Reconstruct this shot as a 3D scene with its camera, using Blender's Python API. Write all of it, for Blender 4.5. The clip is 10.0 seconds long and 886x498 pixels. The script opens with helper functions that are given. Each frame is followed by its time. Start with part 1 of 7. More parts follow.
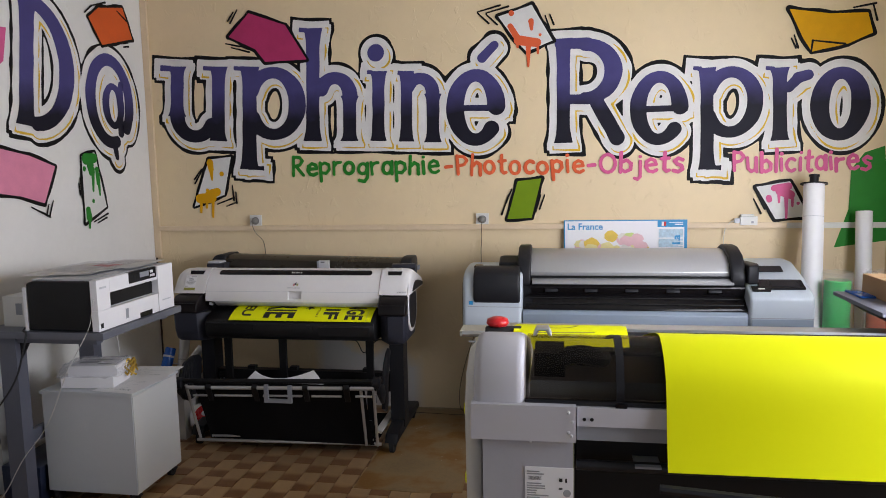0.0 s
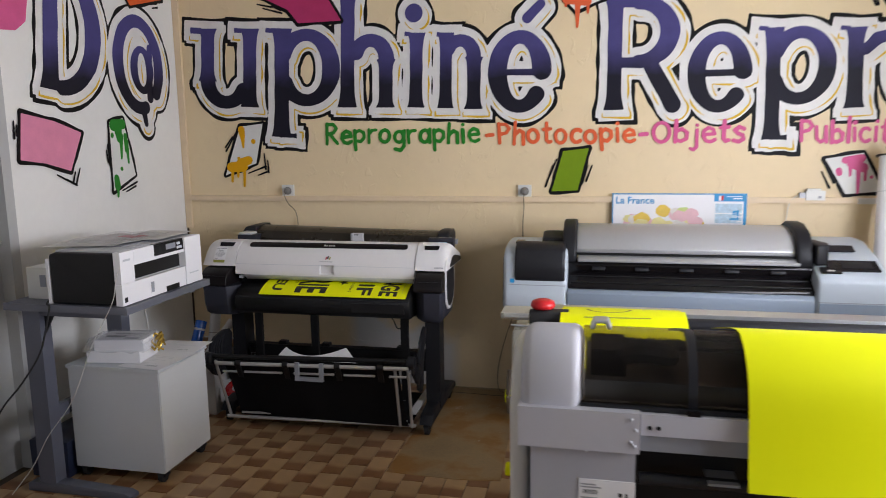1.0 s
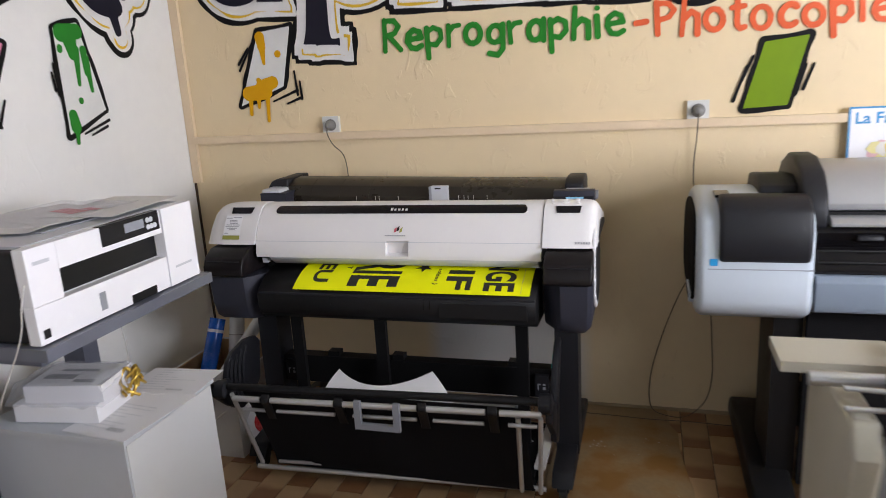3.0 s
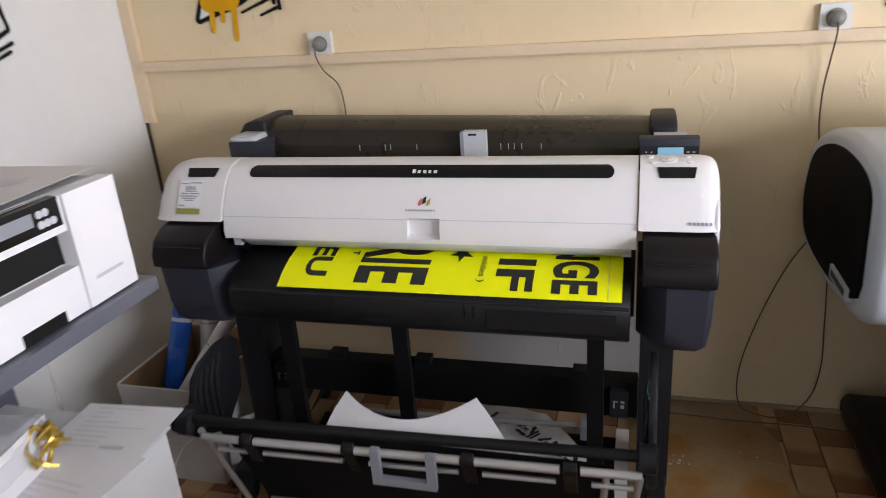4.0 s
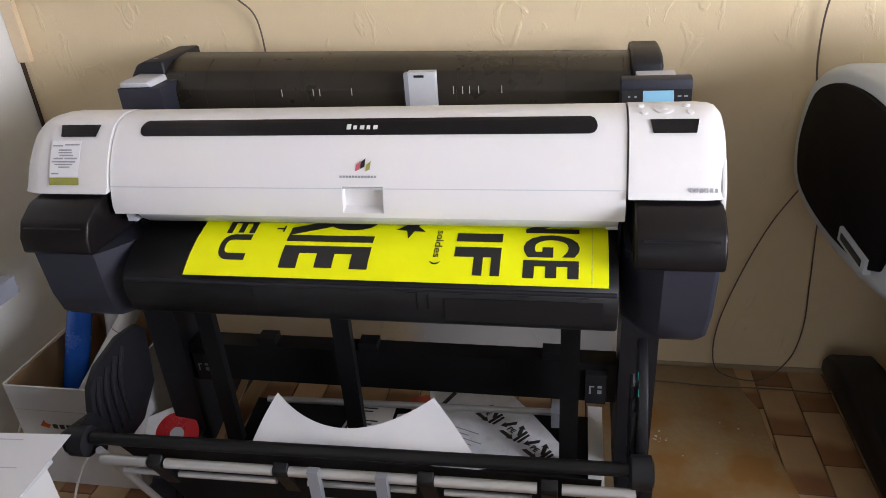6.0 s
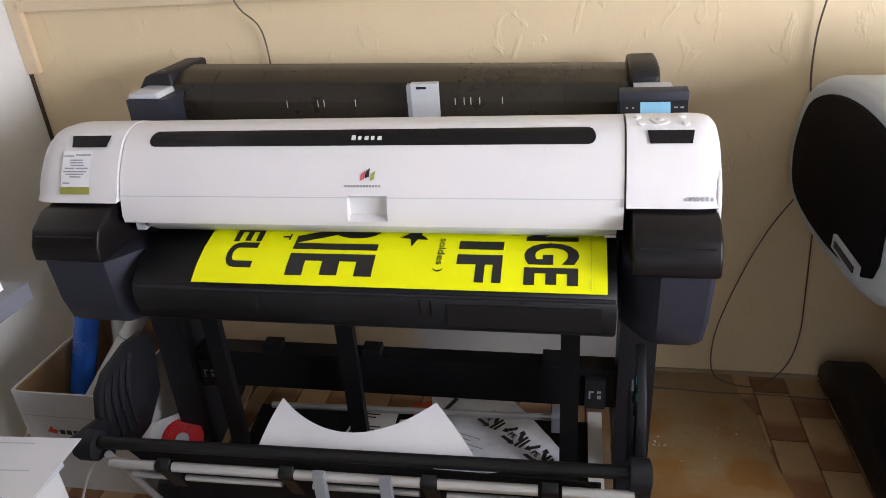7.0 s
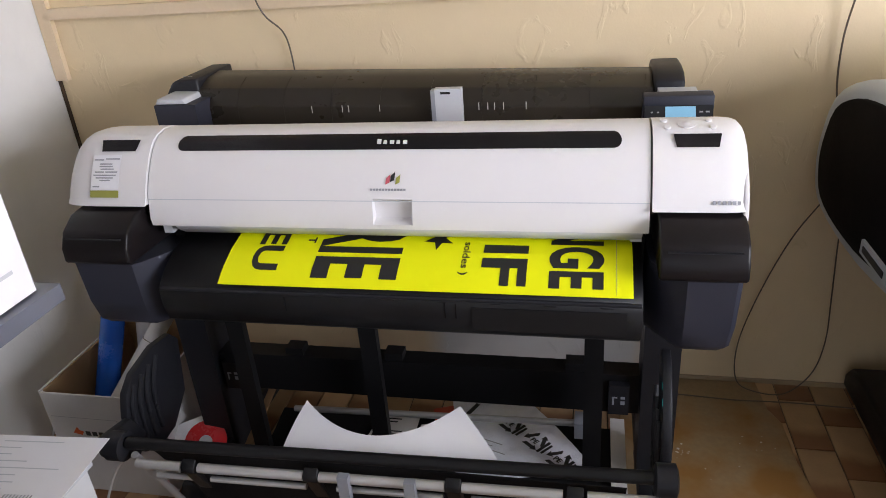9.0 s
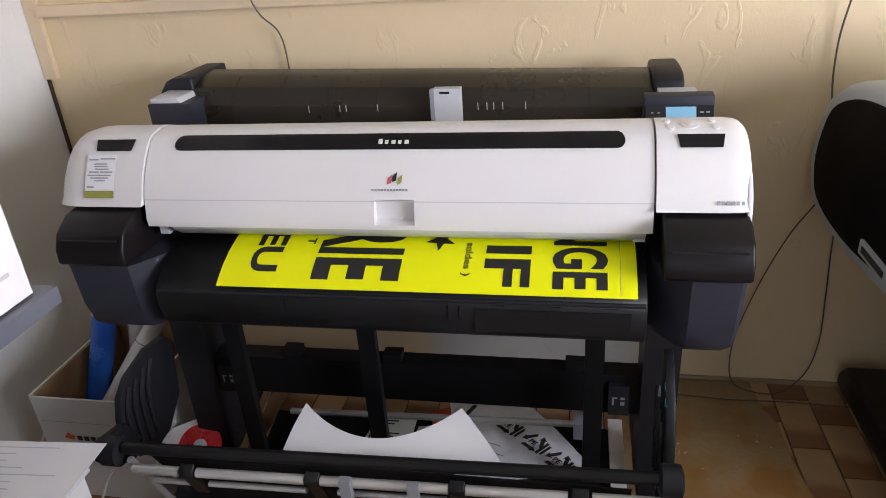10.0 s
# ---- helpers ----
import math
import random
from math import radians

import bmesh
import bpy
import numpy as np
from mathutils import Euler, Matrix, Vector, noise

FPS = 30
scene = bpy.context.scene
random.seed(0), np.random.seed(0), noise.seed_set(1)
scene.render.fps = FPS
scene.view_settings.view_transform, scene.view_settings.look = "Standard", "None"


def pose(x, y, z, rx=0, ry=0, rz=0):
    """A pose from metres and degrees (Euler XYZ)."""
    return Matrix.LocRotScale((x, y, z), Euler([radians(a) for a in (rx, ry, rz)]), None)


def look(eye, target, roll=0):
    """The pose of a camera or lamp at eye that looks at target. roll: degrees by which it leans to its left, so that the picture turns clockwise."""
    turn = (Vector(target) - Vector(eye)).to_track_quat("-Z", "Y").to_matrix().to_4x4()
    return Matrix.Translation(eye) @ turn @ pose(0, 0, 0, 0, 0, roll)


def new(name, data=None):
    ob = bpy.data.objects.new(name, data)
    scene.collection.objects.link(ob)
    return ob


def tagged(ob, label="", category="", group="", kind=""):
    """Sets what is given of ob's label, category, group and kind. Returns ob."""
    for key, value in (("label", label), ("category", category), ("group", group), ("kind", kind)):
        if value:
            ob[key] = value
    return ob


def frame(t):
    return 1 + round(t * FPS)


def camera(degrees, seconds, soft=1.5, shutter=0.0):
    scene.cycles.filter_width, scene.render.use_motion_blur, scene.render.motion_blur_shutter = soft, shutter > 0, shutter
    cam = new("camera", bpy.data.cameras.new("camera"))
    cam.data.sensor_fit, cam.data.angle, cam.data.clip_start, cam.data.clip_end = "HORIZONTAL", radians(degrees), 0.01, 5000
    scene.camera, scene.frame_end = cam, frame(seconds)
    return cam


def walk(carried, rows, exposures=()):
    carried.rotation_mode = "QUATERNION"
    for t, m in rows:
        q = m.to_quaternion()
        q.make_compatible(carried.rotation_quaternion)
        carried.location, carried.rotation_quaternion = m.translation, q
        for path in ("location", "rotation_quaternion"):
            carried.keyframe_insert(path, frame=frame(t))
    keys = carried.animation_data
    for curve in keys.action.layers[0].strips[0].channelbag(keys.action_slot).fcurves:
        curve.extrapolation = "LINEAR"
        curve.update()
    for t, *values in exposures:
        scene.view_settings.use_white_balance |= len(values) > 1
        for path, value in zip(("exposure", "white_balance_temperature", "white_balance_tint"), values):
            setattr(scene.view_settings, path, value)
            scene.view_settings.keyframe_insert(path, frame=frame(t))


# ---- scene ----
cam = camera(64.6, 10.0, soft=0.8, shutter=0.5)
PATH = [
    (0, (0.65, 0.595, 1.47), (0.326, 2.556, 1.249), -1.1),
    (0.5, (0.644, 0.656, 1.473), (0.323, 2.614, 1.217), -0.7),
    (1, (0.6, 0.795, 1.465), (0.175, 2.725, 1.161), -0.8),
    (1.5, (0.465, 1.059, 1.449), (0.045, 2.985, 1.115), -3.1),
    (2, (0.347, 1.407, 1.413), (-0.095, 3.319, 1.029), -2.6),
    (2.5, (0.185, 1.753, 1.38), (-0.362, 3.616, 0.899), -2.1),
    (2.7, (0.119, 1.864, 1.366), (-0.428, 3.73, 0.899), -3.1),
    (3.8, (-0.186, 2.563, 1.35), (-0.757, 4.36, 0.684), -4.3),
    (4, (-0.267, 2.672, 1.353), (-0.797, 4.458, 0.626), -4.4),
    (4.2, (-0.341, 2.764, 1.347), (-0.793, 4.562, 0.595), -4.5),
    (4.5, (-0.373, 2.878, 1.339), (-0.733, 4.655, 0.493), -4.5),
    (5, (-0.361, 2.962, 1.323), (-0.723, 4.694, 0.39), -3.4),
    (5.5, (-0.351, 2.968, 1.32), (-0.719, 4.701, 0.391), -4.0),
    (7, (-0.349, 2.934, 1.336), (-0.716, 4.681, 0.435), -4.2),
    (7.5, (-0.352, 2.925, 1.337), (-0.719, 4.678, 0.448), -4.0),
    (8, (-0.352, 2.924, 1.339), (-0.725, 4.676, 0.45), -3.9),
    (8.5, (-0.357, 2.921, 1.333), (-0.746, 4.672, 0.448), -3.7),
    (9, (-0.364, 2.924, 1.331), (-0.776, 4.673, 0.454), -4.6),
    (9.5, (-0.37, 2.924, 1.332), (-0.777, 4.681, 0.466), -4.3),
    (10, (-0.398, 2.927, 1.329), (-0.767, 4.686, 0.45), -4.1),
]
EXPOSURES = [(0.0, -0.16, 6450, 10), (1.0, -0.06, 6450, 10), (2.5, 0.34, 6450, 10), (4.0, 0.50, 6400, 11), (5.0, 0.64, 6350, 11), (7.0, 0.76, 6350, 11), (10.0, 0.66, 6350, 12)]
walk(cam, [(t, look(eye, target, roll)) for t, eye, target, roll in PATH], EXPOSURES)

# ---- world, daylight through the shop windows ----
world = bpy.data.worlds.new("world")
scene.world = world
world.use_nodes = True
wn = world.node_tree
sky = wn.nodes.new("ShaderNodeTexSky")
sky.sky_type, sky.sun_disc = "NISHITA", False
sky.sun_elevation, sky.sun_rotation = radians(40), radians(110)
wn.links.new(sky.outputs[0], wn.nodes["Background"].inputs[0])
wn.nodes["Background"].inputs[1].default_value = 0.10


def area_lamp(name, m, sx, sy, watts, colour):
    lamp = bpy.data.lights.new(name, "AREA")
    lamp.shape, lamp.size, lamp.size_y, lamp.energy, lamp.color = "RECTANGLE", sx, sy, watts, colour
    ob = new(name, lamp)
    ob.matrix_basis = m
    return ob


area_lamp("window_light_side", look((2.37, 2.45, 1.36), (-1.0, 3.5, 0.55)), 1.9, 1.2, 110, (0.88, 0.90, 1.0))
area_lamp("window_light_front", look((-0.3, -2.46, 1.4), (-0.4, 2.0, 1.25)), 2.2, 1.7, 12, (0.84, 0.89, 1.0))

# ---- helpers for meshes ----


def thing(name, x, y, z, label, category, group="", kind=""):
    ob = new(name)
    ob.empty_display_size = 0.05
    ob.location = (x, y, z)
    return tagged(ob, label, category, group, kind)


def part(name, bm, material, parent=None, label="", smooth=35):
    """Links a bmesh in world coordinates as one mesh object under a thing or part."""
    me = bpy.data.meshes.new(name)
    bmesh.ops.recalc_face_normals(bm, faces=bm.faces)
    bm.to_mesh(me)
    bm.free()
    me.materials.append(material)
    if smooth:
        me.shade_smooth()
        me.set_sharp_from_angle(angle=radians(smooth))
    ob = new(name, me)
    if parent is not None:
        ob.parent = parent
        if parent.type == "EMPTY":
            ob.matrix_parent_inverse = parent.matrix_basis.inverted()
    if label:
        ob["label"] = label
    return ob


def bevelled(bm, width, segments=2, angle=40):
    if width > 0:
        edges = [e for e in bm.edges if len(e.link_faces) == 2 and e.calc_face_angle(0) > radians(angle)]
        bmesh.ops.bevel(bm, geom=edges, offset=width, segments=segments, affect="EDGES", profile=0.5, clamp_overlap=True)
    return bm


def add_box(bm, lo, hi, m=None):
    vs = [bm.verts.new((x, y, z)) for x in (lo[0], hi[0]) for y in (lo[1], hi[1]) for z in (lo[2], hi[2])]
    for f in ((0, 1, 3, 2), (4, 6, 7, 5), (0, 4, 5, 1), (2, 3, 7, 6), (0, 2, 6, 4), (1, 5, 7, 3)):
        bm.faces.new([vs[i] for i in f])
    if m is not None:
        bmesh.ops.transform(bm, matrix=m, verts=vs)
    return vs


def box(lo, hi, bevel=0.003, segments=2, m=None):
    bm = bmesh.new()
    add_box(bm, lo, hi)
    bevelled(bm, bevel, segments)
    if m is not None:
        bmesh.ops.transform(bm, matrix=m, verts=bm.verts)
    return bm


def prism(points, a, b, axis="x", bevel=0.003, segments=2, angle=40):
    """A closed outline swept along an axis from a to b. Outline: (y, z) for x, (x, z) for y, (x, y) for z."""
    bm = bmesh.new()
    put = {"x": lambda s, p: (s, p[0], p[1]), "y": lambda s, p: (p[0], s, p[1]), "z": lambda s, p: (p[0], p[1], s)}[axis]
    one = [bm.verts.new(put(a, p)) for p in points]
    two = [bm.verts.new(put(b, p)) for p in points]
    bm.faces.new(one)
    bm.faces.new(two[::-1])
    for i in range(len(points)):
        j = (i + 1) % len(points)
        bm.faces.new((one[j], one[i], two[i], two[j]))
    bmesh.ops.recalc_face_normals(bm, faces=bm.faces)
    return bevelled(bm, bevel, segments, angle)


def add_rod(bm, p, q, r, r2=None, n=14, caps=True):
    p, q = Vector(p), Vector(q)
    d = q - p
    m = Matrix.Translation((p + q) / 2) @ d.to_track_quat("Z", "Y").to_matrix().to_4x4()
    bmesh.ops.create_cone(bm, cap_ends=caps, segments=n, radius1=r, radius2=r if r2 is None else r2, depth=d.length, matrix=m)
    return bm


def rod(p, q, r, r2=None, n=16, bevel=0.0):
    return bevelled(add_rod(bmesh.new(), p, q, r, r2, n), bevel)


def lathe(profile, m, n=24):
    """(radius, height) pairs turned round the local z axis."""
    bm = bmesh.new()
    rings = []
    for r, h in profile:
        rings.append([bm.verts.new(m @ Vector((r * math.cos(2 * math.pi * i / n), r * math.sin(2 * math.pi * i / n), h))) for i in range(n)])
    for a, b in zip(rings, rings[1:]):
        for i in range(n):
            bm.faces.new((a[i], a[(i + 1) % n], b[(i + 1) % n], b[i]))
    bm.faces.new(rings[0][::-1])
    bm.faces.new(rings[-1])
    return bm


def smooth_path(points, n=8):
    """Catmull-Rom through the points."""
    pts = [Vector(p) for p in points]
    pts = [2 * pts[0] - pts[1]] + pts + [2 * pts[-1] - pts[-2]]
    out = []
    for a, b, c, d in zip(pts, pts[1:], pts[2:], pts[3:]):
        for i in range(n):
            t = i / n
            out.append(0.5 * (2 * b + (c - a) * t + (2 * a - 5 * b + 4 * c - d) * t * t + (3 * b - a - 3 * c + d) * t ** 3))
    return out + [pts[-2]]


def cable(points, r, n=8, seg=8):
    """A round cable along a smooth path."""
    path = smooth_path(points, n)
    bm = bmesh.new()
    rings = []
    for i, p in enumerate(path):
        d = path[min(i + 1, len(path) - 1)] - path[max(i - 1, 0)]
        q = d.to_track_quat("Z", "Y")
        rings.append([bm.verts.new(p + q @ Vector((r * math.cos(2 * math.pi * k / seg), r * math.sin(2 * math.pi * k / seg), 0))) for k in range(seg)])
    for a, b in zip(rings, rings[1:]):
        for k in range(seg):
            bm.faces.new((a[k], a[(k + 1) % seg], b[(k + 1) % seg], b[k]))
    bm.faces.new(rings[0][::-1])
    bm.faces.new(rings[-1])
    return bm


def sheet(rows, thickness=0.0006):
    """A thin bent sheet through rows of points, with a real thickness."""
    bm = bmesh.new()
    grid = [[bm.verts.new(p) for p in row] for row in rows]
    for a, b in zip(grid, grid[1:]):
        for i in range(len(a) - 1):
            bm.faces.new((a[i], a[i + 1], b[i + 1], b[i]))
    bmesh.ops.recalc_face_normals(bm, faces=bm.faces)
    bmesh.ops.solidify(bm, geom=bm.faces[:], thickness=thickness)
    return bm


def text_bm(body, size, m, offset=0.0, depth=0.0, align="LEFT", spacing=1.0):
    """Letters of the built-in font as a mesh, lying in the plane of m."""
    cu = bpy.data.curves.new("text", "FONT")
    cu.body, cu.size, cu.offset, cu.extrude, cu.align_x, cu.space_character = body, size, offset, depth, align, spacing
    cu.resolution_u = 4
    ob = bpy.data.objects.new("text", cu)
    me = bpy.data.meshes.new_from_object(ob)
    bm = bmesh.new()
    bm.from_mesh(me)
    bmesh.ops.transform(bm, matrix=m, verts=bm.verts)
    bpy.data.objects.remove(ob)
    bpy.data.curves.remove(cu)
    bpy.data.meshes.remove(me)
    return bm


def quads(rows, m):
    """Flat rectangles (x0, y0, x1, y1) in the plane of m."""
    bm = bmesh.new()
    for x0, y0, x1, y1 in rows:
        bm.faces.new([bm.verts.new(m @ Vector(p)) for p in ((x0, y0, 0), (x1, y0, 0), (x1, y1, 0), (x0, y1, 0))])
    return bm


def flat(points, m):
    bm = bmesh.new()
    bm.faces.new([bm.verts.new(m @ Vector((*p, 0))) for p in points])
    return bm


def basis(origin, right, up):
    """A plane's pose from its origin and the ways of its x and y."""
    r, u = Vector(right).normalized(), Vector(up).normalized()
    n = r.cross(u)
    m = Matrix((r, u, n)).transposed().to_4x4()
    return Matrix.Translation(origin) @ m


# ---- materials ----


def material(name, colour, rough=0.5, metal=0.0, var=0.06, scale=6.0, bump=0.0, bump_scale=120.0, rough_var=0.08, colour2=None, patch=None, piece=0.0, coat=0.0, spec=0.5):
    """A painted, plastic or metal surface: colour that varies at two scales, uneven gloss, fine relief."""
    ma = bpy.data.materials.new(name)
    ma.use_nodes = True
    nt = ma.node_tree
    n, l = nt.nodes, nt.links
    bs = n["Principled BSDF"]
    tc = n.new("ShaderNodeTexCoord")
    big, fine = n.new("ShaderNodeTexNoise"), n.new("ShaderNodeTexNoise")
    big.inputs["Scale"].default_value, big.inputs["Detail"].default_value = scale, 5
    fine.inputs["Scale"].default_value, fine.inputs["Detail"].default_value = scale * 14, 4
    for t in (big, fine):
        l.new(tc.outputs["Object"], t.inputs["Vector"])
    add = n.new("ShaderNodeMath")
    add.operation = "MULTIPLY_ADD"
    l.new(fine.outputs[0], add.inputs[0])
    add.inputs[1].default_value = 0.4
    l.new(big.outputs[0], add.inputs[2])
    ramp = n.new("ShaderNodeMapRange")
    ramp.inputs[1].default_value, ramp.inputs[2].default_value = 0.4, 1.0
    ramp.inputs[3].default_value, ramp.inputs[4].default_value = 1 - var, 1 + var
    l.new(add.outputs[0], ramp.inputs[0])
    mul = n.new("ShaderNodeVectorMath")
    mul.operation = "SCALE"
    mul.inputs[0].default_value = colour
    l.new(ramp.outputs[0], mul.inputs["Scale"])
    last = mul.outputs[0]
    if colour2:
        mix = n.new("ShaderNodeMix")
        mix.data_type = "RGBA"
        step = n.new("ShaderNodeMapRange")
        step.inputs[1].default_value, step.inputs[2].default_value = patch or (0.55, 0.7)
        l.new(big.outputs[0], step.inputs[0])
        l.new(step.outputs[0], mix.inputs[0])
        l.new(last, mix.inputs[6])
        mix.inputs[7].default_value = (*colour2, 1)
        last = mix.outputs[2]
    if piece:
        info = n.new("ShaderNodeObjectInfo")
        pr = n.new("ShaderNodeMapRange")
        pr.inputs[3].default_value, pr.inputs[4].default_value = 1 - piece, 1 + piece
        l.new(info.outputs["Random"], pr.inputs[0])
        m2 = n.new("ShaderNodeVectorMath")
        m2.operation = "SCALE"
        l.new(last, m2.inputs[0])
        l.new(pr.outputs[0], m2.inputs["Scale"])
        last = m2.outputs[0]
    l.new(last, bs.inputs["Base Color"])
    rr = n.new("ShaderNodeMapRange")
    rr.inputs[1].default_value, rr.inputs[2].default_value = 0.4, 1.0
    rr.inputs[3].default_value, rr.inputs[4].default_value = max(0.02, rough - rough_var), min(1, rough + rough_var)
    l.new(add.outputs[0], rr.inputs[0])
    l.new(rr.outputs[0], bs.inputs["Roughness"])
    bs.inputs["Metallic"].default_value = metal
    bs.inputs["Coat Weight"].default_value = coat
    bs.inputs["Specular IOR Level"].default_value = spec
    if bump:
        bt = n.new("ShaderNodeTexNoise")
        bt.inputs["Scale"].default_value, bt.inputs["Detail"].default_value = bump_scale, 4
        l.new(tc.outputs["Object"], bt.inputs["Vector"])
        bp = n.new("ShaderNodeBump")
        bp.inputs["Strength"].default_value, bp.inputs["Distance"].default_value = bump, 0.004
        l.new(bt.outputs[0], bp.inputs["Height"])
        l.new(bp.outputs[0], bs.inputs["Normal"])
    return ma


def smoked(name, colour, rough, clear, tint=(0.62, 0.55, 0.48)):
    """Dark translucent plastic: part gloss, part clear."""
    ma = material(name, colour, rough, var=0.1)
    nt = ma.node_tree
    tr = nt.nodes.new("ShaderNodeBsdfTransparent")
    tr.inputs[0].default_value = (*tint, 1)
    mx = nt.nodes.new("ShaderNodeMixShader")
    mx.inputs[0].default_value = clear
    nt.links.new(nt.nodes["Principled BSDF"].outputs[0], mx.inputs[1])
    nt.links.new(tr.outputs[0], mx.inputs[2])
    nt.links.new(mx.outputs[0], nt.nodes["Material Output"].inputs[0])
    return ma


def wall_paint(name, colour, low, streak):
    """Emulsion over trowelled plaster: long trowel marks, specks, and bare pale plaster near the floor."""
    ma = material(name, colour, 0.62, var=0.05, scale=1.6, rough_var=0.1)
    nt = ma.node_tree
    n, l = nt.nodes, nt.links
    bs = n["Principled BSDF"]
    base = bs.inputs["Base Color"].links[0].from_socket
    geo = n.new("ShaderNodeNewGeometry")
    sep = n.new("ShaderNodeSeparateXYZ")
    l.new(geo.outputs["Position"], sep.inputs[0])
    wob = n.new("ShaderNodeTexNoise")
    wob.inputs["Scale"].default_value, wob.inputs["Detail"].default_value = 3.0, 6
    l.new(geo.outputs["Position"], wob.inputs["Vector"])
    h = n.new("ShaderNodeMath")
    h.operation = "MULTIPLY_ADD"
    l.new(wob.outputs[0], h.inputs[0])
    h.inputs[1].default_value = 0.66
    h.inputs[2].default_value = 0.0
    sub = n.new("ShaderNodeMath")
    sub.operation = "SUBTRACT"
    l.new(h.outputs[0], sub.inputs[0])
    l.new(sep.outputs["Z"], sub.inputs[1])
    st = n.new("ShaderNodeMapRange")
    st.inputs[1].default_value, st.inputs[2].default_value = -0.10, -0.02
    l.new(sub.outputs[0], st.inputs[0])
    # bare plaster only behind the wide printer
    stretch = n.new("ShaderNodeMapRange")
    away = n.new("ShaderNodeMath")
    away.operation = "ABSOLUTE"
    shift = n.new("ShaderNodeMath")
    shift.operation = "ADD"
    shift.inputs[1].default_value = 0.52
    l.new(sep.outputs["X"], shift.inputs[0])
    l.new(shift.outputs[0], away.inputs[0])
    stretch.inputs[1].default_value, stretch.inputs[2].default_value = 0.36, 0.28
    l.new(away.outputs[0], stretch.inputs[0])
    both = n.new("ShaderNodeMath")
    both.operation = "MULTIPLY"
    l.new(st.outputs[0], both.inputs[0])
    l.new(stretch.outputs[0], both.inputs[1])
    mix = n.new("ShaderNodeMix")
    mix.data_type = "RGBA"
    l.new(both.outputs[0], mix.inputs[0])
    l.new(base, mix.inputs[6])
    mix.inputs[7].default_value = (*low, 1)
    l.new(mix.outputs[2], bs.inputs["Base Color"])
    mp = n.new("ShaderNodeMapping")
    mp.inputs["Scale"].default_value = (13, 13, 8)
    l.new(geo.outputs["Position"], mp.inputs[0])
    marks = n.new("ShaderNodeTexNoise")
    marks.inputs["Scale"].default_value, marks.inputs["Detail"].default_value, marks.inputs["Distortion"].default_value = 1.0, 7, 1.2
    l.new(mp.outputs[0], marks.inputs["Vector"])
    cut = n.new("ShaderNodeMapRange")
    cut.inputs[1].default_value, cut.inputs[2].default_value = 0.60, 0.66
    l.new(marks.outputs[0], cut.inputs[0])
    fine = n.new("ShaderNodeTexNoise")
    fine.inputs["Scale"].default_value, fine.inputs["Detail"].default_value = 160, 3
    l.new(geo.outputs["Position"], fine.inputs["Vector"])
    tot = n.new("ShaderNodeMath")
    tot.operation = "MULTIPLY_ADD"
    l.new(fine.outputs[0], tot.inputs[0])
    tot.inputs[1].default_value = 0.3
    l.new(cut.outputs[0], tot.inputs[2])
    bp = n.new("ShaderNodeBump")
    bp.inputs["Strength"].default_value, bp.inputs["Distance"].default_value = streak, 0.003
    l.new(tot.outputs[0], bp.inputs["Height"])
    l.new(bp.outputs[0], bs.inputs["Normal"])
    return ma


def letter_paint(name, top, bottom, z0, z1):
    """Brushed paint that runs from a top colour to a bottom colour between two heights."""
    ma = material(name, top, 0.55, var=0.1, scale=14, spec=0.15)
    nt = ma.node_tree
    n, l = nt.nodes, nt.links
    bs = n["Principled BSDF"]
    base = bs.inputs["Base Color"].links[0].from_socket
    geo, sep = n.new("ShaderNodeNewGeometry"), n.new("ShaderNodeSeparateXYZ")
    l.new(geo.outputs["Position"], sep.inputs[0])
    wob = n.new("ShaderNodeTexNoise")
    wob.inputs["Scale"].default_value, wob.inputs["Detail"].default_value = 9, 5
    l.new(geo.outputs["Position"], wob.inputs["Vector"])
    h = n.new("ShaderNodeMath")
    h.operation = "MULTIPLY_ADD"
    l.new(wob.outputs[0], h.inputs[0])
    h.inputs[1].default_value = 0.12
    l.new(sep.outputs["Z"], h.inputs[2])
    st = n.new("ShaderNodeMapRange")
    st.inputs[1].default_value, st.inputs[2].default_value = z0 + 0.06, z1 + 0.06
    l.new(h.outputs[0], st.inputs[0])
    mix = n.new("ShaderNodeMix")
    mix.data_type = "RGBA"
    l.new(st.outputs[0], mix.inputs[0])
    mix.inputs[6].default_value = (*bottom, 1)
    l.new(base, mix.inputs[7])
    l.new(mix.outputs[2], bs.inputs["Base Color"])
    return ma


CREAM = wall_paint("cream_wall_paint", (0.73, 0.582, 0.365), (0.62, 0.60, 0.58), 0.42)
WHITE_WALL = wall_paint("white_wall_paint", (0.74, 0.73, 0.70), (0.62, 0.60, 0.56), 0.15)
CREAM_WOOD = material("cream_painted_wood", (0.70, 0.545, 0.365), 0.5, var=0.06, scale=9, bump=0.15, bump_scale=60)
CEILING = material("ceiling_paint", (0.50, 0.49, 0.46), 0.8, var=0.03, scale=2)
DOOR_GREY = material("grey_door_paint", (0.42, 0.42, 0.41), 0.45, var=0.05, scale=3)
SHELL = material("white_printer_shell", (0.73, 0.708, 0.705), 0.45, var=0.015, scale=4, bump=0.06, bump_scale=900, rough_var=0.04)
SHELL_GREY = material("warm_grey_shell", (0.50, 0.49, 0.53), 0.45, var=0.03, scale=4, bump=0.06, bump_scale=900)
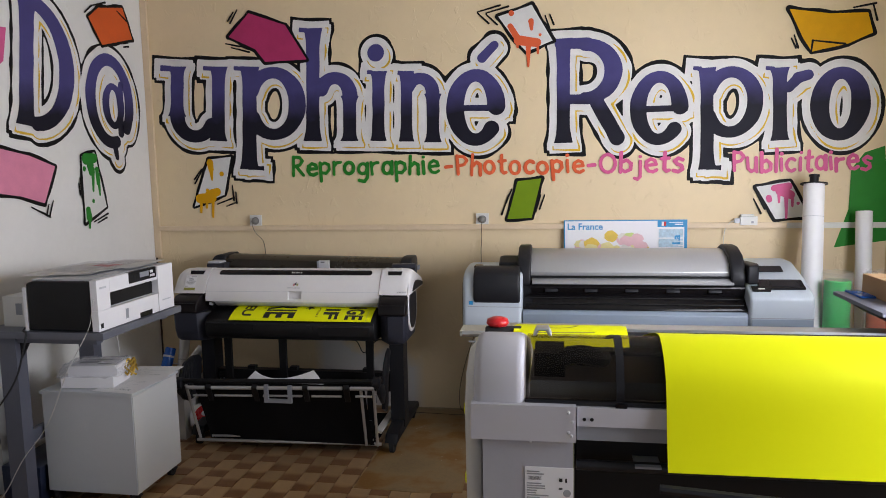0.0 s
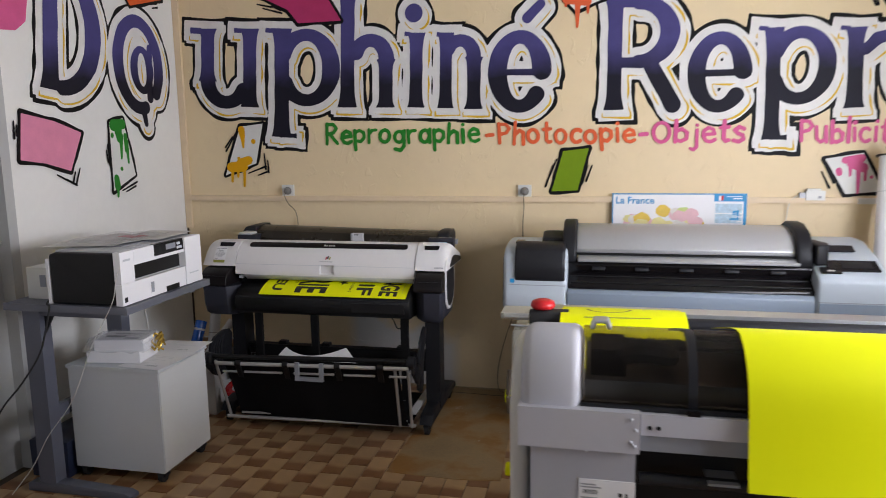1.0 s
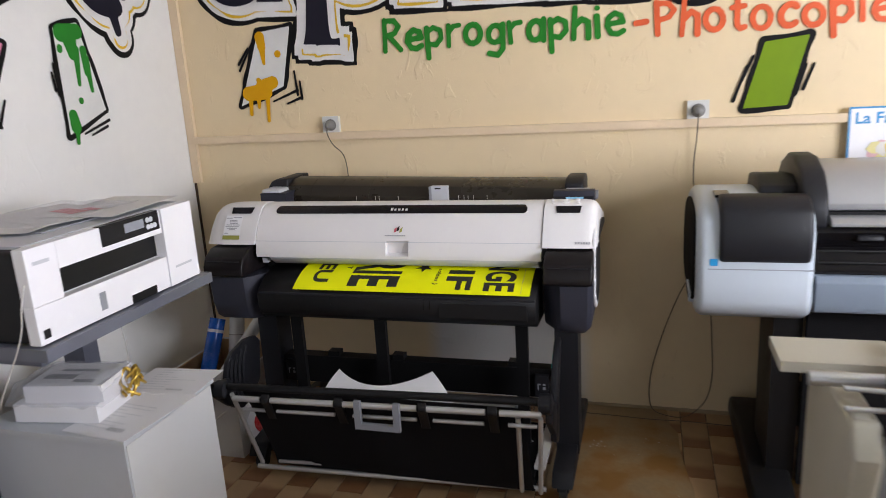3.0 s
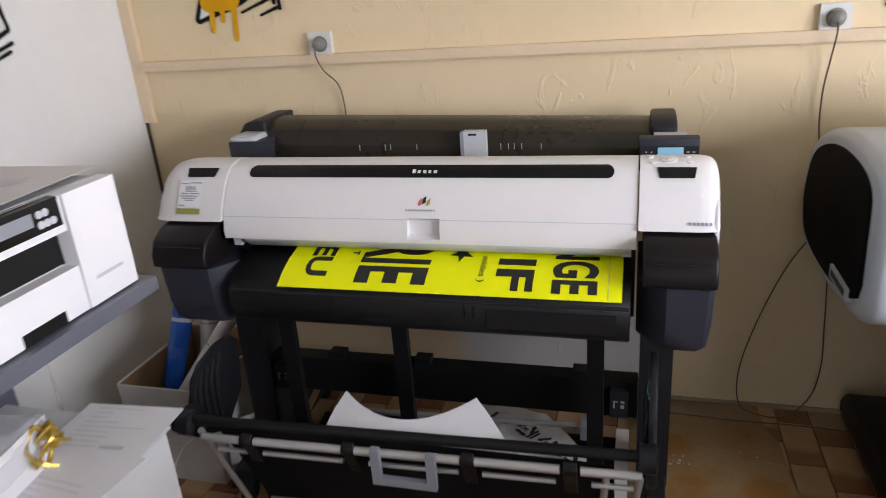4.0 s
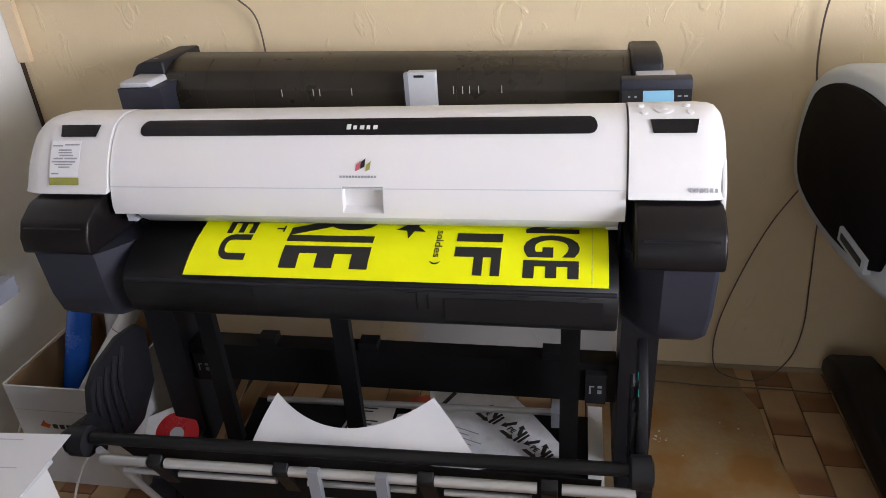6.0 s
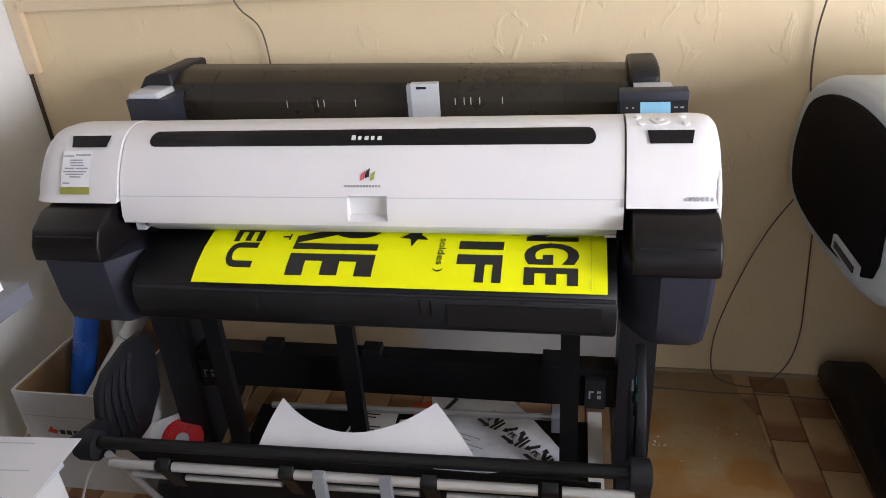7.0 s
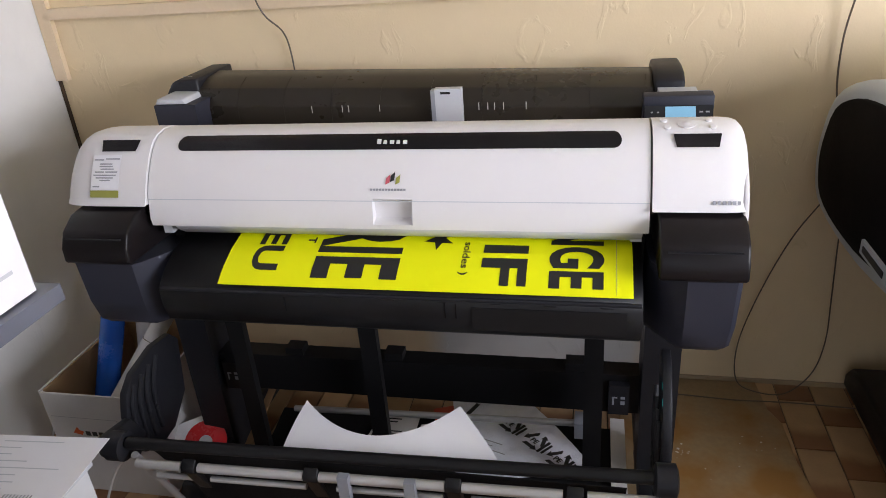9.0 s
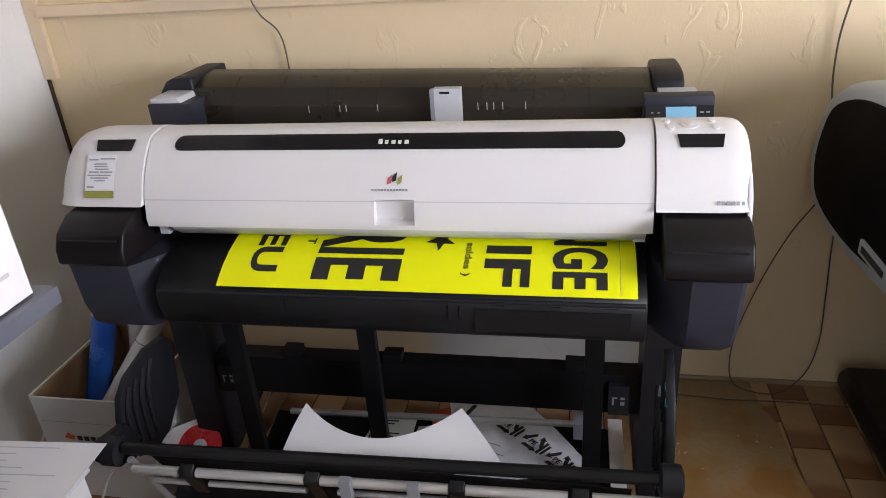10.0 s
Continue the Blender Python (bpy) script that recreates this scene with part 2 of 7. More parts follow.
SILVER = material("silver_blue_plastic", (0.25, 0.30, 0.37), 0.38, var=0.03, scale=4, bump=0.04, bump_scale=800)
PALE_BLUE = material("pale_blue_plastic", (0.47, 0.52, 0.57), 0.38, var=0.03, scale=4)
CHARCOAL = material("charcoal_plastic", (0.013, 0.013, 0.016), 0.48, spec=0.3, var=0.08, scale=6, bump=0.08, bump_scale=700)
SLATE = material("slate_plastic", (0.028, 0.029, 0.041), 0.5, spec=0.35, var=0.06, scale=5, bump=0.08, bump_scale=700)
MATT_BLACK = material("matt_black_panel", (0.006, 0.0052, 0.005), 0.75, spec=0.08, var=0.1, scale=6, bump=0.05, bump_scale=500)
BLACK = material("black_plastic", (0.0095, 0.0092, 0.0098), 0.45, spec=0.25, var=0.15, scale=7, bump=0.06, bump_scale=500)
GLOSS_BLACK = material("glossy_black", (0.007, 0.006, 0.007), 0.2, spec=0.3, var=0.1, scale=5)
CLOTH = material("black_basket_cloth", (0.009, 0.0085, 0.0095), 0.9, spec=0.15, var=0.2, scale=9, bump=0.3, bump_scale=300)
RUBBER = material("rubber", (0.015, 0.015, 0.016), 0.7, var=0.15, scale=20)
ALU = material("aluminium", (0.54, 0.53, 0.52), 0.42, metal=0.55, var=0.03, scale=12)
STEEL = material("brushed_steel", (0.66, 0.68, 0.71), 0.38, metal=1.0, var=0.06, scale=12)
SILVER_COVER = material("silver_cover", (0.46, 0.46, 0.47), 0.34, metal=0.35, var=0.03, scale=5)
GREY_PLASTIC = material("grey_plastic", (0.27, 0.28, 0.31), 0.45, var=0.05, scale=8)
LIGHT_GREY = material("light_grey_plastic", (0.52, 0.53, 0.56), 0.45, var=0.04, scale=8)
TABLE_GREY = material("blue_grey_laminate", (0.13, 0.135, 0.165), 0.42, var=0.06, scale=5)
TABLE_LEG = material("blue_grey_steel_paint", (0.10, 0.105, 0.135), 0.4, var=0.08, scale=7)
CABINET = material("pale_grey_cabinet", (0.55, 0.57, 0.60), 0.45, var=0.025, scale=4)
PAPER = material("white_paper", (0.80, 0.79, 0.81), 0.6, var=0.02, scale=6)
PAPER_OLD = material("off_white_paper", (0.66, 0.64, 0.62), 0.7, var=0.05, scale=10)
INK = material("black_ink", (0.012, 0.012, 0.012), 0.5, var=0.1, scale=30)
GREY_INK = material("grey_print", (0.33, 0.33, 0.35), 0.6, var=0.2, scale=60)
YELLOW = material("fluorescent_yellow_paper", (0.84, 0.86, 0.0), 0.5, var=0.02, scale=5, spec=0.2)
OLIVE_INK = material("olive_print", (0.30, 0.30, 0.06), 0.6, var=0.1, scale=20)
PINK_INK = material("pink_print", (0.55, 0.10, 0.13), 0.5, var=0.08, scale=20)
RED = material("red_plastic", (0.55, 0.015, 0.02), 0.3, var=0.06, scale=12)
BLUE_FILM = material("blue_film", (0.01, 0.09, 0.42), 0.25, var=0.12, scale=14)
BLUE_PRINT = material("blue_print", (0.02, 0.26, 0.55), 0.45, var=0.06, scale=10)
LCD = material("lcd_glass", (0.25, 0.52, 0.72), 0.2, var=0.04, scale=20)
CARDBOARD = material("cardboard", (0.36, 0.22, 0.11), 0.75, var=0.07, scale=9, bump=0.1, bump_scale=200)
WHITE_CARD = material("white_card", (0.62, 0.61, 0.60), 0.6, var=0.04, scale=8)
CREAM_METAL = material("cream_painted_steel", (0.43, 0.41, 0.34), 0.42, var=0.06, scale=8)
WIRE_GREY = material("grey_cable", (0.11, 0.08, 0.055), 0.5, var=0.1, scale=30)
WIRE_PALE = material("pale_cable", (0.55, 0.53, 0.50), 0.5, var=0.1, scale=30)
SOCKET_GREY = material("socket_grey", (0.20, 0.19, 0.175), 0.45, var=0.06, scale=20)
SOCKET_WHITE = material("socket_white", (0.66, 0.65, 0.62), 0.35, var=0.03, scale=20)
GOLD = material("gold_ribbon", (0.55, 0.36, 0.06), 0.3, metal=0.6, var=0.2, scale=40)
TURQUOISE = material("turquoise_print", (0.02, 0.50, 0.48), 0.5, var=0.1, scale=30)


# ---- the room ----
X0, X1, Y0, Y1, TOP = -1.92, 2.42, -2.5, 4.75, 2.75


def structure(name, bm, ma, label, category):
    return tagged(part(name, bm, ma, smooth=0), label, category, kind="structure")


def joined(boxes):
    bm = bmesh.new()
    for lo, hi in boxes:
        add_box(bm, lo, hi)
    return bm


floor = structure("floor", box((X0 - 0.15, Y0 - 0.15, -0.12), (X1 + 0.15, Y1 + 0.15, -0.006), 0),
                  material("dark_tile_grout", (0.07, 0.05, 0.035), 0.8, var=0.15, scale=9), "tiled shop floor with dark joints", "floor")
structure("ceiling", box((X0 - 0.15, Y0 - 0.15, TOP), (X1 + 0.15, Y1 + 0.15, TOP + 0.12), 0), CEILING, "plain white painted ceiling", "ceiling")
structure("wall_north", box((X0 - 0.15, Y1, -0.006), (X1 + 0.15, Y1 + 0.15, TOP), 0), CREAM,
          "cream painted plaster wall with a graffiti mural", "wall")
structure("wall_west", joined([((X0 - 0.15, 3.41, -0.006), (X0, Y1, TOP)), ((X0 - 0.15, 2.50, 2.06), (X0, 3.41, TOP)), ((X0 - 0.15, Y0, -0.006), (X0, 2.50, TOP))]),
          WHITE_WALL, "white painted plaster wall with graffiti", "wall")
structure("wall_east", joined([((X1, 3.45, -0.006), (X1 + 0.15, Y1, TOP)), ((X1, 1.45, 2.10), (X1 + 0.15, 3.45, TOP)), ((X1, 1.45, -0.006), (X1 + 0.15, 3.45, 0.70)),
                               ((X1, Y0, -0.006), (X1 + 0.15, 1.45, TOP))]), CREAM, "cream painted wall with a wide shop window", "wall")
structure("wall_south", joined([((X0, Y0 - 0.15, -0.006), (-1.45, Y0, TOP)), ((2.05, Y0 - 0.15, -0.006), (X1, Y0, TOP)), ((-1.45, Y0 - 0.15, 2.55), (2.05, Y0, TOP)),
                                ((-1.45, Y0 - 0.15, -0.006), (2.05, Y0, 0.45))]), WHITE_WALL, "white wall with the shop front window", "wall")
GLASS = bpy.data.materials.new("window_glass")
GLASS.use_nodes = True
GLASS.node_tree.nodes["Principled BSDF"].inputs["Transmission Weight"].default_value = 1.0
GLASS.node_tree.nodes["Principled BSDF"].inputs["Roughness"].default_value = 0.02
for name, lo, hi, axis in (("window_1", (X1 + 0.05, 1.45, 0.70), (X1 + 0.10, 3.45, 2.10), 1), ("window_2", (-1.45, Y0 - 0.10, 0.45), (2.05, Y0 - 0.05, 2.55), 0)):
    win = thing(name, (lo[0] + hi[0]) / 2, (lo[1] + hi[1]) / 2, lo[2], "large clear shop window in a pale frame", "window", kind="structure")
    a, b = lo[axis], hi[axis]
    w = 0.06
    rows = [(a, lo[2], b, lo[2] + w), (a, hi[2] - w, b, hi[2]), (a, lo[2] + w, a + w, hi[2] - w), (b - w, lo[2] + w, b, hi[2] - w), ((a + b) / 2 - w / 2, lo[2] + w, (a + b) / 2 + w / 2, hi[2] - w)]
    bm = bmesh.new()
    for p, q, r, s in rows:
        l3, h3 = list(lo), list(hi)
        l3[axis], h3[axis], l3[2], h3[2] = p, r, q, s
        add_box(bm, l3, h3)
    part("window_frame", bm, SOCKET_WHITE, win, smooth=0)
    for k in range(2):
        l3, h3 = list(lo), list(hi)
        l3[axis], h3[axis] = (a + w, (a + b) / 2 - w / 2) if k == 0 else ((a + b) / 2 + w / 2, b - w)
        l3[2], h3[2] = lo[2] + w, hi[2] - w
        l3[1 - axis] += 0.02
        h3[1 - axis] -= 0.02
        pane = part("pane", box(l3, h3, 0), GLASS, win, smooth=0)
        pane.visible_shadow = False

# grey door in the white wall
door = thing("door_1", X0 - 0.05, 2.95, 0, "grey painted door closed in its frame", "door", kind="structure")
part("door_leaf", box((X0 - 0.09, 2.55, 0.0), (X0 - 0.05, 3.36, 2.01), 0.003), DOOR_GREY, door)
part("door_frame", joined([((X0 - 0.12, 3.36, 0.0), (X0 + 0.012, 3.41, 2.06)), ((X0 - 0.12, 2.50, 0.0), (X0 + 0.012, 2.55, 2.06)), ((X0 - 0.12, 2.55, 2.01), (X0 + 0.012, 3.36, 2.06))]),
     DOOR_GREY, door)
part("door_handle", cable([(X0 - 0.05, 3.31, 1.06), (X0, 3.31, 1.06), (X0 + 0.015, 3.29, 1.06), (X0 + 0.015, 3.19, 1.06)], 0.009), STEEL, door)

# corner trim and the batten across the wall
trim = tagged(part("trim_corner", box((X0 + 0.002, Y1 - 0.018, 0.95), (X0 + 0.042, Y1 - 0.001, TOP - 0.002), 0.003), CREAM_WOOD),
              "cream painted wooden trim down the room corner", "trim", kind="structure")
structure("trim_batten", joined([((X0 + 0.045, Y1 - 0.026, 1.122), (1.90, Y1 - 0.001, 1.152))]), CREAM_WOOD, "cream painted wooden batten across the wall", "trim")
structure("trim_batten_end", joined([((1.905, Y1 - 0.015, 1.118), (X1 - 0.002, Y1 - 0.001, 1.148))]), SOCKET_WHITE, "white plastic cable duct along the wall", "trim")
# No skirting here; an added thin strip marks the brown-stained wall foot.
structure("baseboard", joined([((X0 + 0.002, Y1 - 0.008, -0.002), (X1 - 0.002, Y1 - 0.001, 0.012))]), material("stained_wall_foot", (0.36, 0.27, 0.17), 0.6, var=0.15, scale=7),
          "thin brown strip along the stained wall foot", "baseboard")

structure("trim_corner_gap", joined([((X0 + 0.001, Y1 - 0.010, 0.0), (X0 + 0.008, Y1 - 0.001, 0.948))]), material("dark_gap_filler", (0.06, 0.035, 0.02), 0.8, var=0.3, scale=20), "dark uneven joint down the room corner", "trim")

# screed patch over the tiles
bm = prism([(-0.300, 3.63), (0.03, 3.615), (0.215, 3.64), (0.192, 4.20), (0.172, 4.33), (0.160, 4.42), (0.157, 4.56), (0.13, 4.62), (0.12, 4.741), (-0.27, 4.741), (-0.285, 4.2)], -0.004, 0.003, "z", 0.0015, 1)
structure("floor_patch", bm, material("worn_screed", (0.30, 0.205, 0.105), 0.5, var=0.28, scale=5, bump=0.2, bump_scale=40, colour2=(0.26, 0.125, 0.03), patch=(0.47, 0.62)),
          "worn brown screed patch with paint specks", "floor")
specks = thing("paint_specks", -0.02, 4.45, 0.003, "white paint specks spilt on the screed patch", "paint specks", kind="stuff")
bm = bmesh.new()
rng = random.Random(5)
for cx, cy, n, spread in ((-0.13, 4.42, 15, 0.020), (0.07, 4.47, 8, 0.022), (-0.02, 4.38, 4, 0.03), (0.03, 4.05, 4, 0.1), (-0.1, 4.0, 4, 0.12)):
    for _ in range(n):
        x, y, r = cx + rng.gauss(0, spread), cy + rng.gauss(0, spread * 0.6), rng.uniform(0.0008, 0.0042)
        k = rng.uniform(0.4, 1)
        bm.faces.new([bm.verts.new((x + r * math.cos(a), y + k * r * math.sin(a), 0.0036)) for a in (0, 1, 2.1, 3, 4.2, 5.2)])
part("specks", bm, PAPER_OLD, specks, smooth=0)


# ---- the mural: brush strokes as distance fields, traced into flat paint layers ----
NORTH = basis((0, Y1, 0), (1, 0, 0), (0, 0, 1))
WEST = basis((X0, 0, 0), (0, 1, 0), (0, 0, 1))


def cap(ax, az, bx, bz, ra, rb):
    """A brush stroke whose half width runs from ra to rb."""
    def f(x, z):
        dx, dz = bx - ax, bz - az
        t = np.clip(((x - ax) * dx + (z - az) * dz) / max(dx * dx + dz * dz, 1e-9), 0, 1)
        return np.hypot(x - ax - t * dx, z - az - t * dz) - (ra + (rb - ra) * t)
    return f


def bar(ax, az, bx, bz, r):
    """A stroke with square ends."""
    n = math.hypot(bx - ax, bz - az)
    ux, uz = (bx - ax) / n, (bz - az) / n

    def f(x, z):
        s, t = (x - ax) * ux + (z - az) * uz, -(x - ax) * uz + (z - az) * ux
        flare = 0.88 + 0.40 * np.clip(np.abs(2 * s / n - 1), 0, 1) ** 6 if n > 5 * r else 1.0
        p, q = np.abs(s - n / 2) - n / 2, np.abs(t) - r * flare
        return np.maximum(p, q)
    return f


def ring(cx, cz, rx, rz, ws, wt, a0, a1):
    """Part of an oval stroke, thicker at its sides than at top and bottom."""
    n = max(10, int((a1 - a0) / 9))
    angles = [radians(a0 + (a1 - a0) * i / n) for i in range(n + 1)]
    pts = [(cx + rx * math.cos(a), cz + rz * math.sin(a), wt + (ws - wt) * math.cos(a) ** 2) for a in angles]
    caps = [cap(p[0], p[1], q[0], q[1], p[2], q[2]) for p, q in zip(pts, pts[1:])]

    def f(x, z):
        d = caps[0](x, z)
        for c in caps[1:]:
            d = np.minimum(d, c(x, z))
        return d
    return f


def polygon(points):
    def f(x, z):
        d = np.full(x.shape, 9.0)
        inside = np.zeros(x.shape, bool)
        for (ax, az), (bx, bz) in zip(points, points[1:] + points[:1]):
            d = np.minimum(d, cap(ax, az, bx, bz, 0, 0)(x, z))
            if abs(bz - az) > 1e-9:
                inside ^= ((az > z) != (bz > z)) & (x < (bx - ax) * (z - az) / (bz - az) + ax)
        return np.where(inside, -d, d)
    return f


def union(shapes, x, z):
    d = np.full(x.shape, 9.0)
    for s in shapes:
        d = np.minimum(d, s(x, z))
    return d


def grid(lo, hi, step):
    xs, zs = np.arange(lo[0], hi[0] + step, step), np.arange(lo[1], hi[1] + step, step)
    return np.meshgrid(xs, zs)


def traced(name, d, x, z, plane, lift, ma, parent, label=""):
    """A flat mesh of all places where d is below zero: whole cells in runs, cut cells along the edge."""
    neg = d < 0
    count = neg[:-1, :-1].astype(int) + neg[1:, :-1] + neg[:-1, 1:] + neg[1:, 1:]
    verts, faces = [], []
    for j in range(count.shape[0]):
        row = count[j]
        for i in np.nonzero((row > 0) & (row < 4))[0]:
            cell = [(j, i), (j, i + 1), (j + 1, i + 1), (j + 1, i)]
            loop = []
            for a, b in zip(cell, cell[1:] + cell[:1]):
                if neg[a]:
                    loop.append((x[a], z[a]))
                if neg[a] != neg[b]:
                    t = d[a] / (d[a] - d[b])
                    loop.append((x[a] + t * (x[b] - x[a]), z[a] + t * (z[b] - z[a])))
            if len(loop) > 2:
                faces.append(list(range(len(verts), len(verts) + len(loop))))
                verts += loop
        full = np.concatenate([[0], (row == 4).astype(int), [0]])
        edge = np.nonzero(np.diff(full))[0]
        for a, b in zip(edge[::2], edge[1::2]):
            faces.append(list(range(len(verts), len(verts) + 4)))
            verts += [(x[j, a], z[j, a]), (x[j, b], z[j, b]), (x[j + 1, b], z[j + 1, b]), (x[j + 1, a], z[j + 1, a])]
    n = plane.col[2].to_3d()
    inward = n if n.dot(Vector((0.2, 1.0, 1.3)) - plane.translation) > 0 else -n
    me = bpy.data.meshes.new(name)
    me.from_pydata([plane @ Vector((p[0], p[1], 0)) + inward * lift for p in verts], [], faces)
    me.materials.append(ma)
    ob = new(name, me)
    ob.parent = parent
    if label:
        ob["label"] = label
    return ob


PAINT_BLACK = material("black_wall_paint", (0.006, 0.0055, 0.006), 0.55, spec=0.15, var=0.15, scale=16)
PAINT_WHITE = material("white_brushed_paint", (0.70, 0.68, 0.66), 0.5, spec=0.2, var=0.10, scale=12, bump=0.1, bump_scale=80)
PAINT_YELLOW = material("yellow_line_paint", (0.66, 0.42, 0.03), 0.5, spec=0.2, var=0.12, scale=20)
INDIGO = letter_paint("indigo_to_black_paint", (0.066, 0.058, 0.185), (0.012, 0.011, 0.020), 1.80, 1.98)
CARD_WHITE = material("card_white_paint", (0.68, 0.67, 0.65), 0.5, spec=0.2, var=0.06, scale=14)
MAGENTA = material("magenta_paint", (0.43, 0.035, 0.13), 0.5, spec=0.2, var=0.1, scale=14)
ROSE = material("rose_paint", (0.68, 0.24, 0.36), 0.5, spec=0.2, var=0.08, scale=14)
PINK_PAINT = material("pink_paint", (0.60, 0.10, 0.25), 0.5, spec=0.2, var=0.08, scale=14)
GOLD_PAINT = material("golden_yellow_paint", (0.66, 0.33, 0.0), 0.5, spec=0.2, var=0.08, scale=14)
ORANGE_RED = material("orange_red_paint", (0.68, 0.115, 0.04), 0.5, spec=0.2, var=0.08, scale=14)
ORANGE_PAINT = material("orange_paint", (0.60, 0.10, 0.02), 0.5, spec=0.2, var=0.08, scale=14)
LEAF_GREEN = material("leaf_green_paint", (0.16, 0.26, 0.005), 0.5, spec=0.2, var=0.08, scale=14)
SIGN_GREEN = material("sign_green_paint", (0.02, 0.20, 0.02), 0.5, spec=0.2, var=0.1, scale=14)


def lettering(words, plane, lo, hi, label):
    """One merged outline: black rim, white body, yellow shine lines and shaded letter faces."""
    mural = tagged(new("mural_lettering"), label, "mural")
    x, z = grid(lo, hi, 0.005)
    every = np.full(x.shape, 9.0)
    fields = []
    for strokes in words:
        d = union(strokes, x, z)
        fields.append(d)
        every = np.minimum(every, d)
    low = union([s for strokes in words for s in strokes], x - 0.014, z + 0.020)
    body = np.minimum(every - 0.041, low - 0.039)
    wob = 0.004 * np.sin(x * 23 + 3 * np.sin(z * 17)) + 0.003 * np.sin(z * 41 + x * 9)
    traced("black_outline", body - 0.018 - wob * 0.6, x, z, plane, 0.0010, PAINT_BLACK, mural)
    traced("white_body", body + wob * 0.4, x, z, plane, 0.0018, PAINT_WHITE, mural)
    shine = np.maximum(np.abs(low - 0.020 - wob * 0.5) - 0.0036 - wob * 0.4, 0.016 - every)
    traced("yellow_line", shine, x, z, plane, 0.0026, PAINT_YELLOW, mural)
    for d in fields:
        traced("letter", d + wob * 0.2, x, z, plane, 0.0032, INDIGO, mural)
    return mural


def card(plane, points, ma, lines, drips, drip_paint, outline=0.017):
    """A painted sheet of paper flying across the wall."""
    ob = tagged(new("painted_sheet"), "painted flying sheet with black outline and speed lines", "mural", group="painted sheets on the walls")
    px, pz = [p[0] for p in points], [p[1] for p in points]
    x, z = grid((min(px) - 0.16, min(pz) - 0.16), (max(px) + 0.16, max(pz) + 0.16), 0.004)
    d = polygon(points)(x, z)
    wob = 0.003 * np.sin(x * 31 + 2 * np.sin(z * 23))
    if outline:
        traced("outline", d - outline - wob, x, z, plane, 0.0036, PAINT_BLACK, ob)
    traced("face", d, x, z, plane, 0.0042, ma, ob)
    if drips:
        for k, d in enumerate(drips):
            traced("drip", union([d], x, z), x, z, plane, 0.0048 + 0.00005 * k, drip_paint, ob)
    for k, line in enumerate(lines):
        traced("brush_line", union([line], x, z), x, z, plane, 0.0054 + 0.00005 * k, PAINT_BLACK, ob)
    return ob



# strokes of the painted letters, in metres along the wall and up it
WORD_ONE = [
    [bar(-1.696, 2.151, -1.716, 1.845, 0.049), ring(-1.594, 1.845, 0.122, 0.129, 0.049, 0.038, 180, 330), bar(-1.421, 2.139, -1.448, 1.684, 0.048), bar(-1.811, 2.146, -1.739, 2.139, 0.018), bar(-1.523, 2.133, -1.463, 2.128, 0.013)],
    [bar(-1.217, 2.131, -1.250, 1.504, 0.052), ring(-1.075, 1.901, 0.155, 0.187, 0.055, 0.034, -152, 152), bar(-1.257, 1.515, -1.153, 1.509, 0.014), bar(-1.321, 2.125, -1.262, 2.119, 0.012)],
    [bar(-0.803, 2.339, -0.830, 1.668, 0.047), bar(-0.892, 2.334, -0.842, 2.328, 0.014), ring(-0.680, 1.934, 0.094, 0.106, 0.047, 0.036, -5, 155), bar(-0.588, 1.931, -0.597, 1.662, 0.046)],
    [cap(-0.419, 2.176, -0.419, 2.176, 0.051, 0.051)],
    [bar(-0.405, 2.070, -0.418, 1.657, 0.042), bar(-0.475, 2.067, -0.440, 2.062, 0.012)],
    [bar(-0.235, 2.063, -0.245, 1.649, 0.039), ring(-0.158, 1.929, 0.078, 0.089, 0.041, 0.033, -5, 150), bar(-0.078, 1.926, -0.084, 1.642, 0.043), bar(-0.288, 2.056, -0.261, 2.051, 0.012)],
    [ring(0.174, 1.836, 0.122, 0.185, 0.053, 0.036, 2, 318), bar(0.215, 1.850, 0.214, 1.815, 0.125)],
    [cap(0.215, 2.119, 0.288, 2.189, 0.029, 0.023)],
]
WORD_TWO = [
    [bar(0.681, 2.208, 0.681, 1.619, 0.042), ring(0.805, 2.017, 0.155, 0.149, 0.050, 0.034, -92, 92), cap(0.659, 2.178, 0.817, 2.173, 0.028, 0.032), cap(0.706, 1.866, 0.818, 1.862, 0.026, 0.029), cap(0.868, 1.847, 0.983, 1.640, 0.040, 0.043)],
    [ring(1.211, 1.798, 0.114, 0.173, 0.045, 0.032, 2, 318), bar(1.245, 1.813, 1.245, 1.778, 0.121)],
    [bar(1.465, 2.012, 1.477, 1.451, 0.039), ring(1.594, 1.819, 0.129, 0.164, 0.042, 0.031, -152, 152), bar(1.473, 1.461, 1.552, 1.459, 0.013), bar(1.390, 2.012, 1.438, 2.007, 0.012)],
    [bar(1.844, 1.996, 1.857, 1.602, 0.041), cap(1.894, 1.888, 1.939, 1.935, 0.027, 0.030), cap(1.939, 1.938, 1.990, 1.951, 0.030, 0.027), bar(1.772, 1.996, 1.816, 1.991, 0.010)],
    [ring(2.158, 1.791, 0.104, 0.165, 0.049, 0.033, 0, 360)],
]
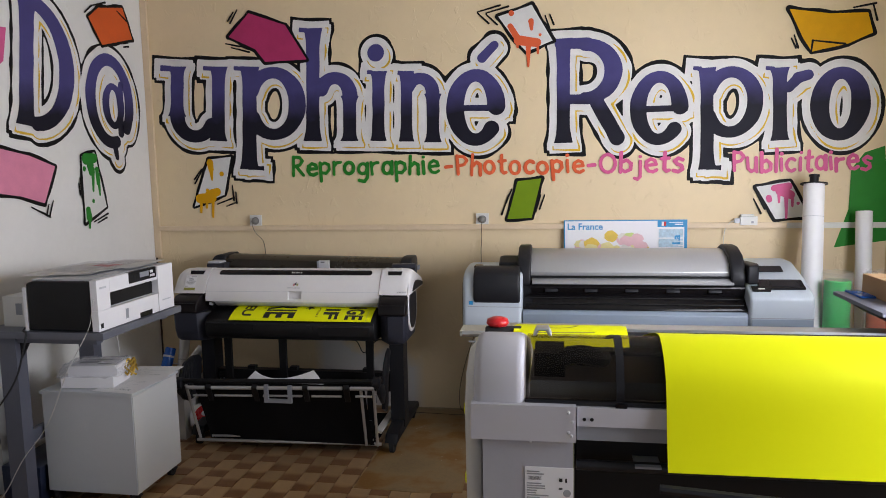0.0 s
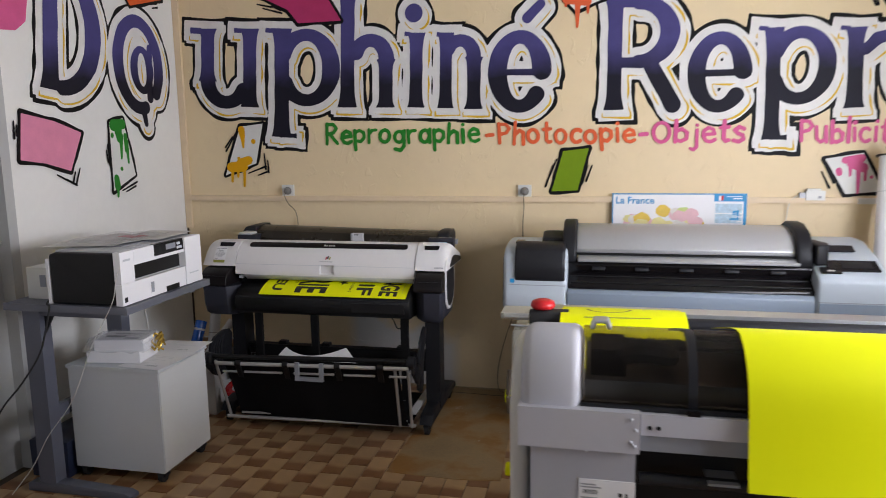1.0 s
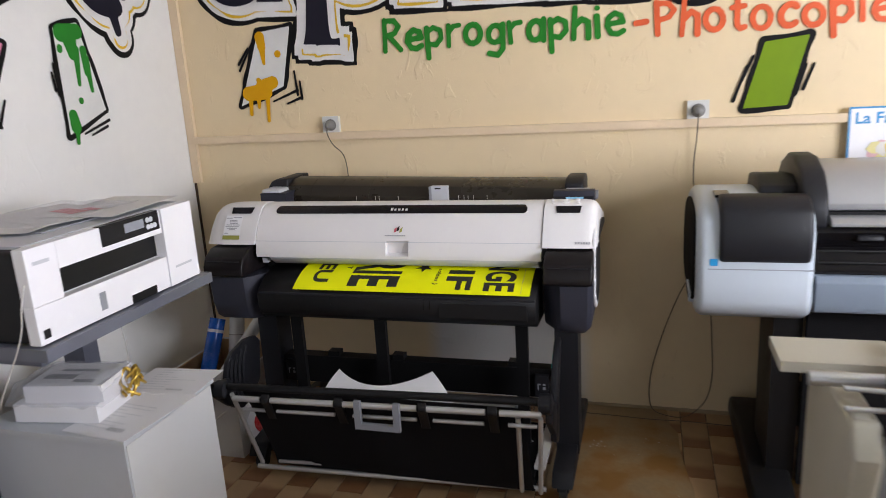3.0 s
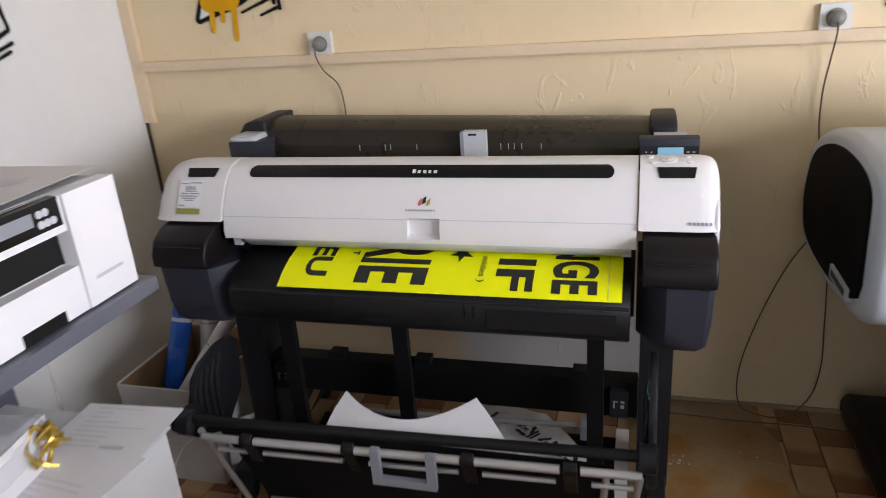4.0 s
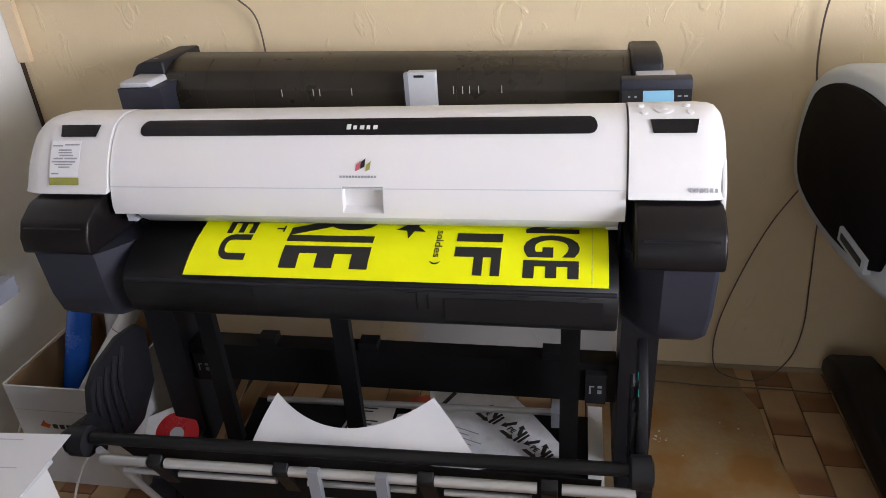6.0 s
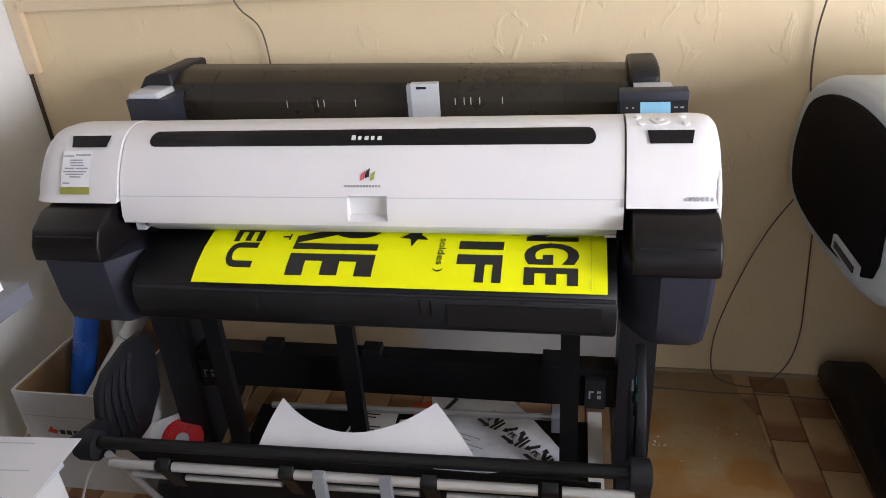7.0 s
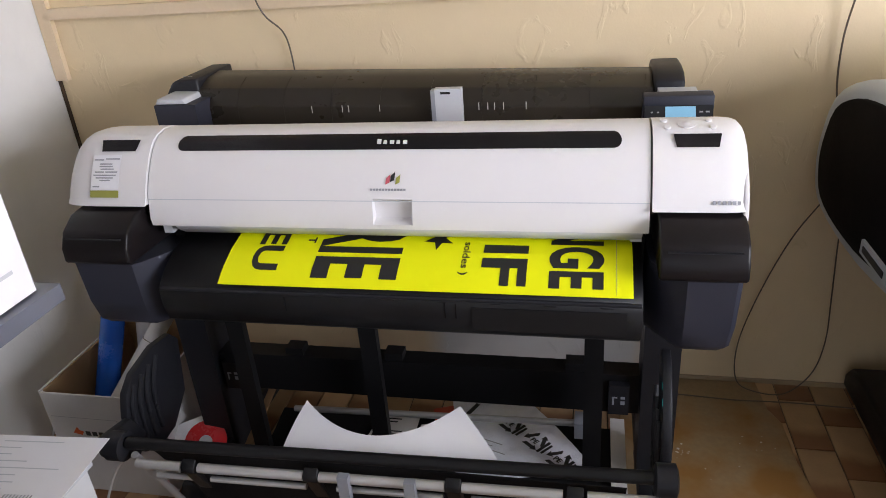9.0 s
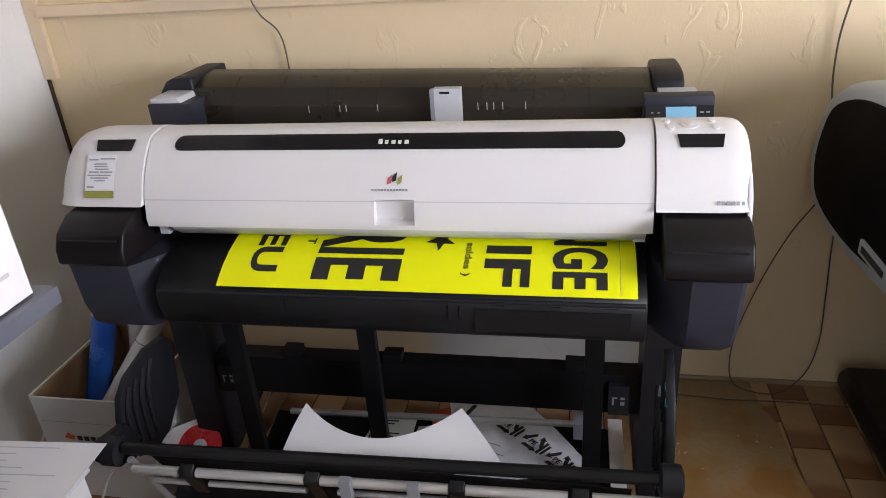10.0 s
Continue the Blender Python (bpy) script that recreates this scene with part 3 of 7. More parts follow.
WORD_SIDE = [
    [bar(3.769, 2.348, 3.699, 1.732, 0.053), ring(3.768, 2.045, 0.253, 0.302, 0.058, 0.036, -90, 90)],
    [ring(4.377, 1.909, 0.178, 0.237, 0.043, 0.035, -38, 282), cap(4.390, 1.656, 4.404, 1.587, 0.026, 0.017)],
    [ring(4.401, 1.885, 0.070, 0.112, 0.032, 0.020, 0, 360), cap(4.480, 2.011, 4.459, 1.731, 0.023, 0.027)],
]

# flying sheets of paper, with speed lines and paint drips
card(NORTH, [(-1.208, 2.447), (-0.977, 2.365), (-0.849, 2.156), (-1.114, 2.154), (-1.175, 2.231), (-1.344, 2.313)], MAGENTA, [cap(-1.280, 2.471, -1.329, 2.393, 0.004, 0.006), cap(-1.306, 2.459, -1.343, 2.407, 0.004, 0.006), cap(-1.365, 2.273, -1.274, 2.252, 0.004, 0.006), cap(-1.329, 2.248, -1.213, 2.215, 0.004, 0.006), cap(-1.273, 2.255, -1.219, 2.233, 0.004, 0.006)], [], None)
card(NORTH, [(-1.519, 1.569), (-1.370, 1.584), (-1.425, 1.348), (-1.633, 1.275)], CARD_WHITE, [cap(-1.552, 1.527, -1.620, 1.422, 0.004, 0.006), cap(-1.572, 1.510, -1.622, 1.447, 0.004, 0.006), cap(-1.369, 1.407, -1.363, 1.311, 0.004, 0.006), cap(-1.478, 1.288, -1.362, 1.329, 0.004, 0.006), cap(-1.348, 1.364, -1.345, 1.293, 0.004, 0.006), cap(-1.414, 1.276, -1.344, 1.300, 0.004, 0.006)], [cap(-1.512, 1.551, -1.507, 1.509, 0.022, 0.018), cap(-1.507, 1.509, -1.504, 1.445, 0.015, 0.007), cap(-1.437, 1.479, -1.437, 1.479, 0.015, 0.015), cap(-1.525, 1.349, -1.474, 1.366, 0.030, 0.026), cap(-1.591, 1.325, -1.514, 1.331, 0.030, 0.034), cap(-1.584, 1.314, -1.589, 1.239, 0.011, 0.008), cap(-1.546, 1.314, -1.549, 1.267, 0.011, 0.007), cap(-1.503, 1.331, -1.510, 1.209, 0.011, 0.007), cap(-1.538, 1.378, -1.538, 1.378, 0.011, 0.011)], GOLD_PAINT)
card(NORTH, [(0.312, 2.346), (0.503, 2.402), (0.621, 2.198), (0.473, 2.142), (0.409, 2.209)], CARD_WHITE, [cap(0.192, 2.378, 0.323, 2.409, 0.004, 0.006), cap(0.192, 2.372, 0.257, 2.311, 0.004, 0.006), cap(0.241, 2.369, 0.371, 2.400, 0.004, 0.006), cap(0.241, 2.363, 0.305, 2.302, 0.004, 0.006), cap(0.579, 2.338, 0.602, 2.268, 0.004, 0.006), cap(0.605, 2.343, 0.627, 2.286, 0.004, 0.006)], [cap(0.380, 2.289, 0.434, 2.198, 0.016, 0.019), cap(0.428, 2.208, 0.531, 2.190, 0.028, 0.025), cap(0.499, 2.311, 0.502, 2.267, 0.016, 0.009), cap(0.483, 2.180, 0.482, 2.059, 0.016, 0.006), cap(0.422, 2.214, 0.421, 2.170, 0.010, 0.007), cap(0.537, 2.183, 0.537, 2.130, 0.009, 0.006), cap(0.387, 2.361, 0.387, 2.361, 0.016, 0.016), cap(0.550, 2.233, 0.550, 2.233, 0.009, 0.009)], ORANGE_RED)
card(NORTH, [(0.416, 1.402), (0.554, 1.417), (0.497, 1.186), (0.354, 1.180)], LEAF_GREEN, [cap(0.362, 1.324, 0.321, 1.207, 0.004, 0.006), cap(0.382, 1.357, 0.345, 1.274, 0.004, 0.006), cap(0.550, 1.321, 0.520, 1.222, 0.004, 0.006), cap(0.573, 1.321, 0.543, 1.238, 0.004, 0.006)], [], None)
card(NORTH, [(1.883, 2.304), (2.091, 2.269), (2.276, 2.265), (2.305, 2.159), (2.182, 2.106), (2.003, 2.073), (1.954, 2.152)], GOLD_PAINT, [cap(2.000, 2.073, 2.006, 2.132, 0.004, 0.006), cap(2.006, 2.132, 2.168, 2.107, 0.004, 0.006), cap(1.911, 2.166, 1.933, 2.097, 0.004, 0.006), cap(1.897, 2.149, 1.922, 2.097, 0.004, 0.006), cap(2.202, 2.293, 2.312, 2.310, 0.004, 0.006), cap(2.299, 2.305, 2.322, 2.222, 0.004, 0.006)], [], None)
card(NORTH, [(1.741, 1.349), (1.917, 1.378), (2.018, 1.183), (1.847, 1.168)], CARD_WHITE, [cap(1.728, 1.283, 1.769, 1.201, 0.004, 0.006), cap(1.742, 1.315, 1.789, 1.226, 0.004, 0.006)], [cap(1.836, 1.341, 1.909, 1.350, 0.018, 0.021), cap(1.866, 1.325, 1.920, 1.303, 0.024, 0.024), cap(1.861, 1.304, 1.862, 1.263, 0.009, 0.006), cap(1.899, 1.303, 1.903, 1.174, 0.012, 0.006), cap(1.931, 1.303, 1.933, 1.240, 0.009, 0.006), cap(1.808, 1.289, 1.811, 1.276, 0.015, 0.015), cap(1.962, 1.255, 1.962, 1.255, 0.009, 0.009)], PINK_PAINT)
card(NORTH, [(2.391, 1.561), (2.291, 1.527), (2.227, 1.437), (2.222, 1.221), (2.155, 1.009), (2.284, 1.028), (2.440, 1.049)], SIGN_GREEN, [], [], None, outline=0.0)
card(WEST, [(4.228, 2.357), (4.319, 2.425), (4.549, 2.475), (4.632, 2.306), (4.335, 2.222)], ORANGE_PAINT, [cap(4.197, 2.374, 4.260, 2.424, 0.004, 0.006), cap(4.260, 2.424, 4.389, 2.469, 0.004, 0.006), cap(4.513, 2.259, 4.582, 2.277, 0.004, 0.006), cap(4.534, 2.243, 4.586, 2.255, 0.004, 0.006), cap(4.491, 2.443, 4.580, 2.403, 0.004, 0.006)], [], None)
card(WEST, [(3.502, 1.616), (3.699, 1.584), (3.873, 1.532), (3.779, 1.346), (3.621, 1.387), (3.474, 1.407)], ROSE, [cap(3.456, 1.578, 3.452, 1.504, 0.004, 0.006), cap(3.472, 1.561, 3.467, 1.516, 0.004, 0.006), cap(3.684, 1.331, 3.808, 1.275, 0.004, 0.006), cap(3.747, 1.306, 3.808, 1.275, 0.004, 0.006), cap(3.839, 1.357, 3.806, 1.283, 0.004, 0.006), cap(3.805, 1.339, 3.783, 1.285, 0.004, 0.006)], [], None)
card(WEST, [(4.084, 1.588), (4.196, 1.612), (4.271, 1.303), (4.080, 1.226)], CARD_WHITE, [cap(4.057, 1.471, 4.063, 1.364, 0.004, 0.006), cap(4.045, 1.441, 4.051, 1.380, 0.004, 0.006), cap(4.147, 1.224, 4.277, 1.264, 0.004, 0.006), cap(4.180, 1.216, 4.264, 1.242, 0.004, 0.006)], [cap(4.115, 1.573, 4.188, 1.580, 0.031, 0.027), cap(4.150, 1.548, 4.154, 1.501, 0.032, 0.020), cap(4.171, 1.517, 4.162, 1.398, 0.016, 0.008), cap(4.211, 1.485, 4.218, 1.374, 0.016, 0.008), cap(4.205, 1.517, 4.206, 1.438, 0.016, 0.012), cap(4.100, 1.523, 4.099, 1.517, 0.012, 0.012), cap(4.107, 1.293, 4.112, 1.252, 0.020, 0.024), cap(4.116, 1.252, 4.110, 1.196, 0.012, 0.008), cap(4.156, 1.341, 4.156, 1.341, 0.012, 0.012)], SIGN_GREEN)
card(WEST, [(3.340, 2.159), (3.618, 2.182), (3.584, 2.022), (3.521, 1.974), (3.312, 1.953)], PINK_PAINT, [], [], None, outline=0.0)

lettering(WORD_ONE, NORTH, (-1.88, 1.35), (0.60, 2.50), "large painted serif letters shaded indigo to black, white bodies")
lettering(WORD_TWO, NORTH, (0.46, 1.35), (2.41, 2.40), "second painted word of shaded serif letters, white bodies")
lettering(WORD_SIDE, WEST, (3.42, 1.40), (4.735, 2.60), "painted capital and sign on the white wall, indigo shading")

# a round-brush hand: strokes of each letter in units of its height
GLYPHS = {}


def glyph(letter, width, *strokes):
    GLYPHS[letter] = (width, strokes)


def oval(cx, cy, rx, ry, a0=90, a1=450):
    return [(cx + rx * math.cos(radians(a0 + (a1 - a0) * k / 14)), cy + ry * math.sin(radians(a0 + (a1 - a0) * k / 14))) for k in range(15)]


glyph("R", 0.50, [(0.02, 0), (0, 0.95)], [(0, 0.93), (0.28, 0.92), (0.42, 0.74), (0.30, 0.53), (0.04, 0.46)], [(0.14, 0.46), (0.48, 0.02)])
glyph("P", 0.46, [(0.02, 0), (0, 0.95)], [(0, 0.93), (0.30, 0.90), (0.43, 0.70), (0.30, 0.49), (0.04, 0.42)])
glyph("O", 0.62, oval(0.30, 0.47, 0.29, 0.43))
glyph("e", 0.46, [(0.05, 0.33), (0.43, 0.37), (0.38, 0.56), (0.22, 0.64), (0.06, 0.50), (0.03, 0.27), (0.14, 0.06), (0.30, 0.02), (0.44, 0.11)])
glyph("p", 0.45, [(0.03, -0.36), (0, 0.62)], [(0.01, 0.50), (0.20, 0.63), (0.39, 0.52), (0.41, 0.26), (0.25, 0.05), (0.02, 0.12)])
glyph("r", 0.33, [(0.02, 0), (0, 0.62)], [(0.01, 0.40), (0.14, 0.58), (0.31, 0.60)])
glyph("o", 0.48, oval(0.22, 0.31, 0.21, 0.30))
glyph("g", 0.46, oval(0.20, 0.33, 0.19, 0.27), [(0.40, 0.62), (0.42, -0.14), (0.28, -0.35), (0.05, -0.28)])
glyph("a", 0.45, oval(0.20, 0.30, 0.19, 0.28), [(0.40, 0.62), (0.42, 0.0)])
glyph("h", 0.42, [(0, 0), (0.02, 0.98)], [(0.01, 0.40), (0.20, 0.61), (0.36, 0.50), (0.38, 0)])
glyph("i", 0.10, [(0.05, 0), (0.03, 0.58)], [(0.04, 0.82), (0.05, 0.82)])
glyph("t", 0.32, [(0.13, 0.93), (0.12, 0.12), (0.20, 0.0), (0.30, 0.04)], [(0, 0.62), (0.29, 0.65)])
glyph("c", 0.40, oval(0.22, 0.31, 0.21, 0.30, 50, 312))
glyph("b", 0.45, [(0.02, 0), (0, 0.98)], [(0.02, 0.12), (0.20, 0.01), (0.41, 0.13), (0.41, 0.42), (0.22, 0.60), (0.02, 0.48)])
glyph("j", 0.22, [(0.18, 0.60), (0.18, -0.20), (0.08, -0.35), (-0.04, -0.28)], [(0.18, 0.84), (0.19, 0.84)])
glyph("s", 0.38, [(0.34, 0.55), (0.18, 0.63), (0.04, 0.50), (0.14, 0.36), (0.30, 0.28), (0.34, 0.12), (0.18, 0.0), (0, 0.06)])
glyph("u", 0.44, [(0, 0.62), (0.02, 0.15), (0.16, 0.01), (0.34, 0.10), (0.38, 0.60)], [(0.38, 0.62), (0.40, 0)])
glyph("l", 0.09, [(0.03, 0.98), (0.05, 0)])
glyph("-", 0.30, [(0, 0.33), (0.29, 0.36)])

rg = random.Random(17)
for word, x0, z0, wide, ma, tint in (
    ("Reprographie", -0.965, 1.462, 0.915, SIGN_GREEN, "green"), ("-", -0.012, 1.466, 0.036, ORANGE_RED, "orange"), ("Photocopie", 0.062, 1.452, 0.735, ORANGE_RED, "orange"),
    ("-", 0.824, 1.456, 0.036, PINK_PAINT, "pink"), ("Objets", 0.890, 1.447, 0.460, PINK_PAINT, "pink"), ("Publicitaires", 1.620, 1.440, 0.705, PINK_PAINT, "pink")):
    high, gap = 0.116, 0.15
    k = wide / (sum(GLYPHS[c][0] for c in word) + gap * (len(word) - 1))
    strokes, at = [], x0
    for c in word:
        lift, grow, lean = rg.uniform(-0.006, 0.006), rg.uniform(0.93, 1.08), rg.uniform(-0.06, 0.06)
        for line in GLYPHS[c][1]:
            pts = [(at + k * px + lean * high * py, z0 - 0.004 + lift + high * grow * py) for px, py in line]
            ra = rg.uniform(0.0088, 0.0108)
            strokes += [cap(p[0], p[1], q[0], q[1], ra, ra * rg.uniform(0.92, 1.08)) for p, q in zip(pts, pts[1:])]
        at += k * (GLYPHS[c][0] + gap)
    x, z = grid((x0 - 0.03, z0 - 0.07), (x0 + wide + 0.03, z0 + 0.15), 0.0035)
    tagged(traced("painted_word", union(strokes, x, z), x, z, NORTH, 0.0056, ma, None), "hand painted " + tint + " word in round brush letters", "painted word", group="words painted under the mural")


# ---- the wide-format printer on its stand ----
def loft(sections):
    """Closed rings of equal count joined in order, with end caps."""
    bm = bmesh.new()
    rings = [[bm.verts.new(p) for p in s] for s in sections]
    for a, b in zip(rings, rings[1:]):
        for i in range(len(a)):
            j = (i + 1) % len(a)
            bm.faces.new((a[i], a[j], b[j], b[i]))
    bm.faces.new(rings[0][::-1])
    bm.faces.new(rings[-1])
    bmesh.ops.recalc_face_normals(bm, faces=bm.faces)
    return bm


FRONT_Z = (0.797, 0.812, 0.852, 0.872, 0.896, 0.922, 0.938, 0.948, 0.956, 0.9605, 0.957)
FRONT_Y = (4.066, 4.064, 4.074, 4.083, 4.097, 4.117, 4.132, 4.144, 4.163, 4.188, 4.222)


def shell_y(z):
    return float(np.interp(z, FRONT_Z[:10], FRONT_Y[:10]))


def on_shell(x, z, lift=0.001):
    dy = (shell_y(z + 0.004) - shell_y(z - 0.004)) / 0.008
    n = Vector((0, -1, dy)).normalized()
    return Vector((x, shell_y(z), z)) + n * lift


def shell_patch(x0, x1, z0, z1, lift, n=5):
    return sheet([[on_shell(x0 + (x1 - x0) * i / 2, z0 + (z1 - z0) * k / n, lift) for i in range(3)] for k in range(n + 1)], 0.0004)


def caster(parent, x, y, r=0.032):
    c = part("caster", lathe([(r * 0.5, -0.013), (r, -0.011), (r, 0.011), (r * 0.5, 0.013)], pose(x, y, r, 0, 90, 0), 20), RUBBER, parent)
    part("fork", prism([(y - 0.02, r * 2.1), (y + 0.02, r * 2.1), (y + 0.03, r * 1.2), (y + 0.005, r * 0.8), (y - 0.012, r)], x - 0.019, x + 0.019, "x", 0.003), CHARCOAL, c)
    return c


def merged(parts_):
    """Several bmeshes of one moulded part in one."""
    bm = bmesh.new()
    for p in parts_:
        me = bpy.data.meshes.new("piece")
        p.to_mesh(me)
        p.free()
        bm.from_mesh(me)
        bpy.data.meshes.remove(me)
    return bm


def tipped(*args):
    """A swept outline that drops slightly towards the right end."""
    bm = prism(*args)
    for v in bm.verts:
        v.co.z -= 0.024 * (v.co.x + 1.305) / 1.067
    return bm


LID_BLACK = material("brown_black_lid", (0.009, 0.007, 0.0075), 0.34, spec=0.22, var=0.12, scale=9, bump=0.05, bump_scale=400)


def wide_printer():
    pr = thing("wide_format_printer", -0.75, 4.3, 0, "white and charcoal wide-format printer on a wheeled stand", "printer")
    xl, xr = -1.229, -0.264
    front = list(zip(FRONT_Y, FRONT_Z))
    back = [(4.30, 0.932), (4.41, 0.890), (4.43, 0.87), (4.43, 0.81), (4.12, 0.797)]
    full = front + back
    notched = [(4.066, 0.797), (4.065, 0.806), (4.086, 0.812), (4.087, 0.846), (4.0748, 0.8535)] + front[3:] + back
    cover = part("cover", merged([prism(outline_, a, b, "x", 0.0) for outline_, a, b in ((full, xl + 0.002, -0.762), (notched, -0.762, -0.686), (full, -0.686, xr - 0.002))]), SHELL, pr, "white lifting cover")
    # pull recess, crease, dark slot
    part("crease", shell_patch(xl + 0.003, xr - 0.003, 0.8495, 0.8512, 0.0006), LIGHT_GREY, cover)
    cols = []
    x0, x1, h, zc = -1.172, -0.315, 0.0105, 0.9425
    for i in range(41):
        t = i / 40
        x = x0 + (x1 - x0) * (0.5 - 0.5 * math.cos(math.pi * t))
        e = min(x - x0, x1 - x)
        hh = h * math.sqrt(max(0.02, 1 - max(0, 1 - e / 0.012) ** 2))
        cols.append([on_shell(x, zc + hh * (k / 2 - 1), 0.0012) for k in range(5)])
    slot = part("cover_slot", sheet(cols, 0.0004), GLOSS_BLACK, cover, "dark glossy slot strip")
    [part("badge_bar", shell_patch(-0.759 + 0.0125 * k, -0.751 + 0.0125 * k - 0.0015 * (k % 2), 0.9395, 0.9462 - (0.0016 if k else 0), 0.0022), SOCKET_WHITE, cover) for k in range(5)]
    for a, b, ma in ((-0.737, 0.002, PINK_INK), (-0.728, 0.006, INK), (-0.718, 0.002, OLIVE_INK)):
        bm = bmesh.new()
        bm.faces.new([bm.verts.new(on_shell(a + dx, 0.876 + b + dz, 0.0014)) for dx, dz in ((0, 0), (0.008, 0.003), (0.0095, 0.0165), (0.0015, 0.0105))])
        part("emblem", bm, ma, cover, smooth=0)
    bm = bmesh.new()
    for k in range(12):
        bm.faces.new([bm.verts.new(on_shell(-0.766 + k * 0.0058 + dx, 0.868 + dz, 0.0012)) for dx, dz in ((0, 0), (0.0045, 0), (0.0045, 0.0036), (0, 0.0036))])
    part("small_print", bm, GREY_INK, cover, smooth=0)
    part("lip", prism([(4.067, 0.7965), (4.072, 0.787), (4.098, 0.768), (4.110, 0.770), (4.13, 0.7965)], xl + 0.05, xr - 0.012, "x", 0.002), LIGHT_GREY, pr, "clear grey lip under the cover")
    # rounded end caps
    for side, (xi, xo) in enumerate(((xl - 0.001, -1.425), (xr + 0.001, -0.104))):
        secs = []
        for t, fz in ((0, 1), (0.72, 1), (0.85, 0.98), (0.92, 0.94), (0.965, 0.87), (0.99, 0.77), (1.0, 0.64)) if side else ((0, 1), (0.6, 1), (0.76, 0.975), (0.87, 0.92), (0.94, 0.83), (0.98, 0.70), (1.0, 0.52)):
            x = xi + (xo - xi) * t
            fy = 1 - (1 - fz) * 0.22
            ring_ = []
            for y, z in front + [(4.30, 0.932), (4.41, 0.890), (4.43, 0.87)]:
                z = max(z, 0.838)
                ring_.append((x, 4.43 + (y - 0.004 - 4.43) * fy, 0.838 + (z + 0.002 - 0.838) * fz))
            ring_.append((x, 4.43, 0.838))
            secs.append(ring_)
        cap_ = part("end_cap", loft(secs), SHELL, pr, "white rounded end cap", smooth=50)
        part("end_panel", prism([(4.43 + (y - 4.43) * 0.80, 0.842 + max(0.0, z - 0.842) * 0.42) for y, z in front[2:] + [(4.30, 0.932), (4.42, 0.88), (4.42, 0.842)]], xo - 0.002 if side == 0 else xo - 0.001, xo + 0.001 if side == 0 else xo + 0.002, "x", 0.0), CHARCOAL, cap_, smooth=0)
        c = -1.298 if side == 0 else -0.190
        w = 0.043 if side == 0 else 0.039
        bm = bmesh.new()
        bm.faces.new([bm.verts.new(on_shell(x, z, 0.0075)) for x, z in ((c - w, 0.9465), (c - w * 0.88, 0.930), (c + w * 0.88, 0.930), (c + w, 0.9465))])
        part("viewing_window", bm, GLOSS_BLACK, cap_, smooth=0)
        if side == 0:
            label = part("sticker", shell_patch(-1.352, -1.289, 0.866, 0.924, 0.0072), PAPER, cap_, "service sticker with olive foot")
            part("olive_strip", shell_patch(-1.353, -1.289, 0.853, 0.8655, 0.0072), OLIVE_INK, label)
            for z, a, b in ((0.9155, 0.02, 0.38), (0.917, 0.45, 0.98), (0.9085, 0.25, 0.72), (0.9045, 0.25, 0.75), (0.900, 0.3, 0.8), (0.8955, 0.1, 0.45), (0.8955, 0.5, 0.95), (0.8905, 0.05, 0.9), (0.886, 0.15, 0.8), (0.8815, 0.3, 0.7), (0.871, 0.05, 0.3)):
                part("print_line", shell_patch(-1.35 + 0.06 * a, -1.35 + 0.06 * b, z, z + 0.0022, 0.0080, 1), GREY_INK, label)
        else:
            for k in range(6):
                part("model_mark", shell_patch(-0.166 + k * 0.0078, -0.1613 + k * 0.0078, 0.8495, 0.8550, 0.0072, 1), GREY_INK, cap_)
            for bx, bz, br in ((-0.243, 0.9597, 0.0062), (-0.238, 0.9545, 0.0058), (-0.205, 0.9575, 0.016), (-0.205, 0.9575, 0.007), (-0.168, 0.9597, 0.0062), (-0.163, 0.9545, 0.0058)):
                part("button", lathe([(br, -0.004), (br, 0.0006 if br > 0.015 else 0.0014), (br * 0.86, 0.0010 if br > 0.015 else 0.0020)], basis(on_shell(bx, bz, 0.0036), (1, 0, 0), on_shell(0, bz + 0.001, 0) - on_shell(0, bz - 0.001, 0)), 22), SHELL, cap_)
    # dark ink compartments each side
    for s, (xa, xb, out) in enumerate(((-1.388, -1.232, -1), (-0.262, -0.111, 1))):
        inner, outer = (xb, xa) if s == 0 else (xa, xb)
        d = 1 if s == 0 else -1
        low = inner + (0.042 if s == 0 else 0.0)
        secs = []
        for z, fy, dx in ((0.586, 4.040, 0.034), (0.592, 4.022, 0.018), (0.606, 4.010, 0.008), (0.650, 4.002, 0.003), (0.742, 3.998, 0.0)):
            o = outer + d * dx
            secs.append([(low, 4.26, z), (o, 4.26, z), (o, fy + 0.03, z), (o + d * 0.005, fy + 0.008, z), (o + d * 0.014, fy, z), (low - d * 0.058, fy, z), (low - d * 0.044, fy + 0.012, z), (low, fy + 0.075, z)])
        block = part("ink_compartment", loft(secs), SLATE, pr, "slate ink compartment", smooth=40)
        lid = part("ink_lid", prism([(4.26, 0.8365), (4.10, 0.8365), (4.04, 0.830), (4.004, 0.808), (3.988, 0.778), (3.986, 0.750), (3.994, 0.744), (4.26, 0.744)], min(outer, inner - d * 0.01), max(outer, inner - d * 0.01), "x", 0.008, 3, 30), LID_BLACK, block, "hinged black lid")
        part("lid_seam", box((min(outer + d * 0.012, inner - d * 0.022), 3.9925, 0.7955), (max(outer + d * 0.012, inner - d * 0.022), 4.02, 0.7975), 0.0005, 1, None), CHARCOAL, lid)
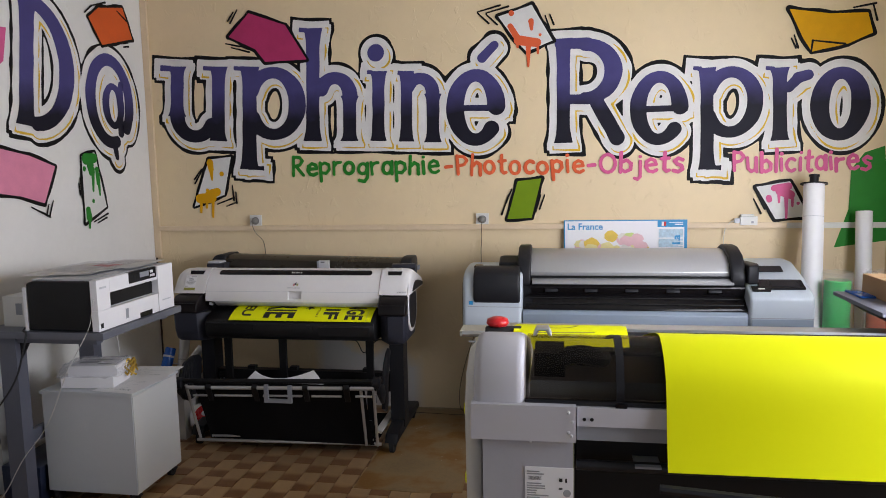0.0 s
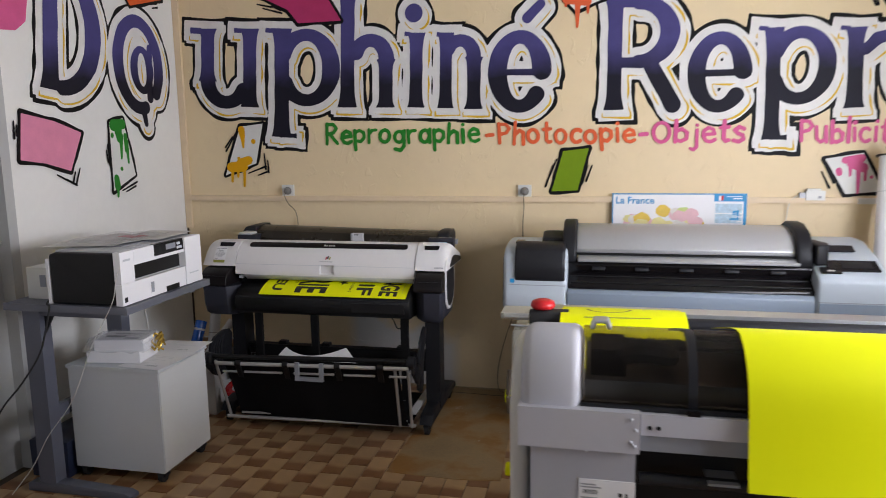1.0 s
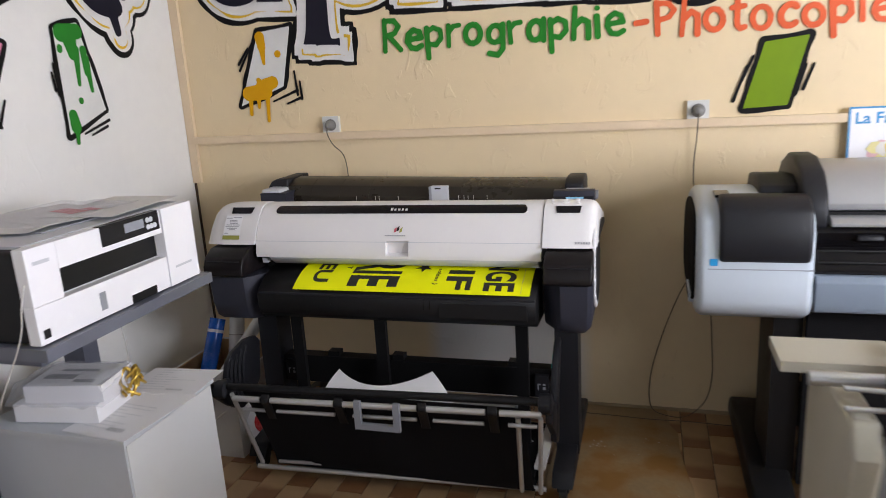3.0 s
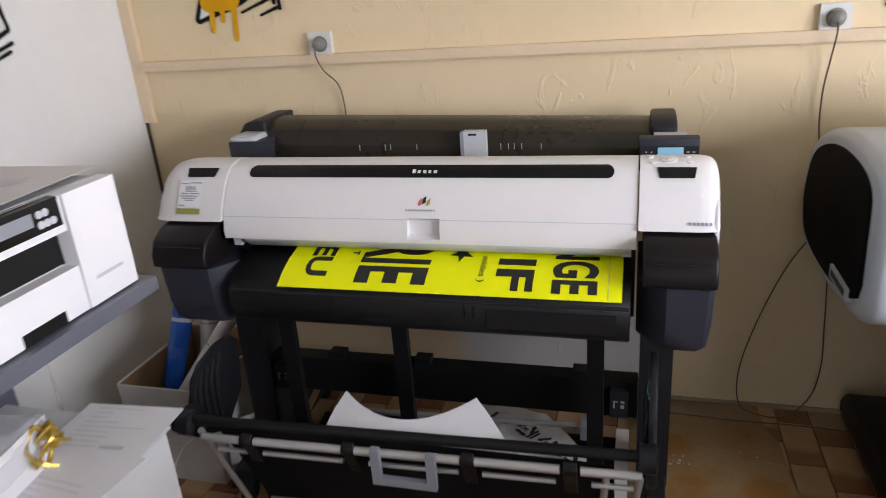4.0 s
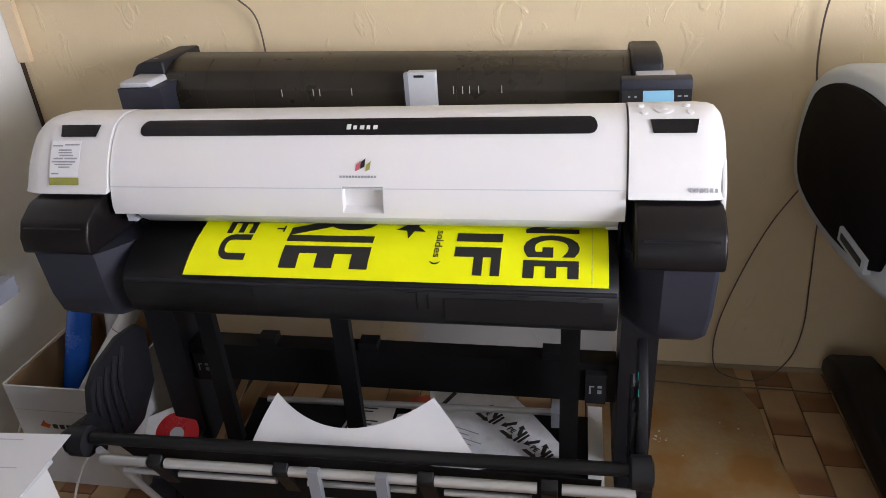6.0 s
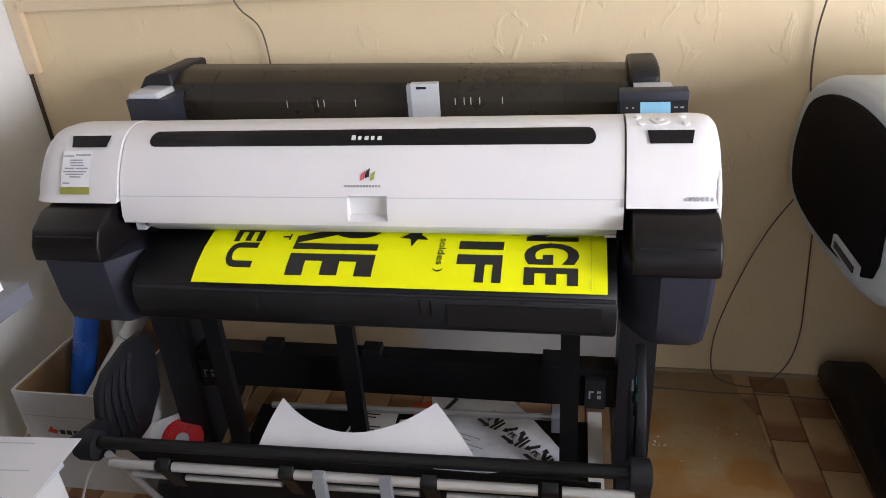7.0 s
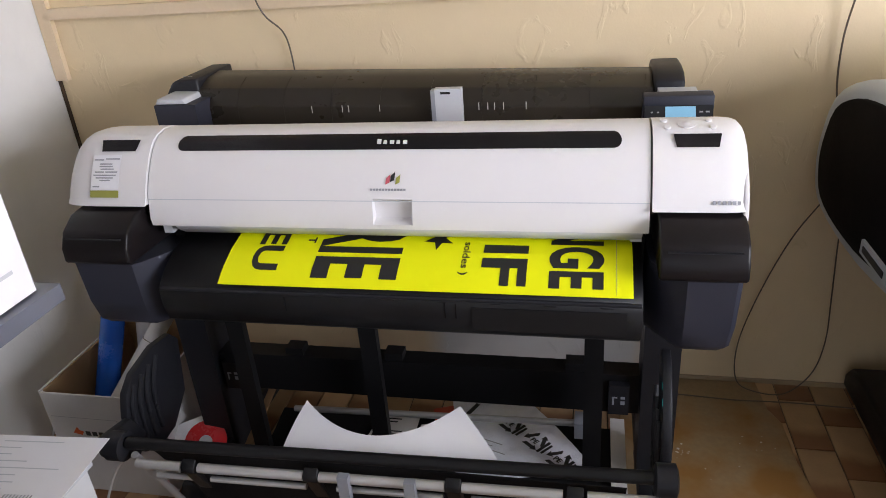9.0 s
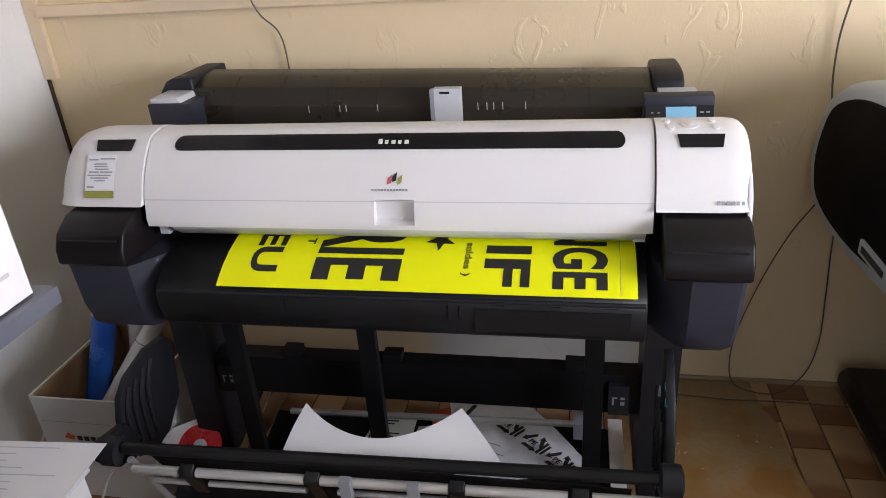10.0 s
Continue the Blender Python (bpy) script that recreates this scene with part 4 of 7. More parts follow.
    # white rim and dark panel on the outer end
    rim = [(4.062 + (p.y - 4.10) * 0.66, p.z) for p in smooth_path([(0, y, z) for y, z in ((4.11, 0.69), (4.10, 0.79), (4.12, 0.86), (4.18, 0.902), (4.25, 0.905), (4.38, 0.87), (4.42, 0.79), (4.40, 0.69), (4.30, 0.642), (4.18, 0.642), (4.11, 0.69))], 3)[:-1]]
    frame_ = part("end_rim", prism(rim, -0.116, -0.1075, "x", 0.002, 2, 30), SHELL, pr, "white rim round the end panel", smooth=50)
    part("end_plate", prism([(4.170 + (y - 4.170) * 0.84, 0.775 + (z - 0.775) * 0.88) for y, z in rim], -0.1090, -0.1062, "x", 0.0), CHARCOAL, frame_, "dark end panel", smooth=0)
    # paper outlet
    part("inner_body", box((xl + 0.003, 4.13, 0.61), (xr - 0.003, 4.52, 0.79), 0.004), BLACK, pr)
    part("outlet_deck", prism([(4.17, 0.762), (4.11, 0.7565), (4.06, 0.7445), (4.025, 0.729), (4.002, 0.714), (3.990, 0.703), (3.984, 0.690), (3.983, 0.660), (3.992, 0.626), (4.015, 0.608), (4.17, 0.600)], -1.193, -0.274, "x", 0.002, 1, 60), BLACK, pr, "black sloped paper outlet", smooth=60)
    part("deck_edge", rod((-1.190, 3.9885, 0.697), (-0.277, 3.9885, 0.697), 0.0045, n=10), CHARCOAL, pr, "rounded front edge of the outlet")
    for x in (-0.93, -0.62, -0.60):
        part("outlet_seam", box((x, 3.9822, 0.660), (x + 0.0015, 3.988, 0.690), 0), GLOSS_BLACK, pr, smooth=0)
    part("catch_door", box((-0.57, 3.9815, 0.638), (-0.30, 3.990, 0.684), 0.001), BLACK, pr, "black catch door with a thumb notch")
    for k in range(8):
        x = -1.03 + 0.098 * k
        part("outlet_tab", box((x, 3.9835, 0.6905), (x + 0.022, 3.99, 0.6921), 0.0005), BLACK, pr)
    for x in (-1.208, -0.286):
        part("hinge_clip", box((x - 0.010, 4.085, 0.772), (x + 0.010, 4.105, 0.788), 0.003), LIGHT_GREY, pr, "small pale hinge clip")
    # roll cover at the back
    smoke = material("smoked_brown_plastic", (0.026, 0.021, 0.015), 0.3, var=0.04, scale=3, spec=0.3)
    roll = part("roll_cover", tipped([(4.445, 0.885), (4.448, 0.94), (4.475, 0.975), (4.52, 0.992), (4.58, 0.996), (4.63, 0.985), (4.662, 0.94), (4.665, 0.885)], -1.305, -0.238, "x", 0.004, 2, 30),
                smoke, pr, "smoked brown roll cover", smooth=45)
    for k in range(9):
        x = -1.2 + k * 0.118
        part("cover_rib", tipped([(4.4445, 0.89), (4.4475, 0.9405), (4.4746, 0.9757), (4.52, 0.9926), (4.524, 0.990), (4.477, 0.972), (4.452, 0.938), (4.45, 0.89)], x, x + 0.0016, "x", 0), smoke, roll, smooth=0)
    for x in (-1.01, -0.935, -0.92, -0.845, -0.615, -0.595, -0.58, -0.56, -0.51):
        part("guide_mark", box((x, 4.4432, 0.918), (x + 0.0016, 4.4445, 0.934), 0), WIRE_PALE, roll, smooth=0)
    ear = part("holder_end", prism([(-1.304, 0.90), (-1.304, 0.999), (-1.356, 0.998), (-1.374, 0.991), (-1.394, 0.964), (-1.396, 0.950), (-1.372, 0.946), (-1.352, 0.935), (-1.345, 0.90)], 4.47, 4.655, "y", 0.006, 2, 25), CHARCOAL, pr, "charcoal sloped roll holder end", smooth=50)
    part("ear_label", quads([(0.004, 0.0, 0.012, 0.006), (0.016, 0.0, 0.030, 0.006)], basis((-1.362, 4.50, 0.9995), (1, 0, 0), (0, 1, 0))), GREY_INK, ear, smooth=0)
    part("holder_end", prism([(4.47, 0.93), (4.47, 0.965), (4.50, 0.980), (4.56, 0.983), (4.63, 0.980), (4.66, 0.955), (4.66, 0.89), (4.52, 0.89)], -0.24, -0.176, "x", 0.008, 3), CHARCOAL, pr, "charcoal roll holder end")
    step = part("spool_block", box((-1.378, 4.385, 0.86), (-1.272, 4.475, 0.958), 0.005), SLATE, pr, "slate spool block with pale top")
    part("pale_top", prism([(-1.377, 0.9585), (-1.296, 0.9585), (-1.306, 0.970), (-1.37, 0.972)], 4.39, 4.472, "y", 0.003), LIGHT_GREY, step)
    lever = part("release_lever", box((-0.232, 4.42, 0.935), (-0.155, 4.47, 0.952), 0.006), LIGHT_GREY, pr, "pale grey release lever")
    part("lever_block", box((-0.155, 4.43, 0.92), (-0.125, 4.47, 0.944), 0.004), GREY_PLASTIC, lever)
    panel = part("control_panel", prism([(4.372, 0.935), (4.372, 0.958), (4.40, 0.961), (4.412, 0.945), (4.412, 0.88), (4.372, 0.88)], -0.266, -0.130, "x", 0.003), SLATE, pr, "tilted control panel")
    tilt = basis((-0.197, 4.365, 0.937), (1, 0, 0), (0, 0.62, 0.78))
    part("panel_face", box((-0.066, -0.034, -0.010), (0.064, 0.004, 0.0), 0.002, 1, tilt), CHARCOAL, panel)
    part("screen", box((-0.027, -0.030, -0.001), (0.031, 0.001, 0.0015), 0.001, 1, tilt), LCD, panel, "pale blue display")
    for k in range(4):
        part("panel_mark", box((-0.055 + 0.012 * k if k < 2 else 0.038 + 0.012 * (k - 2), -0.012, 0.0), (-0.051 + 0.012 * k if k < 2 else 0.045 + 0.012 * (k - 2), -0.009, 0.0008), 0, 1, tilt), GREY_INK, panel, smooth=0)
    tab = part("guide_tab", box((-0.708, 4.418, 0.87), (-0.648, 4.440, 0.972), 0.003), LIGHT_GREY, pr, "light grey paper guide tab")
    part("tab_hole", box((-0.694, 4.4168, 0.961), (-0.672, 4.4185, 0.966), 0), BLACK, tab, smooth=0)
    part("tab_wing", box((-0.716, 4.416, 0.87), (-0.7065, 4.436, 0.970), 0.002), GREY_PLASTIC, tab)
    # stand
    for s, x in enumerate((-1.302, -0.212)):
        part("stand_post", box((x - 0.038, 4.20, 0.09), (x + 0.038, 4.30, 0.60), 0.006), CHARCOAL, pr, "black stand post")
        foot = part("stand_foot", prism([(4.02, 0.062), (4.05, 0.105), (4.20, 0.125), (4.32, 0.125), (4.60, 0.10), (4.62, 0.062)], x - 0.034, x + 0.034, "x", 0.005), CHARCOAL, pr, "black stand foot")
        for y in (4.06, 4.58):
            caster(pr, x, y)
    beam = part("cross_beam", box((-1.262, 4.225, 0.275), (-0.252, 4.275, 0.378), 0.005), BLACK, pr, "black cross beam")
    for x in (-1.063, -0.813, -0.391):
        part("beam_clip", box((x - 0.022, 4.232, 0.374), (x + 0.022, 4.268, 0.396), 0.004), BLACK, beam)
    for x in (-1.225, -0.296):
        bracket = part("beam_bracket", box((x - 0.022, 4.205, 0.285), (x + 0.022, 4.224, 0.362), 0.004), CHARCOAL, pr, "black bracket with pale print")
        part("bracket_mark", quads([(-0.014, 0.0, -0.010, 0.022), (-0.010, 0.018, -0.003, 0.022), (0.004, 0.001, 0.013, 0.011), (0.004, 0.016, 0.013, 0.023)], basis((x, 4.2042, 0.312), (1, 0, 0), (0, 0, 1))), GREY_PLASTIC, bracket, smooth=0)
    for x in (-1.165, -0.845, -0.352):
        part("support_strap", box((x - 0.02, 4.165, 0.13), (x + 0.02, 4.185, 0.61), 0.003), BLACK, pr, "black basket support strap")
    return pr


def basket():
    bk = thing("media_basket", -0.75, 3.95, 0.04, "black cloth media basket on an aluminium frame below the printer", "basket")
    L, R, YB = -1.255, -0.225, 3.84
    part("front_bar", rod((L, YB + 0.01, 0.420), (R, YB + 0.01, 0.447), 0.012), BLACK, bk, "black padded front bar")
    for a, b in ((0.0, 0.095), (0.13, 0.34), (0.37, 0.60), (0.63, 0.80), (0.84, 0.955)):
        part("rail_piece", rod((L + (R - L) * a + 0.03, YB - 0.016, 0.394 + 0.026 * a), (L + (R - L) * b + 0.03, YB - 0.016, 0.394 + 0.026 * b), 0.0095, bevel=0.0), ALU, bk, "bare aluminium rail length")
    for a, b in ((0.02, 0.10), (0.135, 0.33), (0.39, 0.59), (0.64, 0.79), (0.86, 0.94)):
        part("lower_rail", rod((L + (R - L) * a + 0.03, YB + 0.004, 0.347 + 0.026 * a), (L + (R - L) * b + 0.03, YB + 0.004, 0.347 + 0.026 * b), 0.006), ALU, bk, "thin aluminium rail below the bar")
    part("inner_rail", rod((L + 0.16, 4.24, 0.206), (R - 0.12, 4.24, 0.224), 0.008), ALU, bk, "aluminium inner rail")
    part("rail_joint", box((-0.392, 4.215, 0.198), (-0.345, 4.262, 0.240), 0.006), GREY_PLASTIC, bk)
    part("bottom_rail", rod((-1.275, 3.985, 0.052), (-0.262, 4.02, 0.058), 0.0085), ALU, bk, "aluminium bottom rail")
    for a, b in ((0.08, 0.24), (0.34, 0.50), (0.60, 0.75), (0.84, 0.96)):
        part("rail_piece", rod((-1.275 + 1.01 * a, 3.99 + 0.035 * a, 0.075), (-1.275 + 1.01 * b, 3.99 + 0.035 * b, 0.078), 0.006), ALU, bk)
    for x0, x1 in ((L + 0.015, -1.262), (R - 0.02, -0.275), (R - 0.085, -0.335)):
        part("side_rod", rod((x0, YB, 0.40), (x1, 3.995, 0.06), 0.0075), ALU, bk, "aluminium side rod")
    # cloth hanging from the bar to the bottom rail and back
    rows = []
    for k in range(13):
        t = k / 12
        row = []
        for i in range(25):
            u = i / 24
            x = L + 0.05 + (R - L - 0.12) * u
            sag = 0.012 * math.sin(9 * u + 1) * math.sin(math.pi * t) + 0.006 * math.sin(23 * u)  * t * (1 - t) * 4
            if t < 0.75:
                s = t / 0.75
                y, z = 3.842 + (4.0 - 3.842) * s + sag, 0.425 - 0.365 * s
            else:
                s = (t - 0.75) / 0.25
                y, z = 4.0 + 0.38 * s, 0.060 + 0.025 * s * s - 0.012 * math.sin(math.pi * s)
            row.append((x, y, z))
        rows.append(row)
    part("cloth", sheet(rows, 0.0015), CLOTH, bk, "sagging black cloth")
    for u in (0.112, 0.355, 0.615, 0.82):
        x = L + (R - L) * u + 0.03
        part("bar_strap", prism([(yy, zz + 0.026 * u) for yy, zz in ((YB - 0.0275, 0.390), (YB - 0.0265, 0.402), (YB - 0.012, 0.412), (YB - 0.008, 0.39), (YB + 0.014, 0.315), (YB + 0.011, 0.314), (YB - 0.020, 0.382))], x - 0.014, x + 0.014, "x", 0.002, 1), BLACK, bk, "black strap round the bar")
    bm = bmesh.new()
    for lo, hi in (((-0.802, YB - 0.035, 0.335), (-0.782, YB - 0.021, 0.425)), ((-0.678, YB - 0.035, 0.335), (-0.658, YB - 0.021, 0.425)), ((-0.782, YB - 0.035, 0.335), (-0.678, YB - 0.021, 0.353))):
        add_box(bm, lo, hi)
    part("handle", bevelled(bm, 0.004), GREY_PLASTIC, bk, "grey plastic pull handle")
    # side wings
    for s, x in enumerate((-1.335, -0.222)):
        lift = 0.0 if s == 0 else 0.01
        outline = [(3.93, 0.27), (3.925, 0.33), (3.94, 0.42), (3.98, 0.49), (4.03, 0.535), (4.07, 0.55), (4.085, 0.53), (4.05, 0.46), (4.02, 0.38), (4.01, 0.28), (3.98, 0.24)] if s else [(3.935, 0.32), (3.945, 0.40), (3.962, 0.445), (4.0, 0.472), (4.085, 0.488), (4.15, 0.478), (4.175, 0.45), (4.15, 0.316), (4.08, 0.26), (4.02, 0.255), (3.97, 0.28)]
        wing = part("side_wing", prism([(y, z + lift) for y, z in outline], x - 0.009, x + 0.009, "x", 0.004), CHARCOAL, bk, "charcoal side wing")
        d = 1 if s == 0 else -1
        for k in range(4):
            part("wing_rib", cable([(x + d * 0.011, 3.958 + 0.026 * k, 0.30), (x + d * 0.013, 3.962 + 0.026 * k, 0.40), (x + d * 0.010, 3.99 + 0.03 * k, 0.452 + 0.005 * k)], 0.006), CHARCOAL, wing)
        part("bar_hub", lathe([(0.02, -0.02), (0.03, -0.016), (0.03, 0.016), (0.02, 0.02)], pose(x + (0.055 if s == 0 else -0.010), YB + 0.012, 0.440 if s else 0.408, 0, 90, 0), 20), CHARCOAL, bk, "round black bar hub")
        part("hub_arm", prism([(YB + 0.0, 0.385), (YB + 0.0, 0.43), (3.93, 0.41), (3.96, 0.35), (3.92, 0.31)], x + (0.022 if s == 0 else 0.0) - 0.010, x + (0.022 if s == 0 else 0.0) + 0.010, "x", 0.004), CHARCOAL, bk)
    mark = basis((-0.2315, 3.9785, 0.4950), (1, 0, 0), (0, 0.74, 0.67))
    part("turquoise_mark", quads([(0.0, 0.0, 0.003, 0.014), (0.011, 0.0, 0.014, 0.014), (0.003, 0.0, 0.011, 0.003), (0.003, 0.011, 0.011, 0.014), (0.0055, 0.014, 0.0085, 0.030), (0.0, 0.030, 0.003, 0.044), (0.011, 0.030, 0.014, 0.044), (0.003, 0.041, 0.011, 0.044)], mark), TURQUOISE, bk, "turquoise printed mark", smooth=0)
    return bk


wide_printer()
basket()

# the yellow poster coming out of the printer
POSTER = [(4.17, 0.768), (4.11, 0.7605), (4.06, 0.7485), (4.02, 0.7325), (3.99, 0.715), (3.985, 0.7116)]
STEPS = np.concatenate([[0], np.cumsum([math.dist(a, b) for a, b in zip(POSTER, POSTER[1:])])])
PX0, PX1 = -1.062, -0.291


def on_poster(x, s, lift=0.0):
    """s runs up the sheet from its lower edge."""
    d = STEPS[-1] - s
    y, z = np.interp(d, STEPS, [p[0] for p in POSTER]), np.interp(d, STEPS, [p[1] for p in POSTER])
    return Vector((x, y, z)) + Vector((0, -0.43, 0.90)) * (lift + 0.0022)


poster = tagged(part("printed_poster", sheet([[on_poster(PX0 + (PX1 - PX0) * i / 4, STEPS[-1] * k / 14) for i in range(5)] for k in range(15)], 0.0004), YELLOW),
                "fluorescent yellow poster with black capitals leaving the printer", "poster")
for word, f0, f1, gap, length in (("NGE", 0.812, 0.937, 0.014, 0.160), ("IF", 0.655, 0.762, 0.016, 0.098), ("soldes )", 0.600, 0.624, 0.036, 0.084), ("RIE", 0.238, 0.455, 0.020, 0.148), ("T", 0.199, 0.221, 0.108, 0.018), ("EU", 0.070, 0.145, 0.034, 0.112)):
    bm = text_bm(word, 1.0, Matrix.Identity(4), offset=0.03 if word != "soldes )" else 0.01)
    bmesh.ops.triangulate(bm, faces=bm.faces)
    lo = [min(v.co[i] for v in bm.verts) for i in (0, 1)]
    hi = [max(v.co[i] for v in bm.verts) for i in (0, 1)]
    for cut in range(1, 16):
        xx = lo[0] + (hi[0] - lo[0]) * cut / 16
        bmesh.ops.bisect_plane(bm, geom=bm.verts[:] + bm.edges[:] + bm.faces[:], plane_co=(xx, 0, 0), plane_no=(1, 0, 0))
    for v in bm.verts:
        u, w = (v.co.x - lo[0]) / (hi[0] - lo[0]), (v.co.y - lo[1]) / (hi[1] - lo[1])
        v.co = on_poster(PX0 + (PX1 - PX0) * (f0 + (f1 - f0) * w), gap + length * (1 - u), 0.0008)
    part("lettering", bm, INK, poster, smooth=0)
star = bmesh.new()
vs = [star.verts.new(on_poster(PX0 + (PX1 - PX0) * 0.54 + r * math.sin(a), 0.128 + 1.1 * r * math.cos(a), 0.0008)) for k in range(10) for a, r in ((math.pi * (k / 5 + 0.62), 0.030 if k % 2 == 0 else 0.012),)]
star.faces.new(vs)
part("star", star, INK, poster, smooth=0)
part("edge_line", sheet([[on_poster(PX1 - 0.028, 0.004 + 0.13 * k / 6, 0.0006) for k in range(7)], [on_poster(PX1 - 0.0272, 0.004 + 0.13 * k / 6, 0.0006) for k in range(7)]], 0.0002), GREY_INK, poster, smooth=0)

# loose paper and plastic in the basket
rows = []
for k in range(13):
    v = k / 12
    row = []
    for i in range(25):
        u = i / 24
        a, b = -0.950 + 0.445 * u, -0.926 + 0.320 * u
        x = a * (1 - v) + b * v
        dip = (2 * u - 1) ** 2
        row.append((x, 3.885 + (0.035 + 0.07 * dip) * v, 0.392 + (0.028 + 0.022 * dip + 0.012 * u) * v + 0.006 * math.sin(math.pi * v)))
    rows.append(row)
tagged(part("curled_paper", sheet(rows, 0.0004), PAPER), "white sheet of paper curled up in the basket", "paper")


def crumpled(name, corners, z, ma, label, category, seed, amount=0.012):
    """A four-cornered sheet lying unevenly."""
    rng2 = random.Random(seed)
    rows_ = []
    for k in range(11):
        row = []
        for i in range(11):
            u, v = i / 10, k / 10
            p = (Vector(corners[0]) * (1 - u) + Vector(corners[1]) * u) * (1 - v) + (Vector(corners[3]) * (1 - u) + Vector(corners[2]) * u) * v
            row.append((p.x, p.y, z + amount * (0.5 + noise.noise((p.x * 9 + seed, p.y * 9, seed))) + 0.002 * rng2.random()))
        rows_.append(row)
    return tagged(part(name, sheet(rows_, 0.0004), ma), label, category)


FILM = material("pale_blue_film", (0.86, 0.88, 0.95), 0.3, var=0.10, scale=26, bump=0.5, bump_scale=40)
bag = crumpled("plastic_bag", [(-0.728, 4.45), (-0.508, 4.43), (-0.325, 4.190), (-0.66, 4.12)], 0.112, FILM, "pale plastic bag printed with black recycling marks", "bag", 3, 0.016)
for cx, cy in ((-0.553, 4.325), (-0.487, 4.268), (-0.428, 4.210)):
    m = basis((cx, cy, 0.1345), (0.74, -0.67, 0), (0.67, 0.74, 0))
    bm = bmesh.new()
    for a in (0, 120, 240):
        turn = m @ pose(0, 0, 0, 0, 0, a)
        bm.faces.new([bm.verts.new(turn @ Vector(p)) for p in ((-0.020, -0.026, 0), (0.010, -0.026, 0), (0.010, -0.031, 0), (0.024, -0.021, 0), (0.010, -0.011, 0), (0.010, -0.016, 0), (-0.014, -0.016, 0))])
    part("recycling_mark", bm, INK, bag, smooth=0)
    part("mark_letter", text_bm("PE", 0.020, m @ pose(-0.011, -0.008, 0.0003), offset=0.0008), INK, bag, smooth=0)
    part("code_bar", quads([(0.026, -0.024, 0.034, 0.022), (0.037, -0.020, 0.044, 0.018)], m @ pose(0, 0, 0.0006)), INK, bag, smooth=0)
part("bag_stripe", quads([(0, 0, 0.012, 0.085)], basis((-0.690, 4.320, 0.1348), (0.9, -0.44, 0), (0.44, 0.9, 0))), INK, bag, smooth=0)
part("bag_print", quads([(0.0, 0.014 * k, 0.06 + 0.02 * (k % 3), 0.014 * k + 0.003) for k in range(5)], basis((-0.66, 4.215, 0.1348), (0.9, -0.3, 0), (0.3, 0.9, 0))), GREY_INK, bag, smooth=0)
doc = crumpled("printed_leaflet", [(-0.912, 4.352), (-0.80, 4.352), (-0.80, 4.19), (-0.93, 4.20)], 0.104, PAPER_OLD, "white leaflet with dense black print in the basket", "leaflet", 7, 0.006)
part("print_lines", quads([(0.01, 0.012 * k, 0.018 + 0.075 * random.Random(k).random(), 0.012 * k + 0.005) for k in range(12)] + [(0.002, 0.0, 0.0075, 0.15)], basis((-0.918, 4.212, 0.1145), (1, 0.0, 0), (0.1, 1, 0))), INK, doc, smooth=0)
doc2 = crumpled("delivery_note", [(-0.79, 4.325), (-0.70, 4.335), (-0.67, 4.19), (-0.80, 4.19)], 0.106, PAPER_OLD, "folded delivery note with a barcode", "paper note", 9, 0.006)
part("barcode", quads([(0.004 * k, 0, 0.004 * k + 0.0012 + 0.0012 * (k % 3), 0.02) for k in range(9)], basis((-0.69, 4.195, 0.1175), (1, 0, 0), (0, 1, 0))), INK, doc2, smooth=0)
note = crumpled("orange_slip", [(-0.765, 4.37), (-0.715, 4.39), (-0.70, 4.33), (-0.75, 4.315)], 0.121, material("orange_paper", (0.50, 0.07, 0.03), 0.6), "small red-orange paper slip", "paper slip", 11, 0.004)
tray = thing("cardboard_sheet", -0.9, 4.28, 0.08, "flat dark card under the loose papers", "card")
part("card", box((-1.13, 4.02, 0.086), (-0.30, 4.375, 0.098), 0.002), CLOTH, tray)
strip = thing("cardboard_strip", -1.2, 4.2, 0.1, "brown cardboard strip propped beside the basket cloth", "card")
part("strip", box((-0.014, -0.11, -0.0015), (0.014, 0.11, 0.0015), 0.0005, 1, pose(-1.205, 4.235, 0.155, 25, -20, -14)), CARDBOARD, strip)
# Narrow pale strip set low beneath the stand.
plank = thing("pale_strip", -0.28, 4.25, 0.0, "pale flat strip under the stand", "plank")
part("plank", box((-0.305, 4.06, 0.10), (-0.270, 4.40, 0.112), 0.002), PAPER_OLD, plank)
# disc in its sleeve on the floor
sleeve = thing("disc_sleeve", -1.345, 4.165, 0.1, "white paper sleeve with a red disc leaning on the stand", "disc sleeve")
m = pose(-1.345, 4.165, 0.132, 38, -12, 25)
part("sleeve", box((-0.065, -0.065, -0.001), (0.065, 0.065, 0.001), 0, 1, m), PAPER, sleeve)
part("disc", lathe([(0.056, 0.001), (0.056, 0.0022), (0.05, 0.0024)], m @ pose(0.018, -0.006, 0.0002), 30), RED, sleeve, "red printed disc")
part("disc_hub", lathe([(0.018, 0.0024), (0.018, 0.0030), (0.010, 0.0031)], m @ pose(0.018, -0.006, 0.0002), 24), LIGHT_GREY, sleeve)


